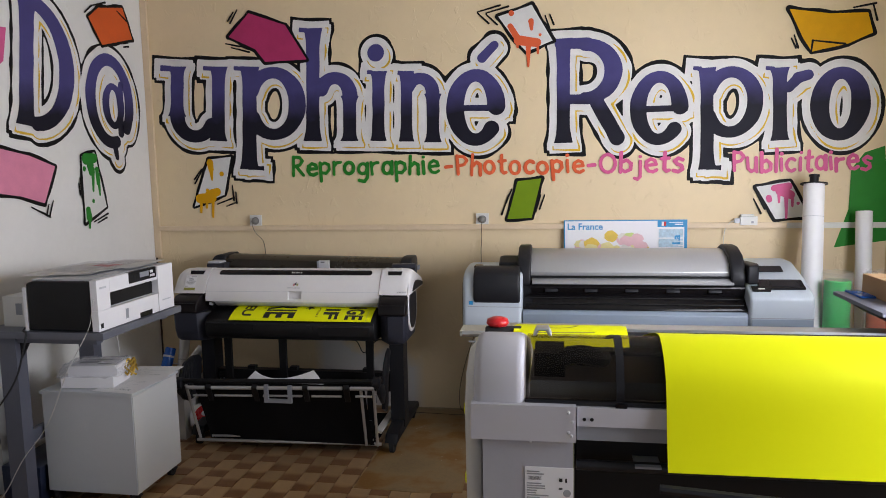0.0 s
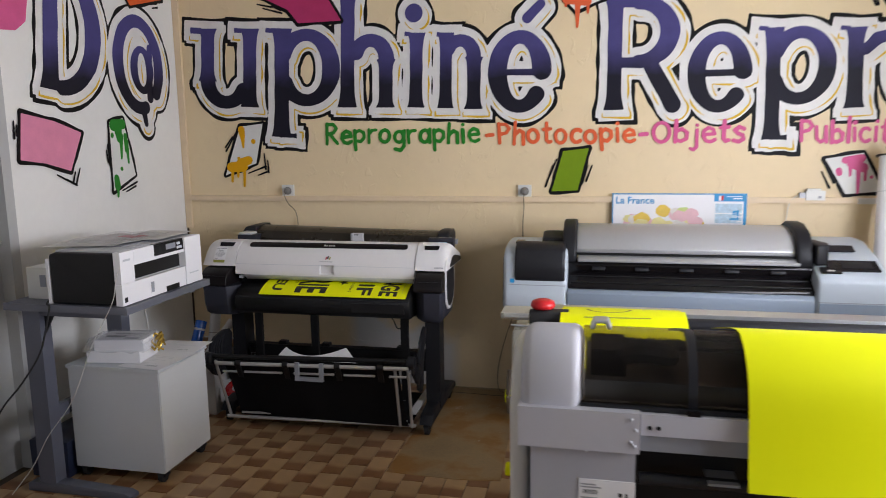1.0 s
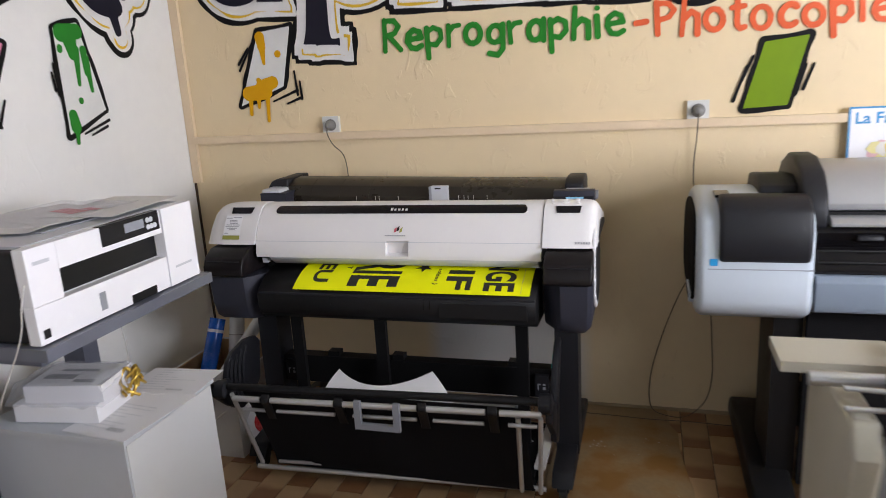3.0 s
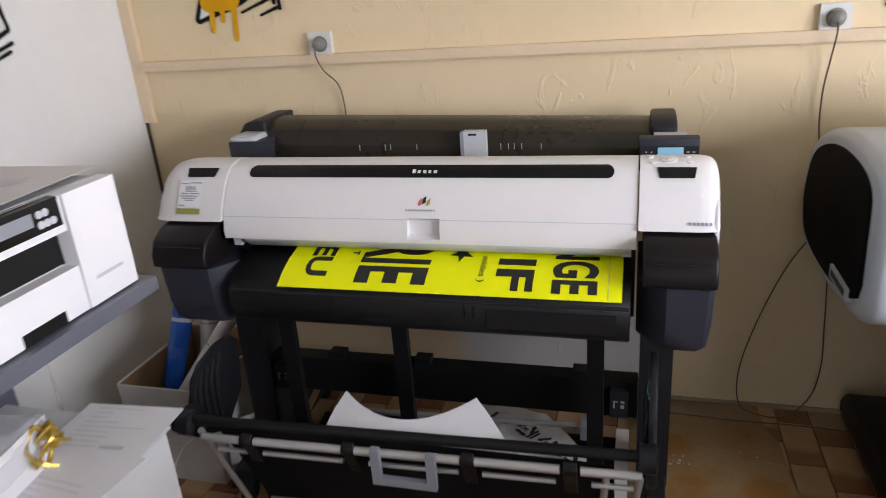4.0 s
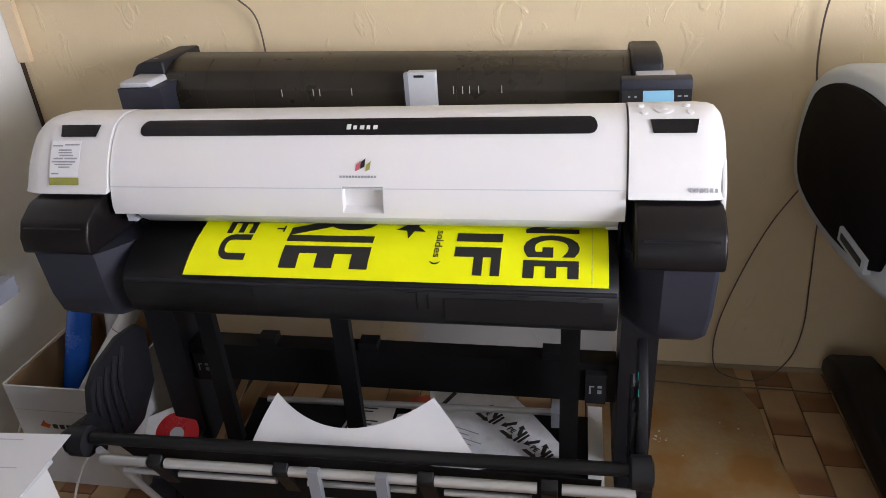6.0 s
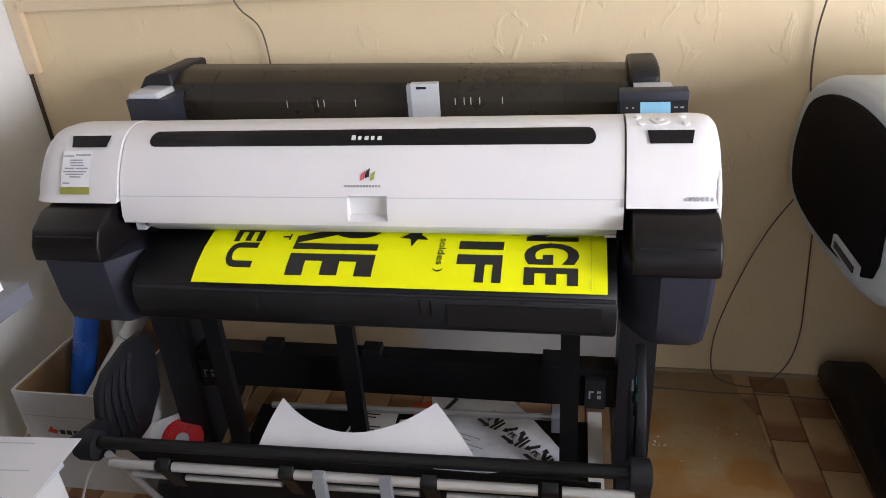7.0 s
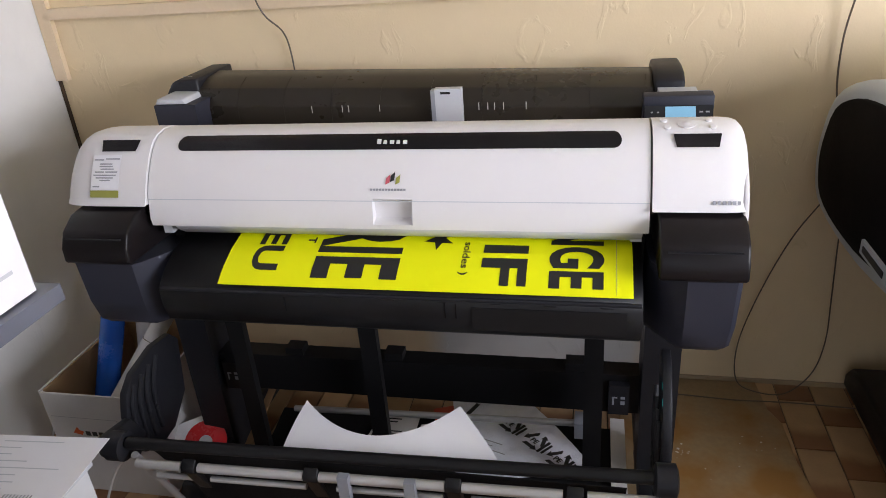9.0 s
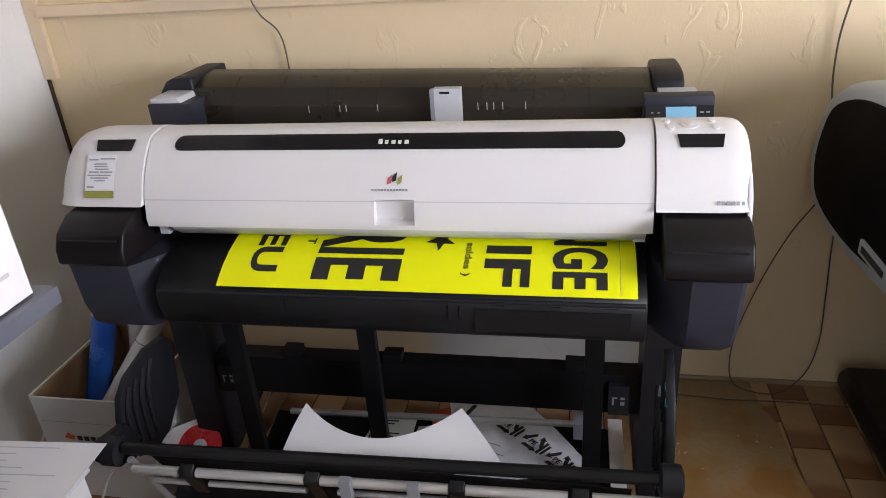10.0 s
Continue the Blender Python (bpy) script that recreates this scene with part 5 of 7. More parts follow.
# ---- the silver-blue printer against the wall ----
def silver_printer():
    hp = thing("large_plotter", 1.0, 4.35, 0, "pale blue and black large plotter with a silver roll hood", "plotter")
    side = [(4.055, 0.80), (4.062, 0.655), (4.27, 0.603), (4.5, 0.592), (4.66, 0.615), (4.715, 0.68), (4.72, 0.76), (4.66, 0.88), (4.52, 0.945), (4.36, 0.972), (4.22, 0.972), (4.12, 0.955), (4.068, 0.91)]
    closed = smooth_path([(0, y, z) for y, z in side + side[:1]], 3)[:-1]
    side = [(p.y, p.z) for p in closed]
    body = part("left_housing", prism(side, 0.172, 0.474, "x", 0.024, 4, 30), PALE_BLUE, hp, "pale blue end housing", smooth=45)
    cy, cz = 4.385, 0.785
    part("side_panel", prism([(cy + (y - cy) * 0.81, cz + (z - cz) * 0.80) for y, z in side], 0.164, 0.175, "x", 0.004, 2, 30), MATT_BLACK, body, "black oval side panel", smooth=45)
    part("side_vent", box((0.158, 4.16, 0.655), (0.176, 4.30, 0.684), 0.006, 3), PALE_BLUE, body, "pale grip on the side panel")
    part("grip_slot", box((0.1565, 4.175, 0.663), (0.160, 4.285, 0.676), 0.001, 1), CHARCOAL, body)
    part("ink_door", prism([(4.052, 0.806), (4.040, 0.83), (4.040, 0.90), (4.058, 0.955), (4.10, 0.980), (4.16, 0.985), (4.16, 0.806)], 0.229, 0.462, "x", 0.012, 3, 30), CHARCOAL, body, "rounded black ink door")
    part("seam", box((0.2, 4.053, 0.786), (0.47, 4.057, 0.789), 0), GREY_PLASTIC, body, smooth=0)
    part("blue_label", box((0.206, 4.0535, 0.797), (0.226, 4.0575, 0.816), 0), BLUE_PRINT, body, smooth=0)
    part("small_display", box((0.222, 4.16, 0.970), (0.262, 4.24, 0.978), 0.003), GLOSS_BLACK, body)
    part("dark_shroud", prism([(4.20, 0.90), (4.22, 0.99), (4.30, 1.015), (4.45, 1.0), (4.5, 0.93)], 0.345, 0.452, "x", 0.01, 3), CHARCOAL, hp, "dark shroud beside the hood")
    hood = part("roll_hood", prism([(4.165, 0.930), (4.160, 0.950), (4.185, 0.988), (4.235, 1.022), (4.31, 1.043), (4.39, 1.046), (4.48, 1.02), (4.56, 0.96), (4.56, 0.92)], 0.512, 1.478, "x", 0.003, 2, 30), SILVER_COVER, hp, "brushed silver roll hood", smooth=50)
    part("hood_edge", box((0.512, 4.156, 0.921), (1.478, 4.20, 0.928), 0.002), BLACK, hood)
    part("paper_ledge", prism([(4.12, 0.893), (4.118, 0.902), (4.158, 0.919), (4.25, 0.919), (4.25, 0.893)], 0.52, 1.49, "x", 0.002), SILVER_COVER, hp, "silver paper ledge")
    for a, b in ((0.446, 0.512), (1.478, 1.545)):
        part("hood_bracket", prism([(4.13, 0.885), (4.125, 0.93), (4.145, 0.985), (4.20, 1.035), (4.30, 1.066), (4.40, 1.066), (4.50, 1.03), (4.58, 0.95), (4.58, 0.885)], a, b, "x", 0.010, 3, 30), CHARCOAL, hp, "black arched hood bracket", smooth=45)
    part("outlet", prism([(4.25, 0.893), (4.14, 0.893), (4.13, 0.875), (4.15, 0.83), (4.085, 0.79), (4.078, 0.772), (4.25, 0.772)], 0.475, 1.545, "x", 0.002), GLOSS_BLACK, hp, "black paper outlet")
    for k in range(5):
        x = 0.585 + 0.197 * k
        part("outlet_tab", prism([(4.138, 0.872), (4.125, 0.868), (4.120, 0.856), (4.14, 0.850)], x, x + 0.062, "x", 0.003), CHARCOAL, hp)
    for z in (0.800, 0.822):
        part("outlet_ridge", rod((0.49, 4.095 + (z - 0.8) * 1.9, z), (1.53, 4.095 + (z - 0.8) * 1.9, z), 0.004, n=8), BLACK, hp)
    part("front_panel", prism([(4.055, 0.670), (4.050, 0.690), (4.050, 0.755), (4.066, 0.771), (4.30, 0.771), (4.30, 0.66), (4.10, 0.655)], 0.4755, 1.540, "x", 0.004, 2), SILVER, hp, "blue-grey front panel")
    cons = part("console", prism([(4.05, 0.66), (4.045, 0.70), (4.045, 0.845), (4.07, 0.868), (4.22, 0.925), (4.40, 0.975), (4.55, 0.975), (4.62, 0.93), (4.64, 0.70), (4.60, 0.64), (4.2, 0.62)], 1.546, 1.835, "x", 0.016, 3, 30), PALE_BLUE, hp, "pale blue sloped console", smooth=45)
    slope = basis((1.69, 4.135, 0.8955), (1, 0, 0), (0, 0.935, 0.355))
    part("console_seam", box((1.552, 4.0435, 0.748), (1.83, 4.046, 0.751), 0), GREY_PLASTIC, cons, smooth=0)
    part("console_lower", box((1.555, 4.040, 0.665), (1.826, 4.0448, 0.745), 0.002), SILVER, cons)
    part("display_bezel", box((-0.09, -0.045, 0), (0.115, 0.04, 0.008), 0.006, 2, slope), GLOSS_BLACK, cons)
    part("display", box((-0.03, -0.030, 0.007), (0.09, 0.028, 0.0095), 0.001, 1, slope), CHARCOAL, cons)
    part("key_pad", box((-0.125, -0.065, 0), (-0.045, -0.02, 0.007), 0.006, 2, slope), BLACK, cons)
    part("power_key", box((-0.10, -0.055, 0.006), (-0.07, -0.045, 0.009), 0.002, 1, slope), SOCKET_WHITE, cons)
    part("top_vent", box((-0.07, 0.13, 0.0), (0.06, 0.185, 0.004), 0.002, 1, slope), CHARCOAL, cons)
    part("wedge", prism([(1.548, 4.10), (1.60, 4.12), (1.62, 4.20), (1.575, 4.36), (1.548, 4.40)], 0.90, 0.992, "z", 0.012, 3), CHARCOAL, hp, "black rounded wedge by the console")
    for x in (0.365, 1.62):
        part("leg", box((x + 0.03, 4.16, 0.09), (x + 0.11, 4.40, 0.63), 0.006), BLACK, hp, "black stand leg")
        part("foot", prism([(3.96, 0.03), (3.97, 0.07), (4.05, 0.105), (4.2, 0.13), (4.40, 0.13), (4.62, 0.12), (4.69, 0.105), (4.72, 0.07), (4.72, 0.03)], x - 0.02, x + 0.10, "x", 0.012, 3), BLACK, hp, "black stand foot")
        for y in (4.02, 4.62):
            caster(hp, x + 0.035, y, 0.022)
    part("stand_brace", box((0.475, 4.30, 0.20), (1.615, 4.34, 0.34), 0.005), BLACK, hp, "black stand brace")
    # Dark cloth under the plotter; its lower part is added to block low light.
    part("light_block_cloth", box((0.48, 4.14, 0.09), (1.61, 4.17, 0.64), 0.004), CLOTH, hp, "dark cloth screen, lower part added to block light")
    return hp


silver_printer()


# ---- the roll laminator in the middle ----
def laminator():
    lam = thing("roll_laminator", 1.2, 3.25, 0, "cream roll laminator with steel rails and a red stop button", "laminator")
    x0, x1 = 0.285, 2.10
    for x in (x0, x1 - 0.10):
        part("side_plate", prism([(3.06, 0.06), (3.06, 0.60), (3.10, 0.70), (3.085, 0.78), (3.11, 0.83), (3.39, 0.83), (3.39, 0.06)], x + 0.055, x + 0.10, "x", 0.01, 3), CREAM_METAL, lam, "cream steel side plate")
        part("foot", box((x + 0.02, 2.98, 0.0), (x + 0.12, 3.46, 0.06), 0.008), CREAM_METAL, lam)
    part("top_plate", box((0.276, 3.30, 0.822), (0.47, 3.42, 0.842), 0.006), CREAM_METAL, lam, "cream corner shelf")
    part("guide_bracket", prism([(3.27, 0.81), (3.13, 0.845), (3.10, 0.80), (3.12, 0.72), (3.16, 0.70), (3.17, 0.78), (3.22, 0.80)], 0.345, 0.372, "x", 0.006, 3), CREAM_METAL, lam, "cream curved bracket")
    part("back_rail", box((0.47, 3.335, 0.825), (x1, 3.385, 0.862), 0.004), STEEL, lam, "steel back rail")
    part("middle_rail", box((0.47, 3.275, 0.835), (x1, 3.315, 0.868), 0.004), STEEL, lam, "steel middle rail")
    part("front_rail", rod((0.30, 3.20, 0.857), (x1, 3.20, 0.866), 0.012), STEEL, lam, "round steel rail")
    part("rubber_roller", rod((0.398, 3.13, 0.868), (0.53, 3.13, 0.872), 0.034, n=28, bevel=0.003), RUBBER, lam, "black rubber roller end")
    part("roller", rod((0.53, 3.13, 0.862), (x1 - 0.1, 3.13, 0.868), 0.026, n=24), CHARCOAL, lam, "black pressure roller")
    part("roller_pin", rod((0.335, 3.135, 0.872), (0.40, 3.13, 0.872), 0.004), STEEL, lam)
    part("roller_pin", rod((0.335, 3.12, 0.846), (0.40, 3.12, 0.846), 0.004), STEEL, lam)
    part("red_strip", box((0.39, 3.095, 0.800), (0.60, 3.11, 0.828), 0.002), material("dark_red_strip", (0.20, 0.012, 0.016), 0.45, var=0.08), lam, "red warning strip")
    part("front_panel", box((0.386, 3.10, 0.66), (x1 - 0.1, 3.13, 0.799), 0.004), GREY_PLASTIC, lam, "grey front panel")
    part("tension_rod", rod((0.37, 3.08, 0.56), (x1 - 0.1, 3.08, 0.56), 0.011), STEEL, lam, "steel tension rod")
    part("tension_rod", rod((0.37, 3.11, 0.625), (x1 - 0.1, 3.11, 0.625), 0.008), CHARCOAL, lam)
    part("lower_panel", box((0.386, 3.16, 0.10), (x1 - 0.1, 3.18, 0.52), 0.004), material("olive_grey_paint", (0.20, 0.20, 0.12), 0.5, var=0.1), lam, "olive-grey lower panel")
    stop = part("stop_button", lathe([(0.018, 0.0), (0.018, 0.012), (0.036, 0.016), (0.042, 0.026), (0.038, 0.040), (0.020, 0.047)], pose(0.441, 3.145, 0.888), 28), RED, lam, "red mushroom stop button", smooth=60)
    part("button_base", rod((0.441, 3.145, 0.862), (0.441, 3.145, 0.890), 0.016), CHARCOAL, lam)
    for y, z in ((3.07, 0.60), (3.075, 0.33)):
        part("yellow_knob", rod((0.318, y + 0.03, z), (0.342, y + 0.03, z), 0.024, n=20, bevel=0.004), YELLOW, lam, "yellow knob")
    part("side_latch", cable([(0.335, 3.08, 0.70), (0.332, 3.06, 0.62), (0.334, 3.075, 0.55)], 0.008), WIRE_GREY, lam)
    lam.location.x -= 0.012
    lam.location.z -= 0.006
    return lam


laminator()
# yellow print lying over the laminator
LIE = [(3.30, 0.873), (3.22, 0.884), (3.15, 0.903), (3.09, 0.898), (3.03, 0.872), (2.97, 0.842), (2.90, 0.815), (2.84, 0.800)]


def on_lie(x, s, lift=0.0):
    k = s * (len(LIE) - 1)
    y, z = np.interp(k, range(len(LIE)), [p[0] for p in LIE]), np.interp(k, range(len(LIE)), [p[1] for p in LIE])
    return Vector((x - 0.012, y, z - 0.004 + lift + 0.004 * math.sin(9 * x) * s))


print_ = tagged(part("laminated_print", sheet([[on_lie(0.503 + 0.40 * i / 12, k / 28) for i in range(13)] for k in range(29)], 0.0006), YELLOW), "yellow printed sheet lying over the laminator rollers", "print")
bm = text_bm("Barquette pomme de terre", 1.0, Matrix.Identity(4), offset=0.012)
bmesh.ops.triangulate(bm, faces=bm.faces)
lo, hi = min(v.co.x for v in bm.verts), max(v.co.x for v in bm.verts)
for v in bm.verts:
    v.co = on_lie(0.530 + 0.345 * (v.co.x - lo) / (hi - lo), 0.70 - 0.085 * v.co.y, 0.0012)
part("lettering", bm, INK, print_, smooth=0)
bm = bmesh.new()
for k in range(40):
    a, b = 2 * math.pi * k / 40, 2 * math.pi * (k + 1) / 40
    bm.faces.new([bm.verts.new(on_lie(0.66 + r * 0.075 * math.cos(t), 0.28 + r * 0.085 * math.sin(t), 0.0012)) for t, r in ((a, 1), (b, 1), (b, 0.86), (a, 0.86))])
part("drawn_oval", bm, OLIVE_INK, print_, smooth=0)
part("print_line", sheet([[on_lie(0.58 + 0.03 * i, 0.45, 0.0012) for i in range(8)], [on_lie(0.58 + 0.03 * i, 0.462, 0.0012) for i in range(8)]], 0.0002), OLIVE_INK, print_, smooth=0)


# ---- the grey printer in front, with a smoked hood ----
def grey_printer():
    ep = thing("grey_plotter", 1.2, 2.35, 0, "grey roll plotter with a smoked curved hood", "plotter")
    hood = [(2.112, 0.962), (2.114, 0.995), (2.128, 1.035), (2.152, 1.064), (2.188, 1.082), (2.225, 1.085), (2.30, 1.068), (2.40, 1.042), (2.50, 1.014)]
    body = [(y - 0.012, z + 0.006) for y, z in hood]
    left = part("left_housing", prism([(2.094, 0.905)] + body + [(2.62, 0.965), (2.71, 0.93), (2.75, 0.89), (2.75, 0.84), (2.40, 0.84)], 0.462, 0.577, "x", 0.020, 4, 30), SHELL_GREY, ep, "lilac-grey rounded end housing", smooth=50)
    part("side_cheek", prism([(2.22, 0.60), (2.20, 0.90), (2.24, 0.99), (2.32, 1.03), (2.42, 1.020), (2.58, 0.975), (2.71, 0.925), (2.755, 0.88), (2.755, 0.60)], 0.428, 0.466, "x", 0.016, 3, 30), material("cream_plastic", (0.60, 0.58, 0.54), 0.45, var=0.04), left, "cream side cheek", smooth=50)
    part("housing_front", box((0.459, 2.086, 0.878), (0.688, 2.13, 0.958), 0.010, 3), SHELL_GREY, ep, "grey front of the end housing")
    for x, z in ((0.672, 0.945), (0.680, 0.925), (0.672, 0.900), (0.678, 0.893)):
        part("rivet", lathe([(0.004, 0), (0.004, 0.001), (0.002, 0.003)], pose(x, 2.0862, z, 90), 12), LIGHT_GREY, ep)
    leg = part("lower_box", box((0.483, 2.098, 0.06), (0.682, 2.46, 0.882), 0.008), material("cool_grey_steel", (0.40, 0.40, 0.44), 0.45, var=0.04), ep, "grey lower cabinet end")
    part("screw", lathe([(0.003, 0), (0.003, 0.001), (0.001, 0.002)], pose(0.59, 2.0975, 0.872, 90), 10), STEEL, leg)
    label = part("rating_label", box((0.577, 2.0965, 0.735), (0.683, 2.0982, 0.815), 0), PAPER, leg, "white rating label with fine print", smooth=0)
    lm = basis((0.577, 2.0960, 0.735), (1, 0, 0), (0, 0, 1))
    rg = random.Random(3)
    lines = [(0.004, 0.068 - 0.0055 * k, 0.012 + rg.uniform(0.012, 0.045), 0.071 - 0.0055 * k) for k in (0, 1, 5, 6, 7, 8, 9, 10, 11)]
    part("print_lines", quads(lines, lm), GREY_INK, label, smooth=0)
    part("barcode", quads([(0.008 + 0.0022 * k, 0.050, 0.0092 + 0.0022 * k, 0.059) for k in range(13)] + [(0.075, 0.048, 0.082, 0.056), (0.088, 0.046, 0.092, 0.056), (0.074, 0.03, 0.082, 0.034)], lm), INK, label, smooth=0)
    part("seal", lathe([(0.0085, 0), (0.0085, 0.0004), (0.007, 0.0005)], pose(0.669, 2.0964, 0.757, 90), 20), GREY_INK, label)
    right = 2.05
    part("hood", sheet([[(0.579 + (right - 0.579) * i / 2, y, z) for i in range(3)] for y, z in hood], 0.004), smoked("smoked_hood", (0.012, 0.011, 0.011), 0.08, 0.74, (0.74, 0.69, 0.63)), ep, "smoked clear curved hood", smooth=60)
    part("hood_rim", box((0.577, 2.106, 0.955), (right, 2.122, 0.964), 0.003), CHARCOAL, ep, "dark lower rim of the hood")
    part("hood_band", prism([(y - 0.001, z + 0.001) for y, z in hood] + [(y + 0.006, z - 0.006) for y, z in hood[::-1]], 0.775, 0.792, "x", 0), CHARCOAL, ep, smooth=60)
    part("hood_latch", box((0.772, 2.098, 0.945), (0.797, 2.112, 0.963), 0.004), GLOSS_BLACK, ep, "black hood latch")
    part("hood_clip", prism([(0.592, 1.086), (0.600, 1.104), (0.628, 1.104), (0.636, 1.086), (0.628, 1.086), (0.622, 1.098), (0.606, 1.098), (0.600, 1.086)], 2.20, 2.24, "y", 0.002), STEEL, ep, "steel hood clip")
    # what shows through the hood
    part("carriage_bay", box((0.585, 2.17, 0.95), (right - 0.01, 2.45, 0.99), 0.004), GREY_PLASTIC, ep)
    part("carriage", box((0.595, 2.20, 0.99), (0.665, 2.32, 1.045), 0.008), BLACK, ep, "black print carriage")
    part("ink_tube_loop", cable([(0.66, 2.22, 1.03), (0.70, 2.20, 1.045), (0.74, 2.21, 1.035), (0.75, 2.26, 1.02), (0.70, 2.30, 1.01)], 0.022), BLACK, ep)
    part("pinch_rail", box((0.67, 2.40, 0.99), (right - 0.02, 2.45, 1.00), 0.004), CHARCOAL, ep)
    part("front_strip", box((0.690, 2.096, 0.912), (right, 2.14, 0.954), 0.004), SHELL_GREY, ep, "grey front strip")
    for x in (0.706, 0.722):
        part("screw_hole", lathe([(0.004, 0), (0.004, 0.001), (0.003, 0.0012)], pose(x, 2.0955, 0.928, 90), 14), BLACK, ep)
    part("lower_strip", box((0.690, 2.104, 0.878), (right, 2.15, 0.911), 0.004), GREY_PLASTIC, ep, "darker lower strip")
    part("under_body", box((0.690, 2.16, 0.78), (right, 2.46, 0.877), 0.004), BLACK, ep)
    part("outlet_guide", box((0.815, 2.10, 0.820), (0.870, 2.16, 0.825), 0.002), GREY_PLASTIC, ep)
    part("outlet_bar", rod((0.69, 2.12, 0.815), (right, 2.12, 0.815), 0.012), CHARCOAL, ep)
    part("catch_frame", cable([(0.86, 2.05, 0.80), (1.2, 2.03, 0.79), (1.6, 2.03, 0.79), (2.0, 2.05, 0.80)], 0.01), CHARCOAL, ep)
    part("under_shelf", box((0.69, 2.14, 0.35), (right, 2.44, 0.42), 0.006), BLACK, ep, "black stand shelf")
    part("rear_screen", box((0.69, 2.30, 0.42), (right, 2.33, 0.79), 0.004), BLACK, ep, "black rear screen")
    part("right_housing", prism([(2.094, 0.905)] + body + [(2.62, 0.965), (2.71, 0.93), (2.75, 0.89), (2.75, 0.84), (2.40, 0.84)], right + 0.002, right + 0.16, "x", 0.020, 4, 30), SHELL_GREY, ep, "lilac-grey rounded end housing", smooth=50)
    part("lower_box", box((right - 0.02, 2.098, 0.06), (right + 0.15, 2.46, 0.9), 0.008), SHELL_GREY, ep)
    for x in (0.49, 0.65, right + 0.05):
        for y in (2.13, 2.42):
            caster(ep, x, y, 0.028)
    return ep


grey_printer()
drape = [(2.50, 1.020), (2.40, 1.049), (2.30, 1.076), (2.222, 1.092), (2.182, 1.088), (2.142, 1.066), (2.113, 1.036), (2.098, 1.005), (2.088, 0.965), (2.080, 0.92), (2.072, 0.87), (2.064, 0.83)]
fine = smooth_path([(0, y, z) for y, z in drape], 4)
rows = [[(0.872 + 0.006 * k / len(fine) + (1.17 - 0.004 * k / len(fine)) * i / 16, p.y - 0.010 * math.sin(math.pi * min(1, k / 36)) * (0.6 + 0.4 * math.sin(5 * i / 16)), p.z + 0.018 * (i / 16) * max(0, k / len(fine) - 0.6)) for i in range(17)] for k, p in enumerate(fine)]
tagged(part("yellow_sheet", sheet(rows, 0.0006), YELLOW), "large blank fluorescent yellow sheet hanging over the plotter", "paper sheet")

# ---- rolls and table by the far corner ----
tube = thing("paper_roll", 1.955, 4.45, 0, "tall white paper roll with black end plug leaning in corner", "paper roll", "rolls leaning in the corner")
a, b = Vector((1.93, 4.36, 0.0)), Vector((1.992, 4.60, 1.362))
part("roll", rod(a + Vector((0, 0, 0.012)), b, 0.051, n=32), PAPER, tube)
way = (b - a).normalized()
part("end_disc", rod(b, b + way * 0.006, 0.066, n=28), BLACK, tube, "black end disc")
part("end_plug", lathe([(0.022, 0.0), (0.022, 0.035), (0.026, 0.036), (0.026, 0.046), (0.010, 0.050)], Matrix.Translation(b + way * 0.006) @ way.to_track_quat("Z", "Y").to_matrix().to_4x4(), 20), BLACK, tube, "black plug")
part("paper_edge", rod(a + way * 1.21, a + way * 1.213, 0.0515, n=32), LIGHT_GREY, tube)
tube2 = thing("paper_tube", 2.26, 4.6, 0, "shorter white paper roll standing in the corner", "paper roll", "rolls leaning in the corner")
part("roll", rod((2.25, 4.53, 0.004), (2.268, 4.66, 1.215), 0.040, n=28), PAPER, tube2)
GREEN_FILM = material("green_vinyl_film", (0.02, 0.48, 0.09), 0.12, var=0.12, scale=10, coat=0.5)
ORANGE_FILM = material("orange_vinyl_film", (0.62, 0.13, 0.04), 0.2, var=0.1, scale=10, coat=0.5)
WRAP = smoked("clear_wrap", (0.75, 0.75, 0.75), 0.1, 0.86, (0.97, 0.97, 0.98))
for name, x, y, top, r, ma, tint in (("vinyl_roll", 2.055, 4.40, 0.885, 0.064, GREEN_FILM, "glossy green vinyl rolls stacked in clear wrap"), ("vinyl_roll", 2.225, 4.33, 0.90, 0.055, ORANGE_FILM, "orange vinyl roll in crumpled clear wrap")):
    v = thing(name, x, y, 0, tint, "vinyl roll", "rolls leaning in the corner")
    n = 3
    for k in range(n):
        z0, z1 = top * k / n + 0.002, top * (k + 1) / n - 0.004
        part("film_roll", lathe([(r * 0.92, z0), (r, z0 + 0.006), (r, z1 - 0.006), (r * 0.92, z1)], pose(x, y, 0), 32), ma, v, smooth=40)
    bm = bmesh.new()
    rg = random.Random(int(x * 100))
    rings = []
    for j in range(19):
        z = (top + 0.03) * j / 18 + 0.003
        rings.append([bm.verts.new((x + (r + 0.010 + 0.008 * noise.noise((3 * math.cos(t), 3 * math.sin(t), z * 9))) * math.cos(t), y + (r + 0.010 + 0.008 * noise.noise((3 * math.sin(t), 3 * math.cos(t), z * 9 + 5))) * math.sin(t), z + (0.012 * rg.random() if j == 18 else 0))) for t in [2 * math.pi * i / 30 for i in range(30)]])
    for p, q in zip(rings, rings[1:]):
        for i in range(30):
            bm.faces.new((p[i], p[(i + 1) % 30], q[(i + 1) % 30], q[i]))
    wrap = part("clear_wrap", bm, WRAP, v, "crumpled clear plastic wrap", smooth=80)
    wrap.visible_shadow = False
desk = thing("dark_table", 2.05, 3.38, 0, "dark table with a blue-grey laminate top", "table")
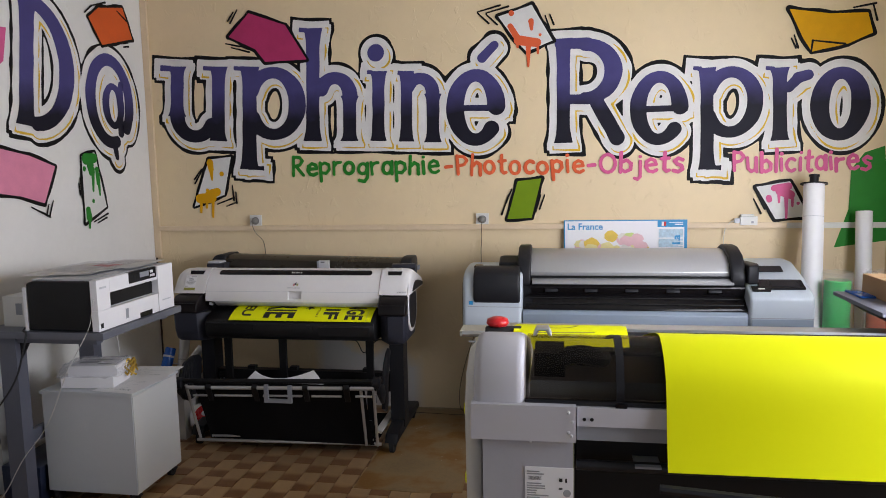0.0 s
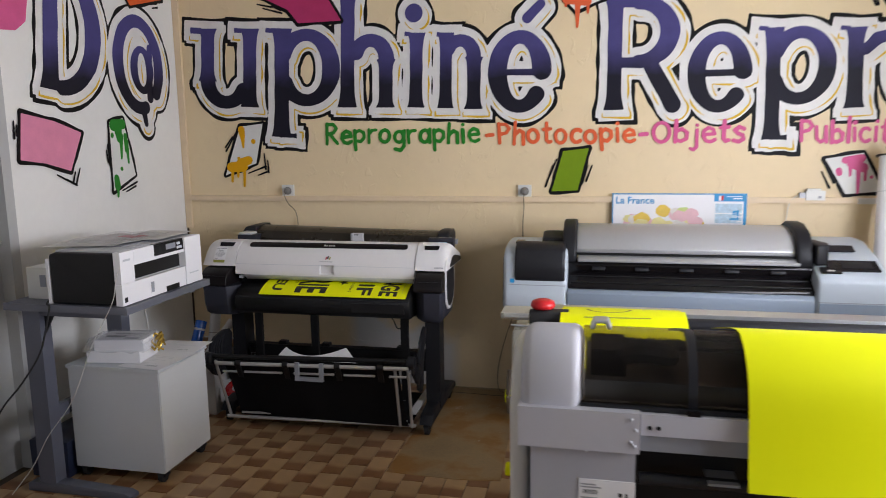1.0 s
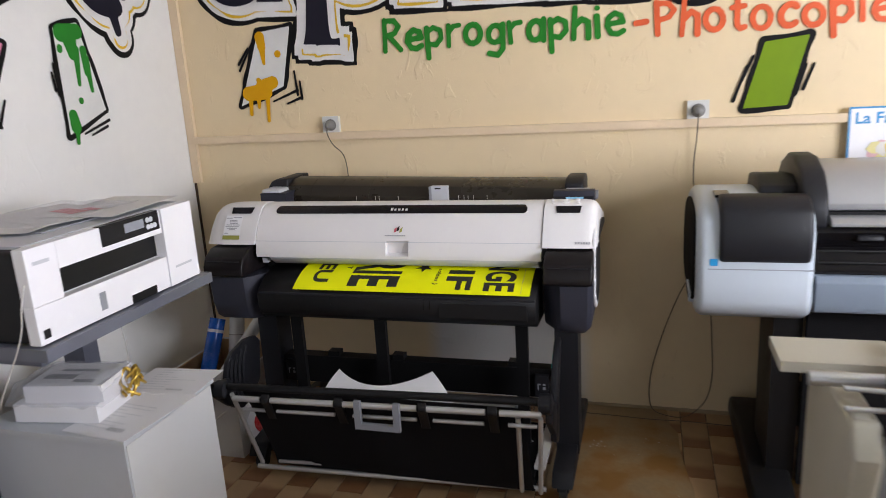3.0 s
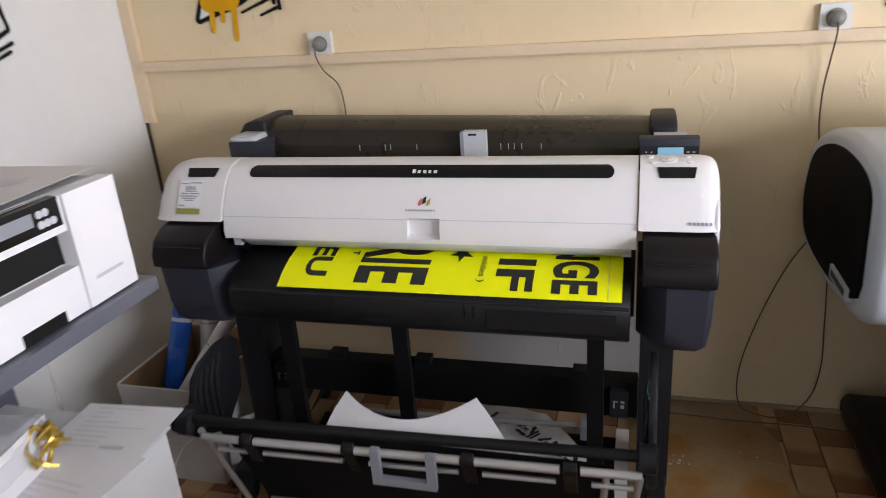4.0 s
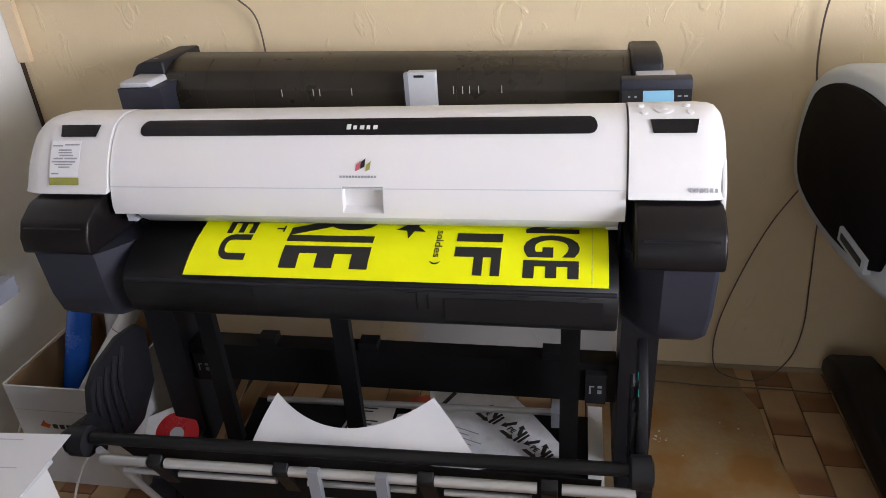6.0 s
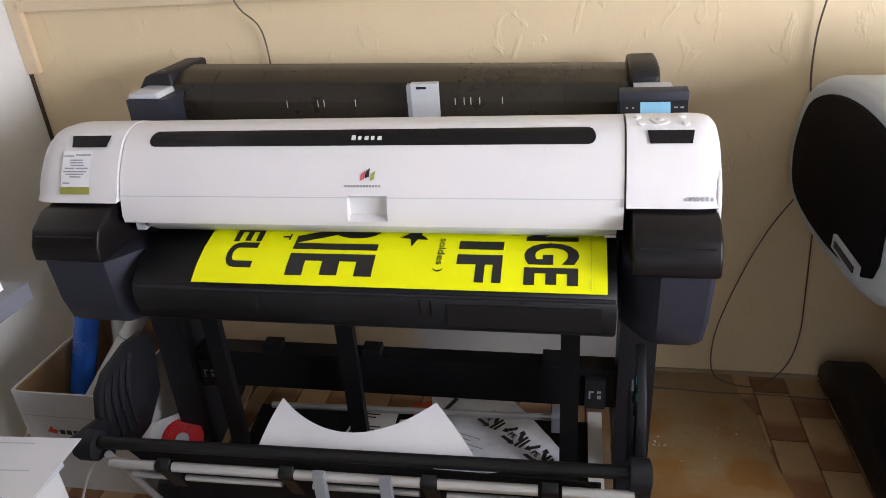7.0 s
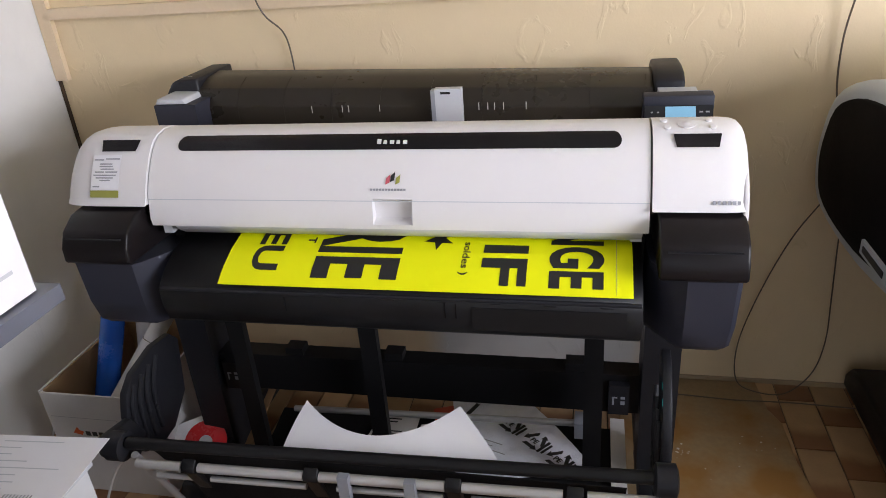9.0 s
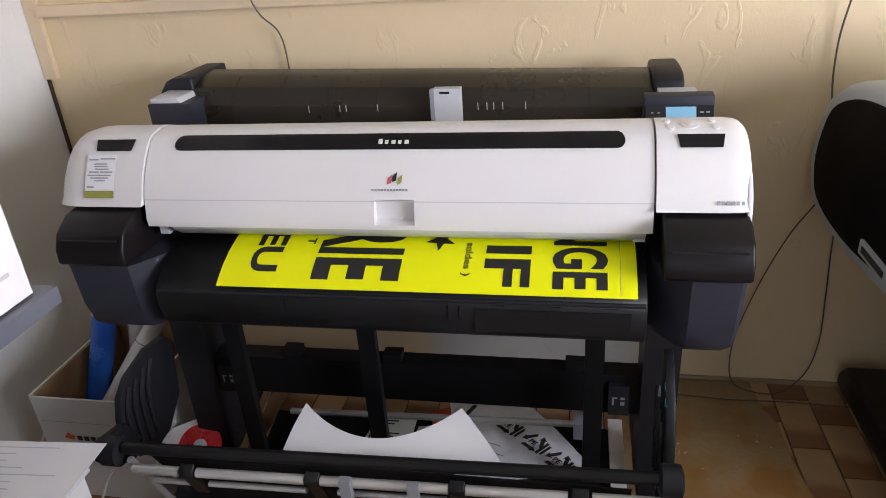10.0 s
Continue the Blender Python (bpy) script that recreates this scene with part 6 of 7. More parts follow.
part("table_top", box((1.745, 3.16, 0.944), (2.38, 3.60, 0.958), 0.003), TABLE_GREY, desk, "blue-grey table top")
part("apron", prism([(1.755, 0.943), (1.85, 0.885), (2.38, 0.88), (2.38, 0.943)], 3.18, 3.58, "y", 0.004), BLACK, desk, "black tapered underside")
for x, y in ((2.19, 3.21), (2.19, 3.55), (2.35, 3.21), (2.35, 3.55)):
    part("leg", box((x - 0.02, y - 0.02, 0.0), (x + 0.02, y + 0.02, 0.882), 0.003), BLACK, desk)
carton = thing("cardboard_box", 2.05, 3.40, 0.958, "closed brown cardboard box on the dark table", "box")
part("carton", box((1.842, 3.26, 0.959), (2.25, 3.575, 1.035), 0.003), CARDBOARD, carton)
part("tape", box((1.840, 3.39, 1.034), (2.252, 3.44, 1.0365), 0), material("brown_tape", (0.30, 0.19, 0.09), 0.3), carton, smooth=0)
pad = thing("blue_folder", 1.80, 3.5, 0.958, "dark blue folder lying on the table", "folder")
part("cover", box((1.785, 3.44, 0.959), (1.838, 3.59, 0.967), 0.003), BLUE_FILM, pad)

# ---- map on the wall behind the plotter ----
mp = thing("wall_map", 1.025, 4.72, 0.8, "printed map of France with blue border, propped on the batten", "map")
mm = basis((0.684, 4.714, 0.83), (1, 0, 0), (0, 0.02, 1))
part("board", box((0, 0, -0.006), (0.688, 0.342, 0.0), 0.001, 1, mm), PAPER, mp)
part("border", quads([(0.0, 0.336, 0.688, 0.342), (0.0, 0.0, 0.006, 0.336), (0.672, 0.0, 0.688, 0.336), (0.525, 0.30, 0.672, 0.336)], mm @ pose(0, 0, 0.0006)), BLUE_PRINT, mp, "blue printed border", smooth=0)
part("map_title", text_bm("La France", 0.052, mm @ pose(0.018, 0.287, 0.0008), offset=0.001), BLUE_PRINT, mp, "blue map title", smooth=0)
part("map_side_title", text_bm("La", 0.060, mm @ pose(0.648, 0.20, 0.0012, 0, 0, 90), offset=0.002), BLUE_PRINT, mp, smooth=0)
part("flag_red", quads([(0.560, 0.305, 0.572, 0.330)], mm @ pose(0, 0, 0.0010)), RED, mp, smooth=0)
part("flag_white", quads([(0.548, 0.305, 0.560, 0.330)], mm @ pose(0, 0, 0.0010)), PAPER, mp, smooth=0)
part("legend", quads([(0.532, 0.24 - 0.055 * k, 0.665, 0.288 - 0.055 * k) for k in range(4)], mm @ pose(0, 0, 0.0008)), material("pale_blue_legend", (0.42, 0.56, 0.66), 0.5, var=0.3, scale=60), mp, smooth=0)
part("side_bars", quads([(0.640, 0.215, 0.665, 0.222), (0.640, 0.19, 0.665, 0.197), (0.62, 0.312, 0.665, 0.318), (0.59, 0.324, 0.665, 0.328)], mm @ pose(0, 0, 0.0012)), PAPER, mp, smooth=0)
rg = random.Random(12)
TINTS = [material("map_" + n, c, 0.55, var=0.08, scale=30) for n, c in (("yellow", (0.72, 0.50, 0.08)), ("pale_yellow", (0.74, 0.66, 0.30)), ("pink", (0.72, 0.45, 0.48)), ("green", (0.55, 0.64, 0.22)), ("pale", (0.70, 0.66, 0.60)))]
for k in range(70):
    a, rr = rg.uniform(0, 2 * math.pi), math.sqrt(rg.random())
    cx, cy = 0.30 + 0.19 * rr * math.cos(a), 0.13 + 0.125 * rr * math.sin(a)
    if rg.random() < 0.15:
        cx, cy = rg.uniform(0.07, 0.16), rg.uniform(0.17, 0.21)
    s = rg.uniform(0.030, 0.052)
    part("region", flat([(cx + s * rg.uniform(0.7, 1.1) * math.cos(t), cy + 0.75 * s * rg.uniform(0.7, 1.1) * math.sin(t)) for t in [2 * math.pi * i / 9 for i in range(9)]], mm @ pose(0, 0, 0.001 + 0.00004 * k)), TINTS[rg.choice((0, 0, 1, 1, 2, 2, 3, 4))], mp, smooth=0)


# ---- table with the small printer ----
def office_table():
    tb = thing("side_table", -1.53, 3.45, 0, "blue-grey table with steel column legs against the wall", "table")
    part("table_top", box((-1.775, 3.155, 0.803), (-1.197, 3.765, 0.832), 0.004), TABLE_GREY, tb, "blue-grey laminate top")
    for y in (3.205, 3.70):
        part("leg_column", box((-1.705, y - 0.03, 0.045), (-1.625, y + 0.03, 0.803), 0.006), TABLE_LEG, tb, "blue-grey steel column")
        part("leg_foot", prism([(-1.77, 0.0), (-1.77, 0.035), (-1.64, 0.048), (-1.30, 0.03), (-1.27, 0.018), (-1.27, 0.0)], y - 0.028, y + 0.028, "y", 0.004), TABLE_LEG, tb, "blue-grey steel foot")
        part("gusset", prism([(-1.625, 0.803), (-1.625, 0.70), (-1.57, 0.79), (-1.53, 0.803)], y - 0.003, y + 0.003, "y", 0.0), BLACK, tb)
        part("top_arm", box((-1.625, y - 0.02, 0.778), (-1.25, y + 0.02, 0.803), 0.003), TABLE_LEG, tb)
    part("stretcher", box((-1.685, 3.235, 0.30), (-1.66, 3.67, 0.36), 0.004), TABLE_LEG, tb)
    return tb


office_table()


def small_printer():
    mf = thing("office_printer", -1.44, 3.45, 0.832, "black and white office printer on the side table", "printer")
    x0, x1, ya, yb, z0, z1 = -1.548, -1.218, 3.165, 3.735, 0.836, 1.048
    part("body", prism([(x0, z0), (x0, z1 - 0.012), (x0 + 0.03, z1 - 0.002), (x1 - 0.032, z1 - 0.004), (x1 - 0.03, z0)], ya + 0.004, yb - 0.004, "y", 0.008, 3), BLACK, mf, "black sides of the printer")
    top = part("top_cover", box((x0 + 0.015, ya + 0.03, z1 - 0.006), (x1 - 0.035, yb - 0.01, z1 + 0.003), 0.004), LIGHT_GREY, mf, "pale grey top cover")
    part("back_plate", box((x0 - 0.014, ya + 0.002, z0), (x0 - 0.001, yb - 0.01, z1 - 0.03), 0.003), PAPER, mf, "white back plate")
    part("top_panel", box((x0 + 0.06, ya + 0.15, z1 + 0.002), (x1 - 0.10, yb - 0.15, z1 + 0.006), 0.004), GREY_PLASTIC, top)
    # white front with its tray recess
    f0, f1 = x1 - 0.03, x1
    def face(name, y0, y1, za, zb, ma, dx=0.0, b=0.004, label=""):
        return part(name, box((f0, y0, za), (f1 + dx, y1, zb), b, 2), ma, mf, label)
    face("front_lower", ya, yb - 0.13, z0, z0 + 0.085, PAPER, 0, 0.005, "white front panel")
    face("front_left", ya, ya + 0.085, z0 + 0.086, z1 + 0.002, PAPER, 0, 0.005)
    face("front_top", ya + 0.086, yb - 0.132, z0 + 0.152, z1 + 0.002, PAPER, 0, 0.005)
    face("cartridge_door", yb - 0.128, yb, z0, z1 + 0.003, PAPER, 0.003, 0.010, "white cartridge door")
    part("tray_recess", box((f0 - 0.12, ya + 0.085, z0 + 0.083), (f0 - 0.115, yb - 0.13, z0 + 0.153), 0), GREY_PLASTIC, mf, smooth=0)
    part("recess_floor", box((f0 - 0.115, ya + 0.087, z0 + 0.083), (f0, yb - 0.132, z0 + 0.087), 0), LIGHT_GREY, mf, smooth=0)
    part("recess_grille", box((f0 - 0.06, yb - 0.27, z0 + 0.105), (f0 - 0.005, yb - 0.134, z0 + 0.150), 0.003), CHARCOAL, mf, "perforated dark grille")
    for j in range(4):
        for k in range(9):
            part("grille_hole", box((f0 - 0.0052, yb - 0.262 + 0.014 * k, z0 + 0.111 + 0.0095 * j), (f0 - 0.0044, yb - 0.255 + 0.014 * k, z0 + 0.1165 + 0.0095 * j), 0), LIGHT_GREY, mf, smooth=0)
    part("paper_slider", prism([(f0 - 0.10, z0 + 0.088), (f0 - 0.02, z0 + 0.088), (f0 - 0.03, z0 + 0.112), (f0 - 0.09, z0 + 0.116)], ya + 0.15, yb - 0.20, "y", 0.004), PAPER, mf, "white paper stop")
    part("paper_stop", box((f0 - 0.05, yb - 0.25, z0 + 0.11), (f0 - 0.015, yb - 0.215, z0 + 0.13), 0.004), PAPER, mf)
    part("operation_panel", box((f1 - 0.016, ya + 0.22, z0 + 0.166), (f1 + 0.003, yb - 0.14, z1 + 0.004), 0.005), GLOSS_BLACK, mf, "glossy black operation panel")
    part("panel_display", box((f1 + 0.0025, ya + 0.30, z0 + 0.182), (f1 + 0.0042, ya + 0.37, z0 + 0.205), 0), GREY_PLASTIC, mf, smooth=0)
    for k in range(5):
        part("panel_key", lathe([(0.007, 0), (0.007, 0.0015), (0.005, 0.002)], pose(f1 + 0.003, ya + 0.385 + 0.013 * (k // 2), z0 + 0.180 + 0.018 * (k % 2), 0, 90, 0), 12), LIGHT_GREY, mf)
    part("logo_bar", box((f1 + 0.0002, ya + 0.018, z0 + 0.176), (f1 + 0.0012, ya + 0.062, z0 + 0.184), 0), LIGHT_GREY, mf, smooth=0)
    part("feed_slot", box((f1 - 0.002, ya + 0.185, z0 + 0.018), (f1 + 0.001, ya + 0.205, z0 + 0.062), 0), GREY_PLASTIC, mf, smooth=0)
    part("tray_grip", box((f1 - 0.004, ya + 0.29, z0 + 0.0), (f1 + 0.0012, ya + 0.385, z0 + 0.022), 0.002), BLACK, mf)
    part("front_seal", box((f1, ya + 0.012, z0 + 0.012), (f1 + 0.001, ya + 0.030, z0 + 0.032), 0), CHARCOAL, mf, smooth=0)
    part("model_bar", box((f1 + 0.003, yb - 0.10, z0 + 0.045), (f1 + 0.004, yb - 0.03, z0 + 0.051), 0), LIGHT_GREY, mf, smooth=0)
    return mf


small_printer()
tops = thing("loose_prints", -1.45, 3.45, 1.058, "loose printed sheets and a red leaflet on the printer", "papers")
for k, (cx, cy, a, w, h) in enumerate(((-1.50, 3.36, 12, 0.15, 0.105), (-1.46, 3.50, -18, 0.15, 0.105), (-1.36, 3.60, 5, 0.105, 0.15))):
    part("sheet", box((-w, -h, 0), (w, h, 0.0006), 0, 1, pose(cx, cy, 1.0585 + 0.002 * k, 0, 0.4 * k, a)), PAPER_OLD, tops, smooth=0)
part("red_print", quads([(-0.06, -0.03, 0.05, 0.02), (0.0, 0.025, 0.06, 0.05)], pose(-1.42, 3.52, 1.0655, 0, 0, -18)), PINK_INK, tops, smooth=0)
clear = part("clear_cover", sheet([[(-1.60 + 0.028 * i, 3.30 + 0.03 * j, 1.068 + 0.006 * noise.noise((i * 0.5, j * 0.5, 2))) for i in range(11)] for j in range(13)], 0.0004), WRAP, tops, "crumpled clear film", smooth=60)
clear.visible_shadow = False
hub = thing("white_adapter_box", -1.72, 3.31, 0.832, "small white box with a socket behind the printer", "adapter")
part("case", box((-1.735, 3.25, 0.833), (-1.566, 3.36, 0.965), 0.008, 3), SOCKET_WHITE, hub)
part("socket_hole", box((-1.672, 3.2485, 0.885), (-1.642, 3.2505, 0.935), 0.0), GREY_PLASTIC, hub, smooth=0)


# ---- white cabinet on wheels, with paper on it ----
def cabinet():
    cb = thing("rolling_cabinet", -1.43, 3.53, 0, "pale grey office cabinet on small black castors", "cabinet")
    part("carcass", box((-1.645, 3.325, 0.055), (-1.205, 3.692, 0.508), 0.003), CABINET, cb)
    part("top_panel", box((-1.652, 3.318, 0.509), (-1.197, 3.70, 0.524), 0.002), CABINET, cb, "pale top panel")
    # Window-facing side: cabinet grey lightened, so the light on it is in the colour.
    part("lit_side_plate", box((-1.2046, 3.33, 0.06), (-1.201, 3.688, 0.505), 0.001), material("lit_cabinet_side", (0.66, 0.67, 0.67), 0.4, var=0.02, scale=4), cb)
    for x, y in ((-1.62, 3.36), (-1.24, 3.36), (-1.62, 3.66), (-1.24, 3.66)):
        caster(cb, x, y, 0.024)
    return cb


cabinet()
stack = thing("paper_stack", -1.44, 3.45, 0.524, "stack of white cards wrapped in clear plastic", "paper stack")
m = pose(-1.455, 3.455, 0.527, 0, 0, 8)
part("lower_block", box((-0.125, -0.085, 0.0), (0.115, 0.075, 0.050), 0.003, 2, m), PAPER, stack)
part("upper_block", box((-0.100, -0.075, 0.051), (0.118, 0.078, 0.098), 0.003, 2, m @ pose(0.004, 0.003, 0, 0, 0, 3)), PAPER, stack)
bm = bmesh.new()
grid_ = [[(-0.14 + 0.028 * i, -0.098 + 0.019 * j, 0.106 + 0.010 * noise.noise((i * 0.7, j * 0.7, 4)) - (0.055 if i in (0, 10) or j in (0, 10) else 0)) for i in range(11)] for j in range(11)]
film = part("clear_film", sheet([[m @ Vector(p) for p in row] for row in grid_], 0.0004), WRAP, stack, "crumpled clear film", smooth=70)
film.visible_shadow = False
part("top_print", quads([(-0.07, -0.03, 0.02, 0.0), (0.03, -0.05, 0.09, -0.03), (-0.05, 0.02, 0.06, 0.035)], m @ pose(0, 0, 0.0995)), GREY_INK, stack, smooth=0)
ribbon = thing("gold_ribbon", -1.345, 3.52, 0.527, "curled gold ribbon beside the card stack", "ribbon")
rg = random.Random(21)
for k in range(5):
    pts = []
    for i in range(9):
        a = i * 0.9 + k * 1.3
        pts.append((-1.352 + 0.03 * math.cos(a) * (0.4 + 0.08 * i) + 0.008 * k, 3.555 + 0.028 * math.sin(a) * (0.4 + 0.08 * i) - 0.012 * k, 0.535 + 0.085 * (1 - abs(i - 4) / 5) + 0.006 * rg.random()))
    part("ribbon_loop", cable(pts, 0.0045, 5, 6), GOLD, ribbon)
for name, cx, cy, a, w, h, label in (("printed_sheet", -1.285, 3.46, -6, 0.105, 0.135, "white printed sheet with a barcode on the cabinet"), ("printed_sheet", -1.300, 3.655, 4, 0.115, 0.085, "white printed sheet overhanging the cabinet edge")):
    ps = thing(name, cx, cy, 0.5245, label, "paper sheet", "sheets on the cabinet")
    m2 = pose(cx, cy, 0.5255 + (0.0012 if cy > 3.6 else 0), 0, 0, a)
    part("sheet", box((-w, -h, 0), (w, h, 0.0006), 0, 1, m2), PAPER, ps, smooth=0)
    rows_ = [(-w * 0.7, -h * 0.7 + 0.016 * k, -w * 0.7 + w * rg.uniform(0.3, 1.3), -h * 0.7 + 0.016 * k + 0.0024) for k in range(9)]
    part("print_lines", quads(rows_, m2 @ pose(0, 0, 0.001)), LIGHT_GREY, ps, smooth=0)
    part("barcode", quads([(w * 0.1 + 0.006 * k, -h * 0.75, w * 0.1 + 0.006 * k + 0.0025, -h * 0.62) for k in range(9)], m2 @ pose(0, 0, 0.0014)), GREY_INK, ps, smooth=0)

# navy bin behind the cabinet and cords
bin_ = thing("navy_box", -1.77, 3.45, 0, "dark navy plastic box on the floor under the table", "box")
part("box_body", prism([(-1.86, 0.0), (-1.67, 0.0), (-1.665, 0.17), (-1.865, 0.17)], 3.30, 3.62, "y", 0.006), material("navy_plastic", (0.012, 0.018, 0.045), 0.4), bin_)
for name, pts, r, ma, label in (
    ("hanging_cord", [(-1.232, 3.166, 0.975), (-1.236, 3.152, 0.93), (-1.255, 3.146, 0.85), (-1.37, 3.15, 0.665), (-1.485, 3.15, 0.432), (-1.62, 3.155, 0.27), (-1.72, 3.16, 0.12), (-1.80, 3.12, 0.006)], 0.0016, WIRE_PALE, "thin pale cord hanging from the printer"),
    ("black_cord", [(-1.565, 3.30, 0.90), (-1.570, 3.17, 0.842), (-1.545, 3.147, 0.825), (-1.56, 3.135, 0.74), (-1.60, 3.13, 0.63), (-1.69, 3.12, 0.505), (-1.785, 3.11, 0.40), (-1.86, 3.10, 0.277), (-1.905, 3.05, 0.12)], 0.004, RUBBER, "black power cord behind the table"),
    ("hanging_cord", [(-1.55, 3.74, 0.80), (-1.56, 3.77, 0.66), (-1.55, 3.77, 0.52), (-1.56, 3.78, 0.2), (-1.58, 3.8, 0.006)], 0.003, WIRE_PALE, "thin pale cord under the table")):
    tagged(part(name, cable(pts, r), ma), label, "cord")

# ---- open carton with rolls beside the wide printer ----
cart = thing("open_carton", -1.56, 4.28, 0, "open white carton with an orange logo patch, holding rolls", "carton")
part("front_board", box((-1.70, 4.10, 0.0), (-1.415, 4.105, 0.315), 0.001), WHITE_CARD, cart)
part("back_board", box((-1.70, 4.465, 0.0), (-1.415, 4.47, 0.33), 0.001), WHITE_CARD, cart)
part("side_board", box((-1.705, 4.10, 0.0), (-1.70, 4.47, 0.32), 0.001), WHITE_CARD, cart)
part("side_board", box((-1.415, 4.10, 0.0), (-1.41, 4.47, 0.32), 0.001), WHITE_CARD, cart)
part("bottom_board", box((-1.70, 4.105, 0.0), (-1.415, 4.465, 0.004), 0), CARDBOARD, cart, smooth=0)
part("inner_board", box((-1.698, 4.455, 0.01), (-1.418, 4.462, 0.325), 0), CARDBOARD, cart, smooth=0)
part("inner_board", box((-1.6985, 4.108, 0.01), (-1.694, 4.452, 0.318), 0), CARDBOARD, cart, smooth=0)
face = basis((-1.645, 4.0985, 0.188), (1, 0, 0), (0, 0, 1))
part("logo_patch", flat([(0, 0.006), (0.016, 0.026), (0.02, 0.016), (0.032, 0.012), (0.024, 0.0)], face), ORANGE_PAINT, cart, "orange logo patch", smooth=0)
part("logo_bars", quads([(0.036 + 0.019 * k, 0.0, 0.050 + 0.019 * k, 0.014) for k in range(5)], face), INK, cart, smooth=0)
part("label_outline", quads([(-0.05, 0.055, 0.14, 0.0565), (0.1385, 0.02, 0.14, 0.055), (-0.05, -0.06, 0.14, -0.0588)], face), GREY_INK, cart, smooth=0)
for name, p, q, r, ma, label, cat in (("blue_roll", (-1.665, 4.17, 0.03), (-1.632, 4.37, 0.45), 0.031, BLUE_FILM, "roll of glossy blue film standing in the carton", "film roll"),
                                      ("card_tube", (-1.575, 4.30, 0.03), (-1.565, 4.42, 0.50), 0.030, PAPER_OLD, "off-white card tube standing in the carton", "card tube"),
                                      ("card_tube", (-1.685, 4.145, 0.06), (-1.455, 4.41, 0.45), 0.024, PAPER_OLD, "off-white card tube leaning in the carton", "card tube")):
    t = thing(name, p[0], p[1], 0.004, label, cat, "rolls in the carton")
    part("roll", rod(p, q, r, n=24), ma, t)
    w = (Vector(q) - Vector(p)).normalized()
    c = Vector(p) + w * (0.41 if ma is BLUE_FILM else 0.36)
    part("band", rod(c, c + w * (0.012 if ma is BLUE_FILM else 0.002), r + 0.0008, n=24), LIGHT_GREY if ma is BLUE_FILM else WIRE_GREY, t)
tagged(part("carton_strap", cable([(-1.70, 4.45, 0.33), (-1.80, 4.30, 0.20), (-1.78, 4.10, 0.06), (-1.74, 4.03, 0.006), (-1.62, 4.02, 0.006)], 0.003), WIRE_PALE), "pale cord curling beside the carton", "cord")
tagged(part("hanging_cord", cable([(-1.40, 4.02, 0.235), (-1.44, 3.98, 0.20), (-1.47, 3.93, 0.10), (-1.50, 3.88, 0.006)], 0.003), WIRE_PALE), "pale cord from the basket to the floor", "cord")


# ---- sockets and cables on the wall ----
def socket(x, z):
    so = thing("wall_socket", x, Y1, z, "white square wall socket with a plug", "socket", "sockets on the wall")
    part("plate", box((x - 0.037, Y1 - 0.016, z - 0.035), (x + 0.037, Y1 - 0.0005, z + 0.035), 0.005, 3), SOCKET_WHITE, so)
    part("insert", lathe([(0.024, 0.0), (0.024, 0.002), (0.0215, 0.002)], pose(x, Y1 - 0.016, z, 90), 26), SOCKET_GREY, so)
    part("plug", lathe([(0.0195, 0.0), (0.0195, 0.014), (0.014, 0.028), (0.006, 0.033)], pose(x, Y1 - 0.017, z - 0.001, 90), 22), SOCKET_GREY, so, "grey round plug")
    return so


socket(-1.222, 1.182)
socket(0.206, 1.181)
ad = thing("double_adapter", 1.69, Y1, 1.165, "white double socket adapter with a plug", "adapter", "sockets on the wall")
part("block", box((1.655, Y1 - 0.035, 1.138), (1.745, Y1 - 0.0005, 1.186), 0.006, 3), SOCKET_WHITE, ad)
part("block_top", box((1.66, Y1 - 0.030, 1.187), (1.728, Y1 - 0.0005, 1.197), 0.003), SOCKET_WHITE, ad)
part("plug", box((1.625, Y1 - 0.03, 1.150), (1.654, Y1 - 0.008, 1.176), 0.005), LIGHT_GREY, ad)
part("mark", box((1.712, Y1 - 0.036, 1.148), (1.726, Y1 - 0.0348, 1.160), 0), GREY_INK, ad, smooth=0)
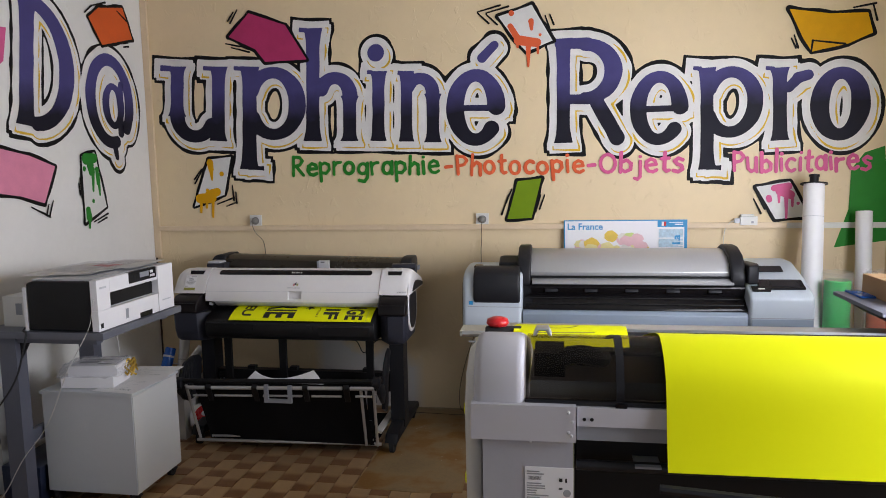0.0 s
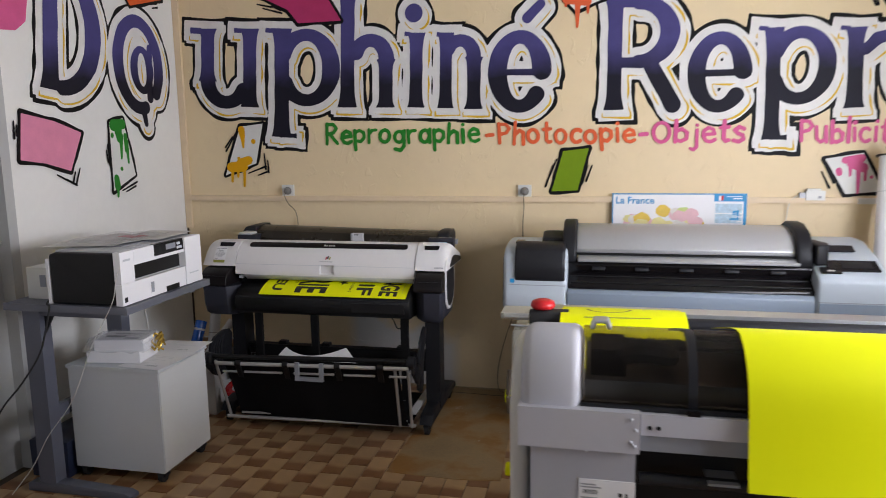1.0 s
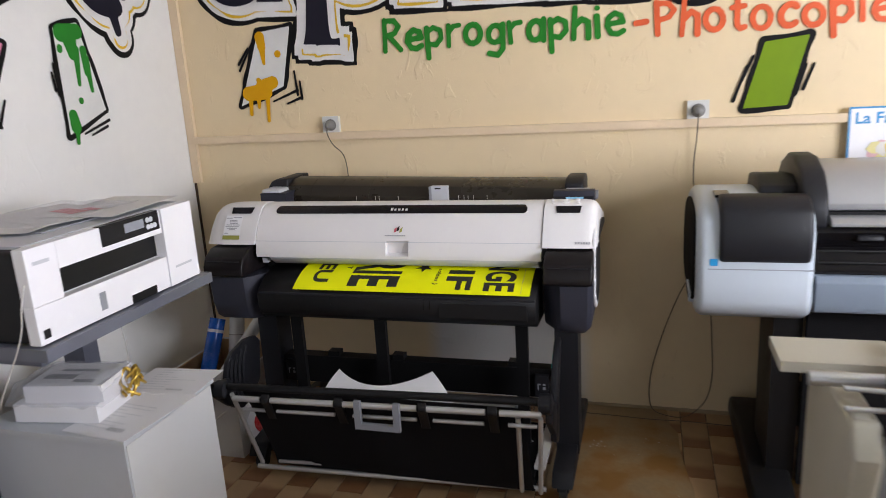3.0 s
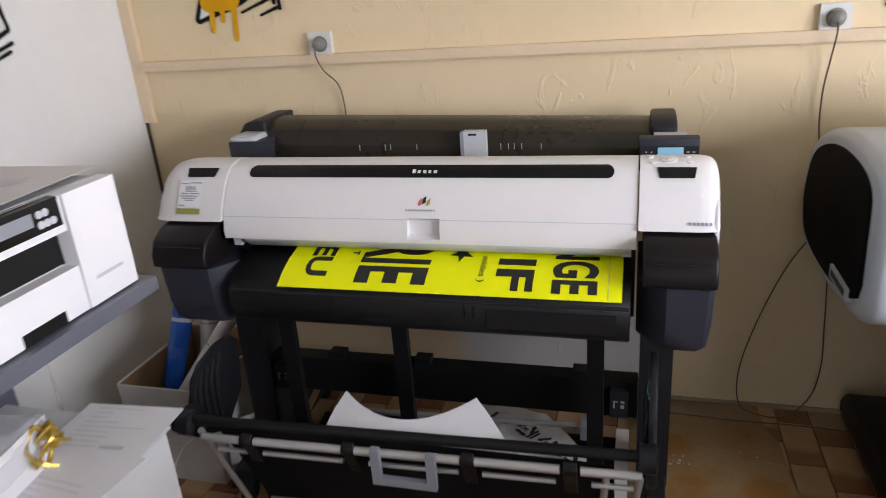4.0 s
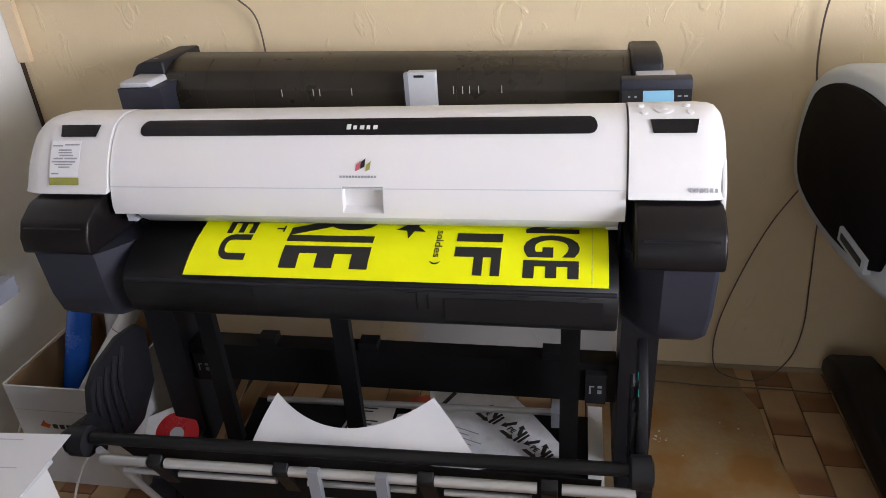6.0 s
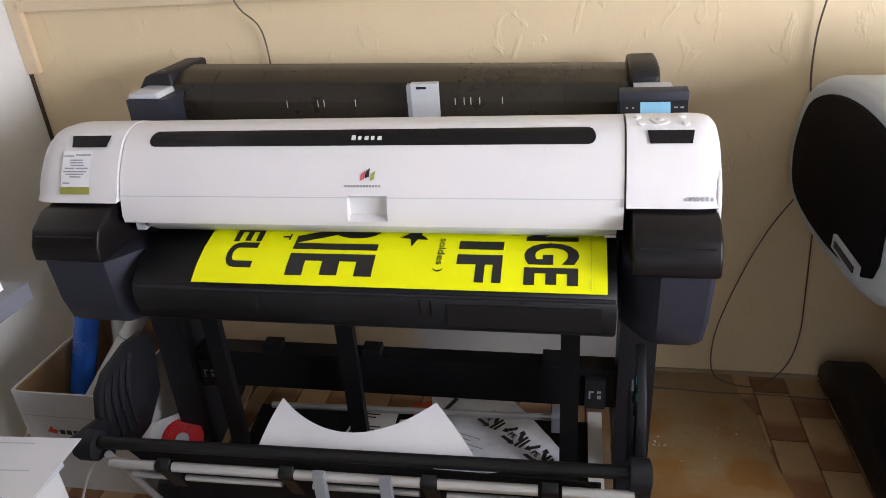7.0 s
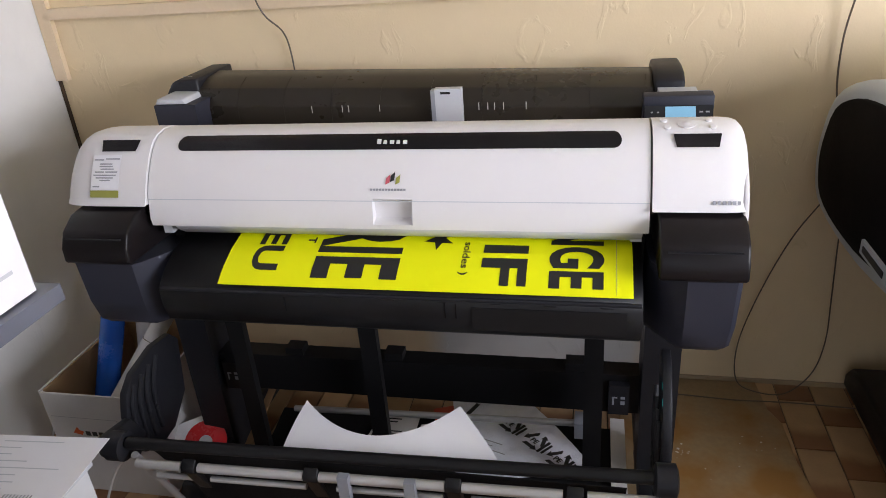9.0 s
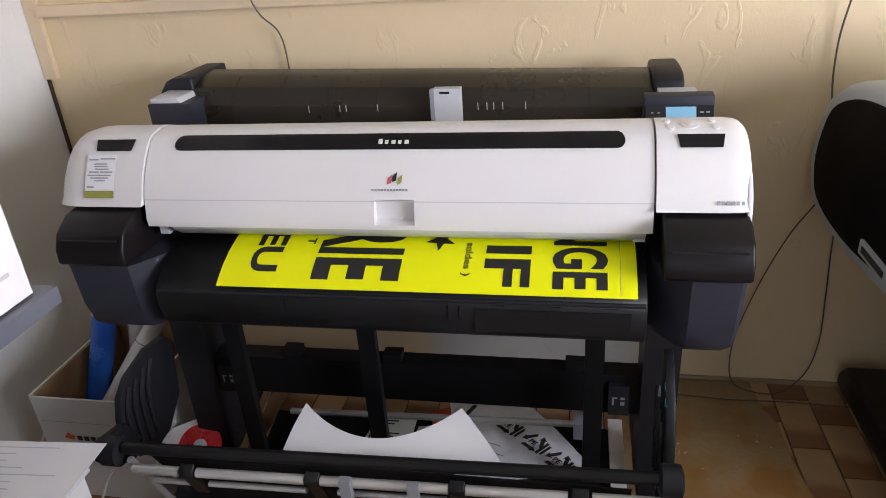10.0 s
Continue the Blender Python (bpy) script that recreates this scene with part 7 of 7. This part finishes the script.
for name, pts, r, ma, label in (
    ("socket_cord", [(-1.222, 4.703, 1.176), (-1.224, 4.695, 1.150), (-1.205, 4.70, 1.105), (-1.175, 4.725, 1.06), (-1.166, 4.735, 0.99), (-1.166, 4.735, 0.85)], 0.0023, WIRE_GREY, "grey cord from the socket down behind the printer"),
    ("socket_cord", [(0.206, 4.703, 1.175), (0.204, 4.695, 1.14), (0.203, 4.722, 1.08), (0.196, 4.735, 0.98), (0.205, 4.735, 0.85), (0.25, 4.736, 0.70), (0.26, 4.735, 0.5)], 0.0023, WIRE_GREY, "grey cord from the socket down behind the plotter"),
    ("socket_cord", [(1.626, 4.73, 1.163), (1.60, 4.725, 1.15), (1.575, 4.73, 1.10), (1.57, 4.735, 0.95), (1.57, 4.735, 0.7)], 0.0023, WIRE_PALE, "pale cord from the adapter down behind the plotter"),
    ("floor_cord", [(0.215, 4.70, 0.62), (0.15, 4.722, 0.48), (0.09, 4.728, 0.30), (0.055, 4.728, 0.14), (0.06, 4.712, 0.03), (0.11, 4.690, 0.007), (0.19, 4.69, 0.007), (0.26, 4.72, 0.06), (0.285, 4.735, 0.16), (0.28, 4.738, 0.3), (0.27, 4.736, 0.45), (0.25, 4.70, 0.62)], 0.0019, WIRE_GREY, "grey cord looping to the floor behind the plotter"),
    ("floor_cord", [(-0.27, 4.66, 0.007), (-0.1, 4.655, 0.007), (0.05, 4.645, 0.007), (0.2, 4.648, 0.007), (0.36, 4.64, 0.007)], 0.002, WIRE_GREY, "thin cord lying along the wall"),
    ("printer_cord", [(-0.75, 4.70, 0.52), (-0.60, 4.72, 0.44), (-0.55, 4.72, 0.36), (-0.51, 4.72, 0.38), (-0.45, 4.72, 0.44), (-0.35, 4.72, 0.43), (-0.28, 4.70, 0.50)], 0.0034, RUBBER, "black cord sagging behind the printer")):
    tagged(part(name, cable(pts, r), ma), label, "cord")


# ---- floor tiles: long flamed tiles, brown at one end, laid with broken joints ----
TW, TL, GAP = 0.0955, 0.200, 0.0017
FLAMED = material("flamed_tile", (0.40, 0.255, 0.13), 0.40, var=0.14, scale=14, piece=0.16, bump=0.06, bump_scale=60)


def flame(ma):
    """The kiln-flamed brown end of each tile, soft towards the tan end."""
    n, l = ma.node_tree.nodes, ma.node_tree.links
    bs = n["Principled BSDF"]
    base = bs.inputs["Base Color"].links[0].from_socket
    at, sep = n.new("ShaderNodeUVMap"), n.new("ShaderNodeSeparateXYZ")
    l.new(at.outputs[0], sep.inputs[0])
    wob = n.new("ShaderNodeTexNoise")
    wob.inputs["Scale"].default_value, wob.inputs["Detail"].default_value = 16, 4
    geo = n.new("ShaderNodeNewGeometry")
    l.new(geo.outputs["Position"], wob.inputs["Vector"])
    add = n.new("ShaderNodeMath")
    add.operation = "MULTIPLY_ADD"
    l.new(wob.outputs[0], add.inputs[0])
    add.inputs[1].default_value = 0.22
    l.new(sep.outputs["Y"], add.inputs[2])
    st = n.new("ShaderNodeMapRange")
    st.interpolation_type = "SMOOTHSTEP"
    st.inputs[1].default_value, st.inputs[2].default_value = 0.36, 0.58
    st.inputs[3].default_value, st.inputs[4].default_value = 1.0, 0.0
    l.new(add.outputs[0], st.inputs[0])
    mix = n.new("ShaderNodeMix")
    mix.data_type = "RGBA"
    l.new(st.outputs[0], mix.inputs[0])
    l.new(base, mix.inputs[6])
    mix.inputs[7].default_value = (0.22, 0.10, 0.042, 1)
    l.new(mix.outputs[2], bs.inputs["Base Color"])


flame(FLAMED)


def tile_verts(x, y, z):
    a, b = TW / 2 - GAP, TL / 2 - GAP
    c, d = a - 0.0012, b - 0.0012
    return ([(x + sx * a, y + sy * b, z - 0.007) for sx, sy in ((-1, -1), (1, -1), (1, 1), (-1, 1))] + [(x + sx * a, y + sy * b, z - 0.0010) for sx, sy in ((-1, -1), (1, -1), (1, 1), (-1, 1))]
            + [(x + sx * c, y + sy * d, z) for sx, sy in ((-1, -1), (1, -1), (1, 1), (-1, 1))])


def tile_faces(n):
    out = [(n + 8, n + 9, n + 10, n + 11)]
    for k in range(4):
        j = (k + 1) % 4
        out += [(n + k, n + j, n + 4 + j, n + 4 + k), (n + 4 + k, n + 4 + j, n + 8 + j, n + 8 + k)]
    return out


def tile_mesh(name, places):
    verts, faces, along = [], [], []
    for x, y, z in places:
        n = len(verts)
        vs = tile_verts(x, y, z)
        faces += tile_faces(n)
        verts += vs
        along += [((v[0] - x) / TW + 0.5, (v[1] - y) / TL + 0.5) for v in vs]
    me = bpy.data.meshes.new(name)
    me.from_pydata(verts, [], faces)
    uv = me.uv_layers.new(name="along")
    for loop in me.loops:
        uv.data[loop.index].uv = along[loop.vertex_index]
    me.materials.append(FLAMED)
    return me


one_tile = tile_mesh("tile", [(0, 0, 0)])
rg = random.Random(8)
rest = []
made = 0
for i in range(-17, 29):
    x = -0.307 + TW * (i + 0.5)
    if not X0 + 0.02 < x < X1 - 0.04:
        continue
    odd = (i % 2) ^ (1 if x > 0 else 0)
    for j in range(-32, 6):
        y = 3.871 + TL * (j + 0.5) + (TL / 2 if odd else 0.0)
        if not Y0 + 0.1 < y < Y1 + 0.05 or (-0.24 < x < 0.09 and y - TL / 2 > 3.64):
            continue
        z = -0.0012 + rg.uniform(-0.0005, 0.0005)
        if -1.75 < x < 0.45 and y > 3.10 and made < 300 and not (x > 0.2 and y < 3.9):
            ob = new("tile", one_tile)
            ob.parent = floor
            ob.location = (x, y, z)
            made += 1
        else:
            rest.append((x, y, z))
tagged(new("tiles", tile_mesh("tiles", rest)), kind="stuff").parent = floor
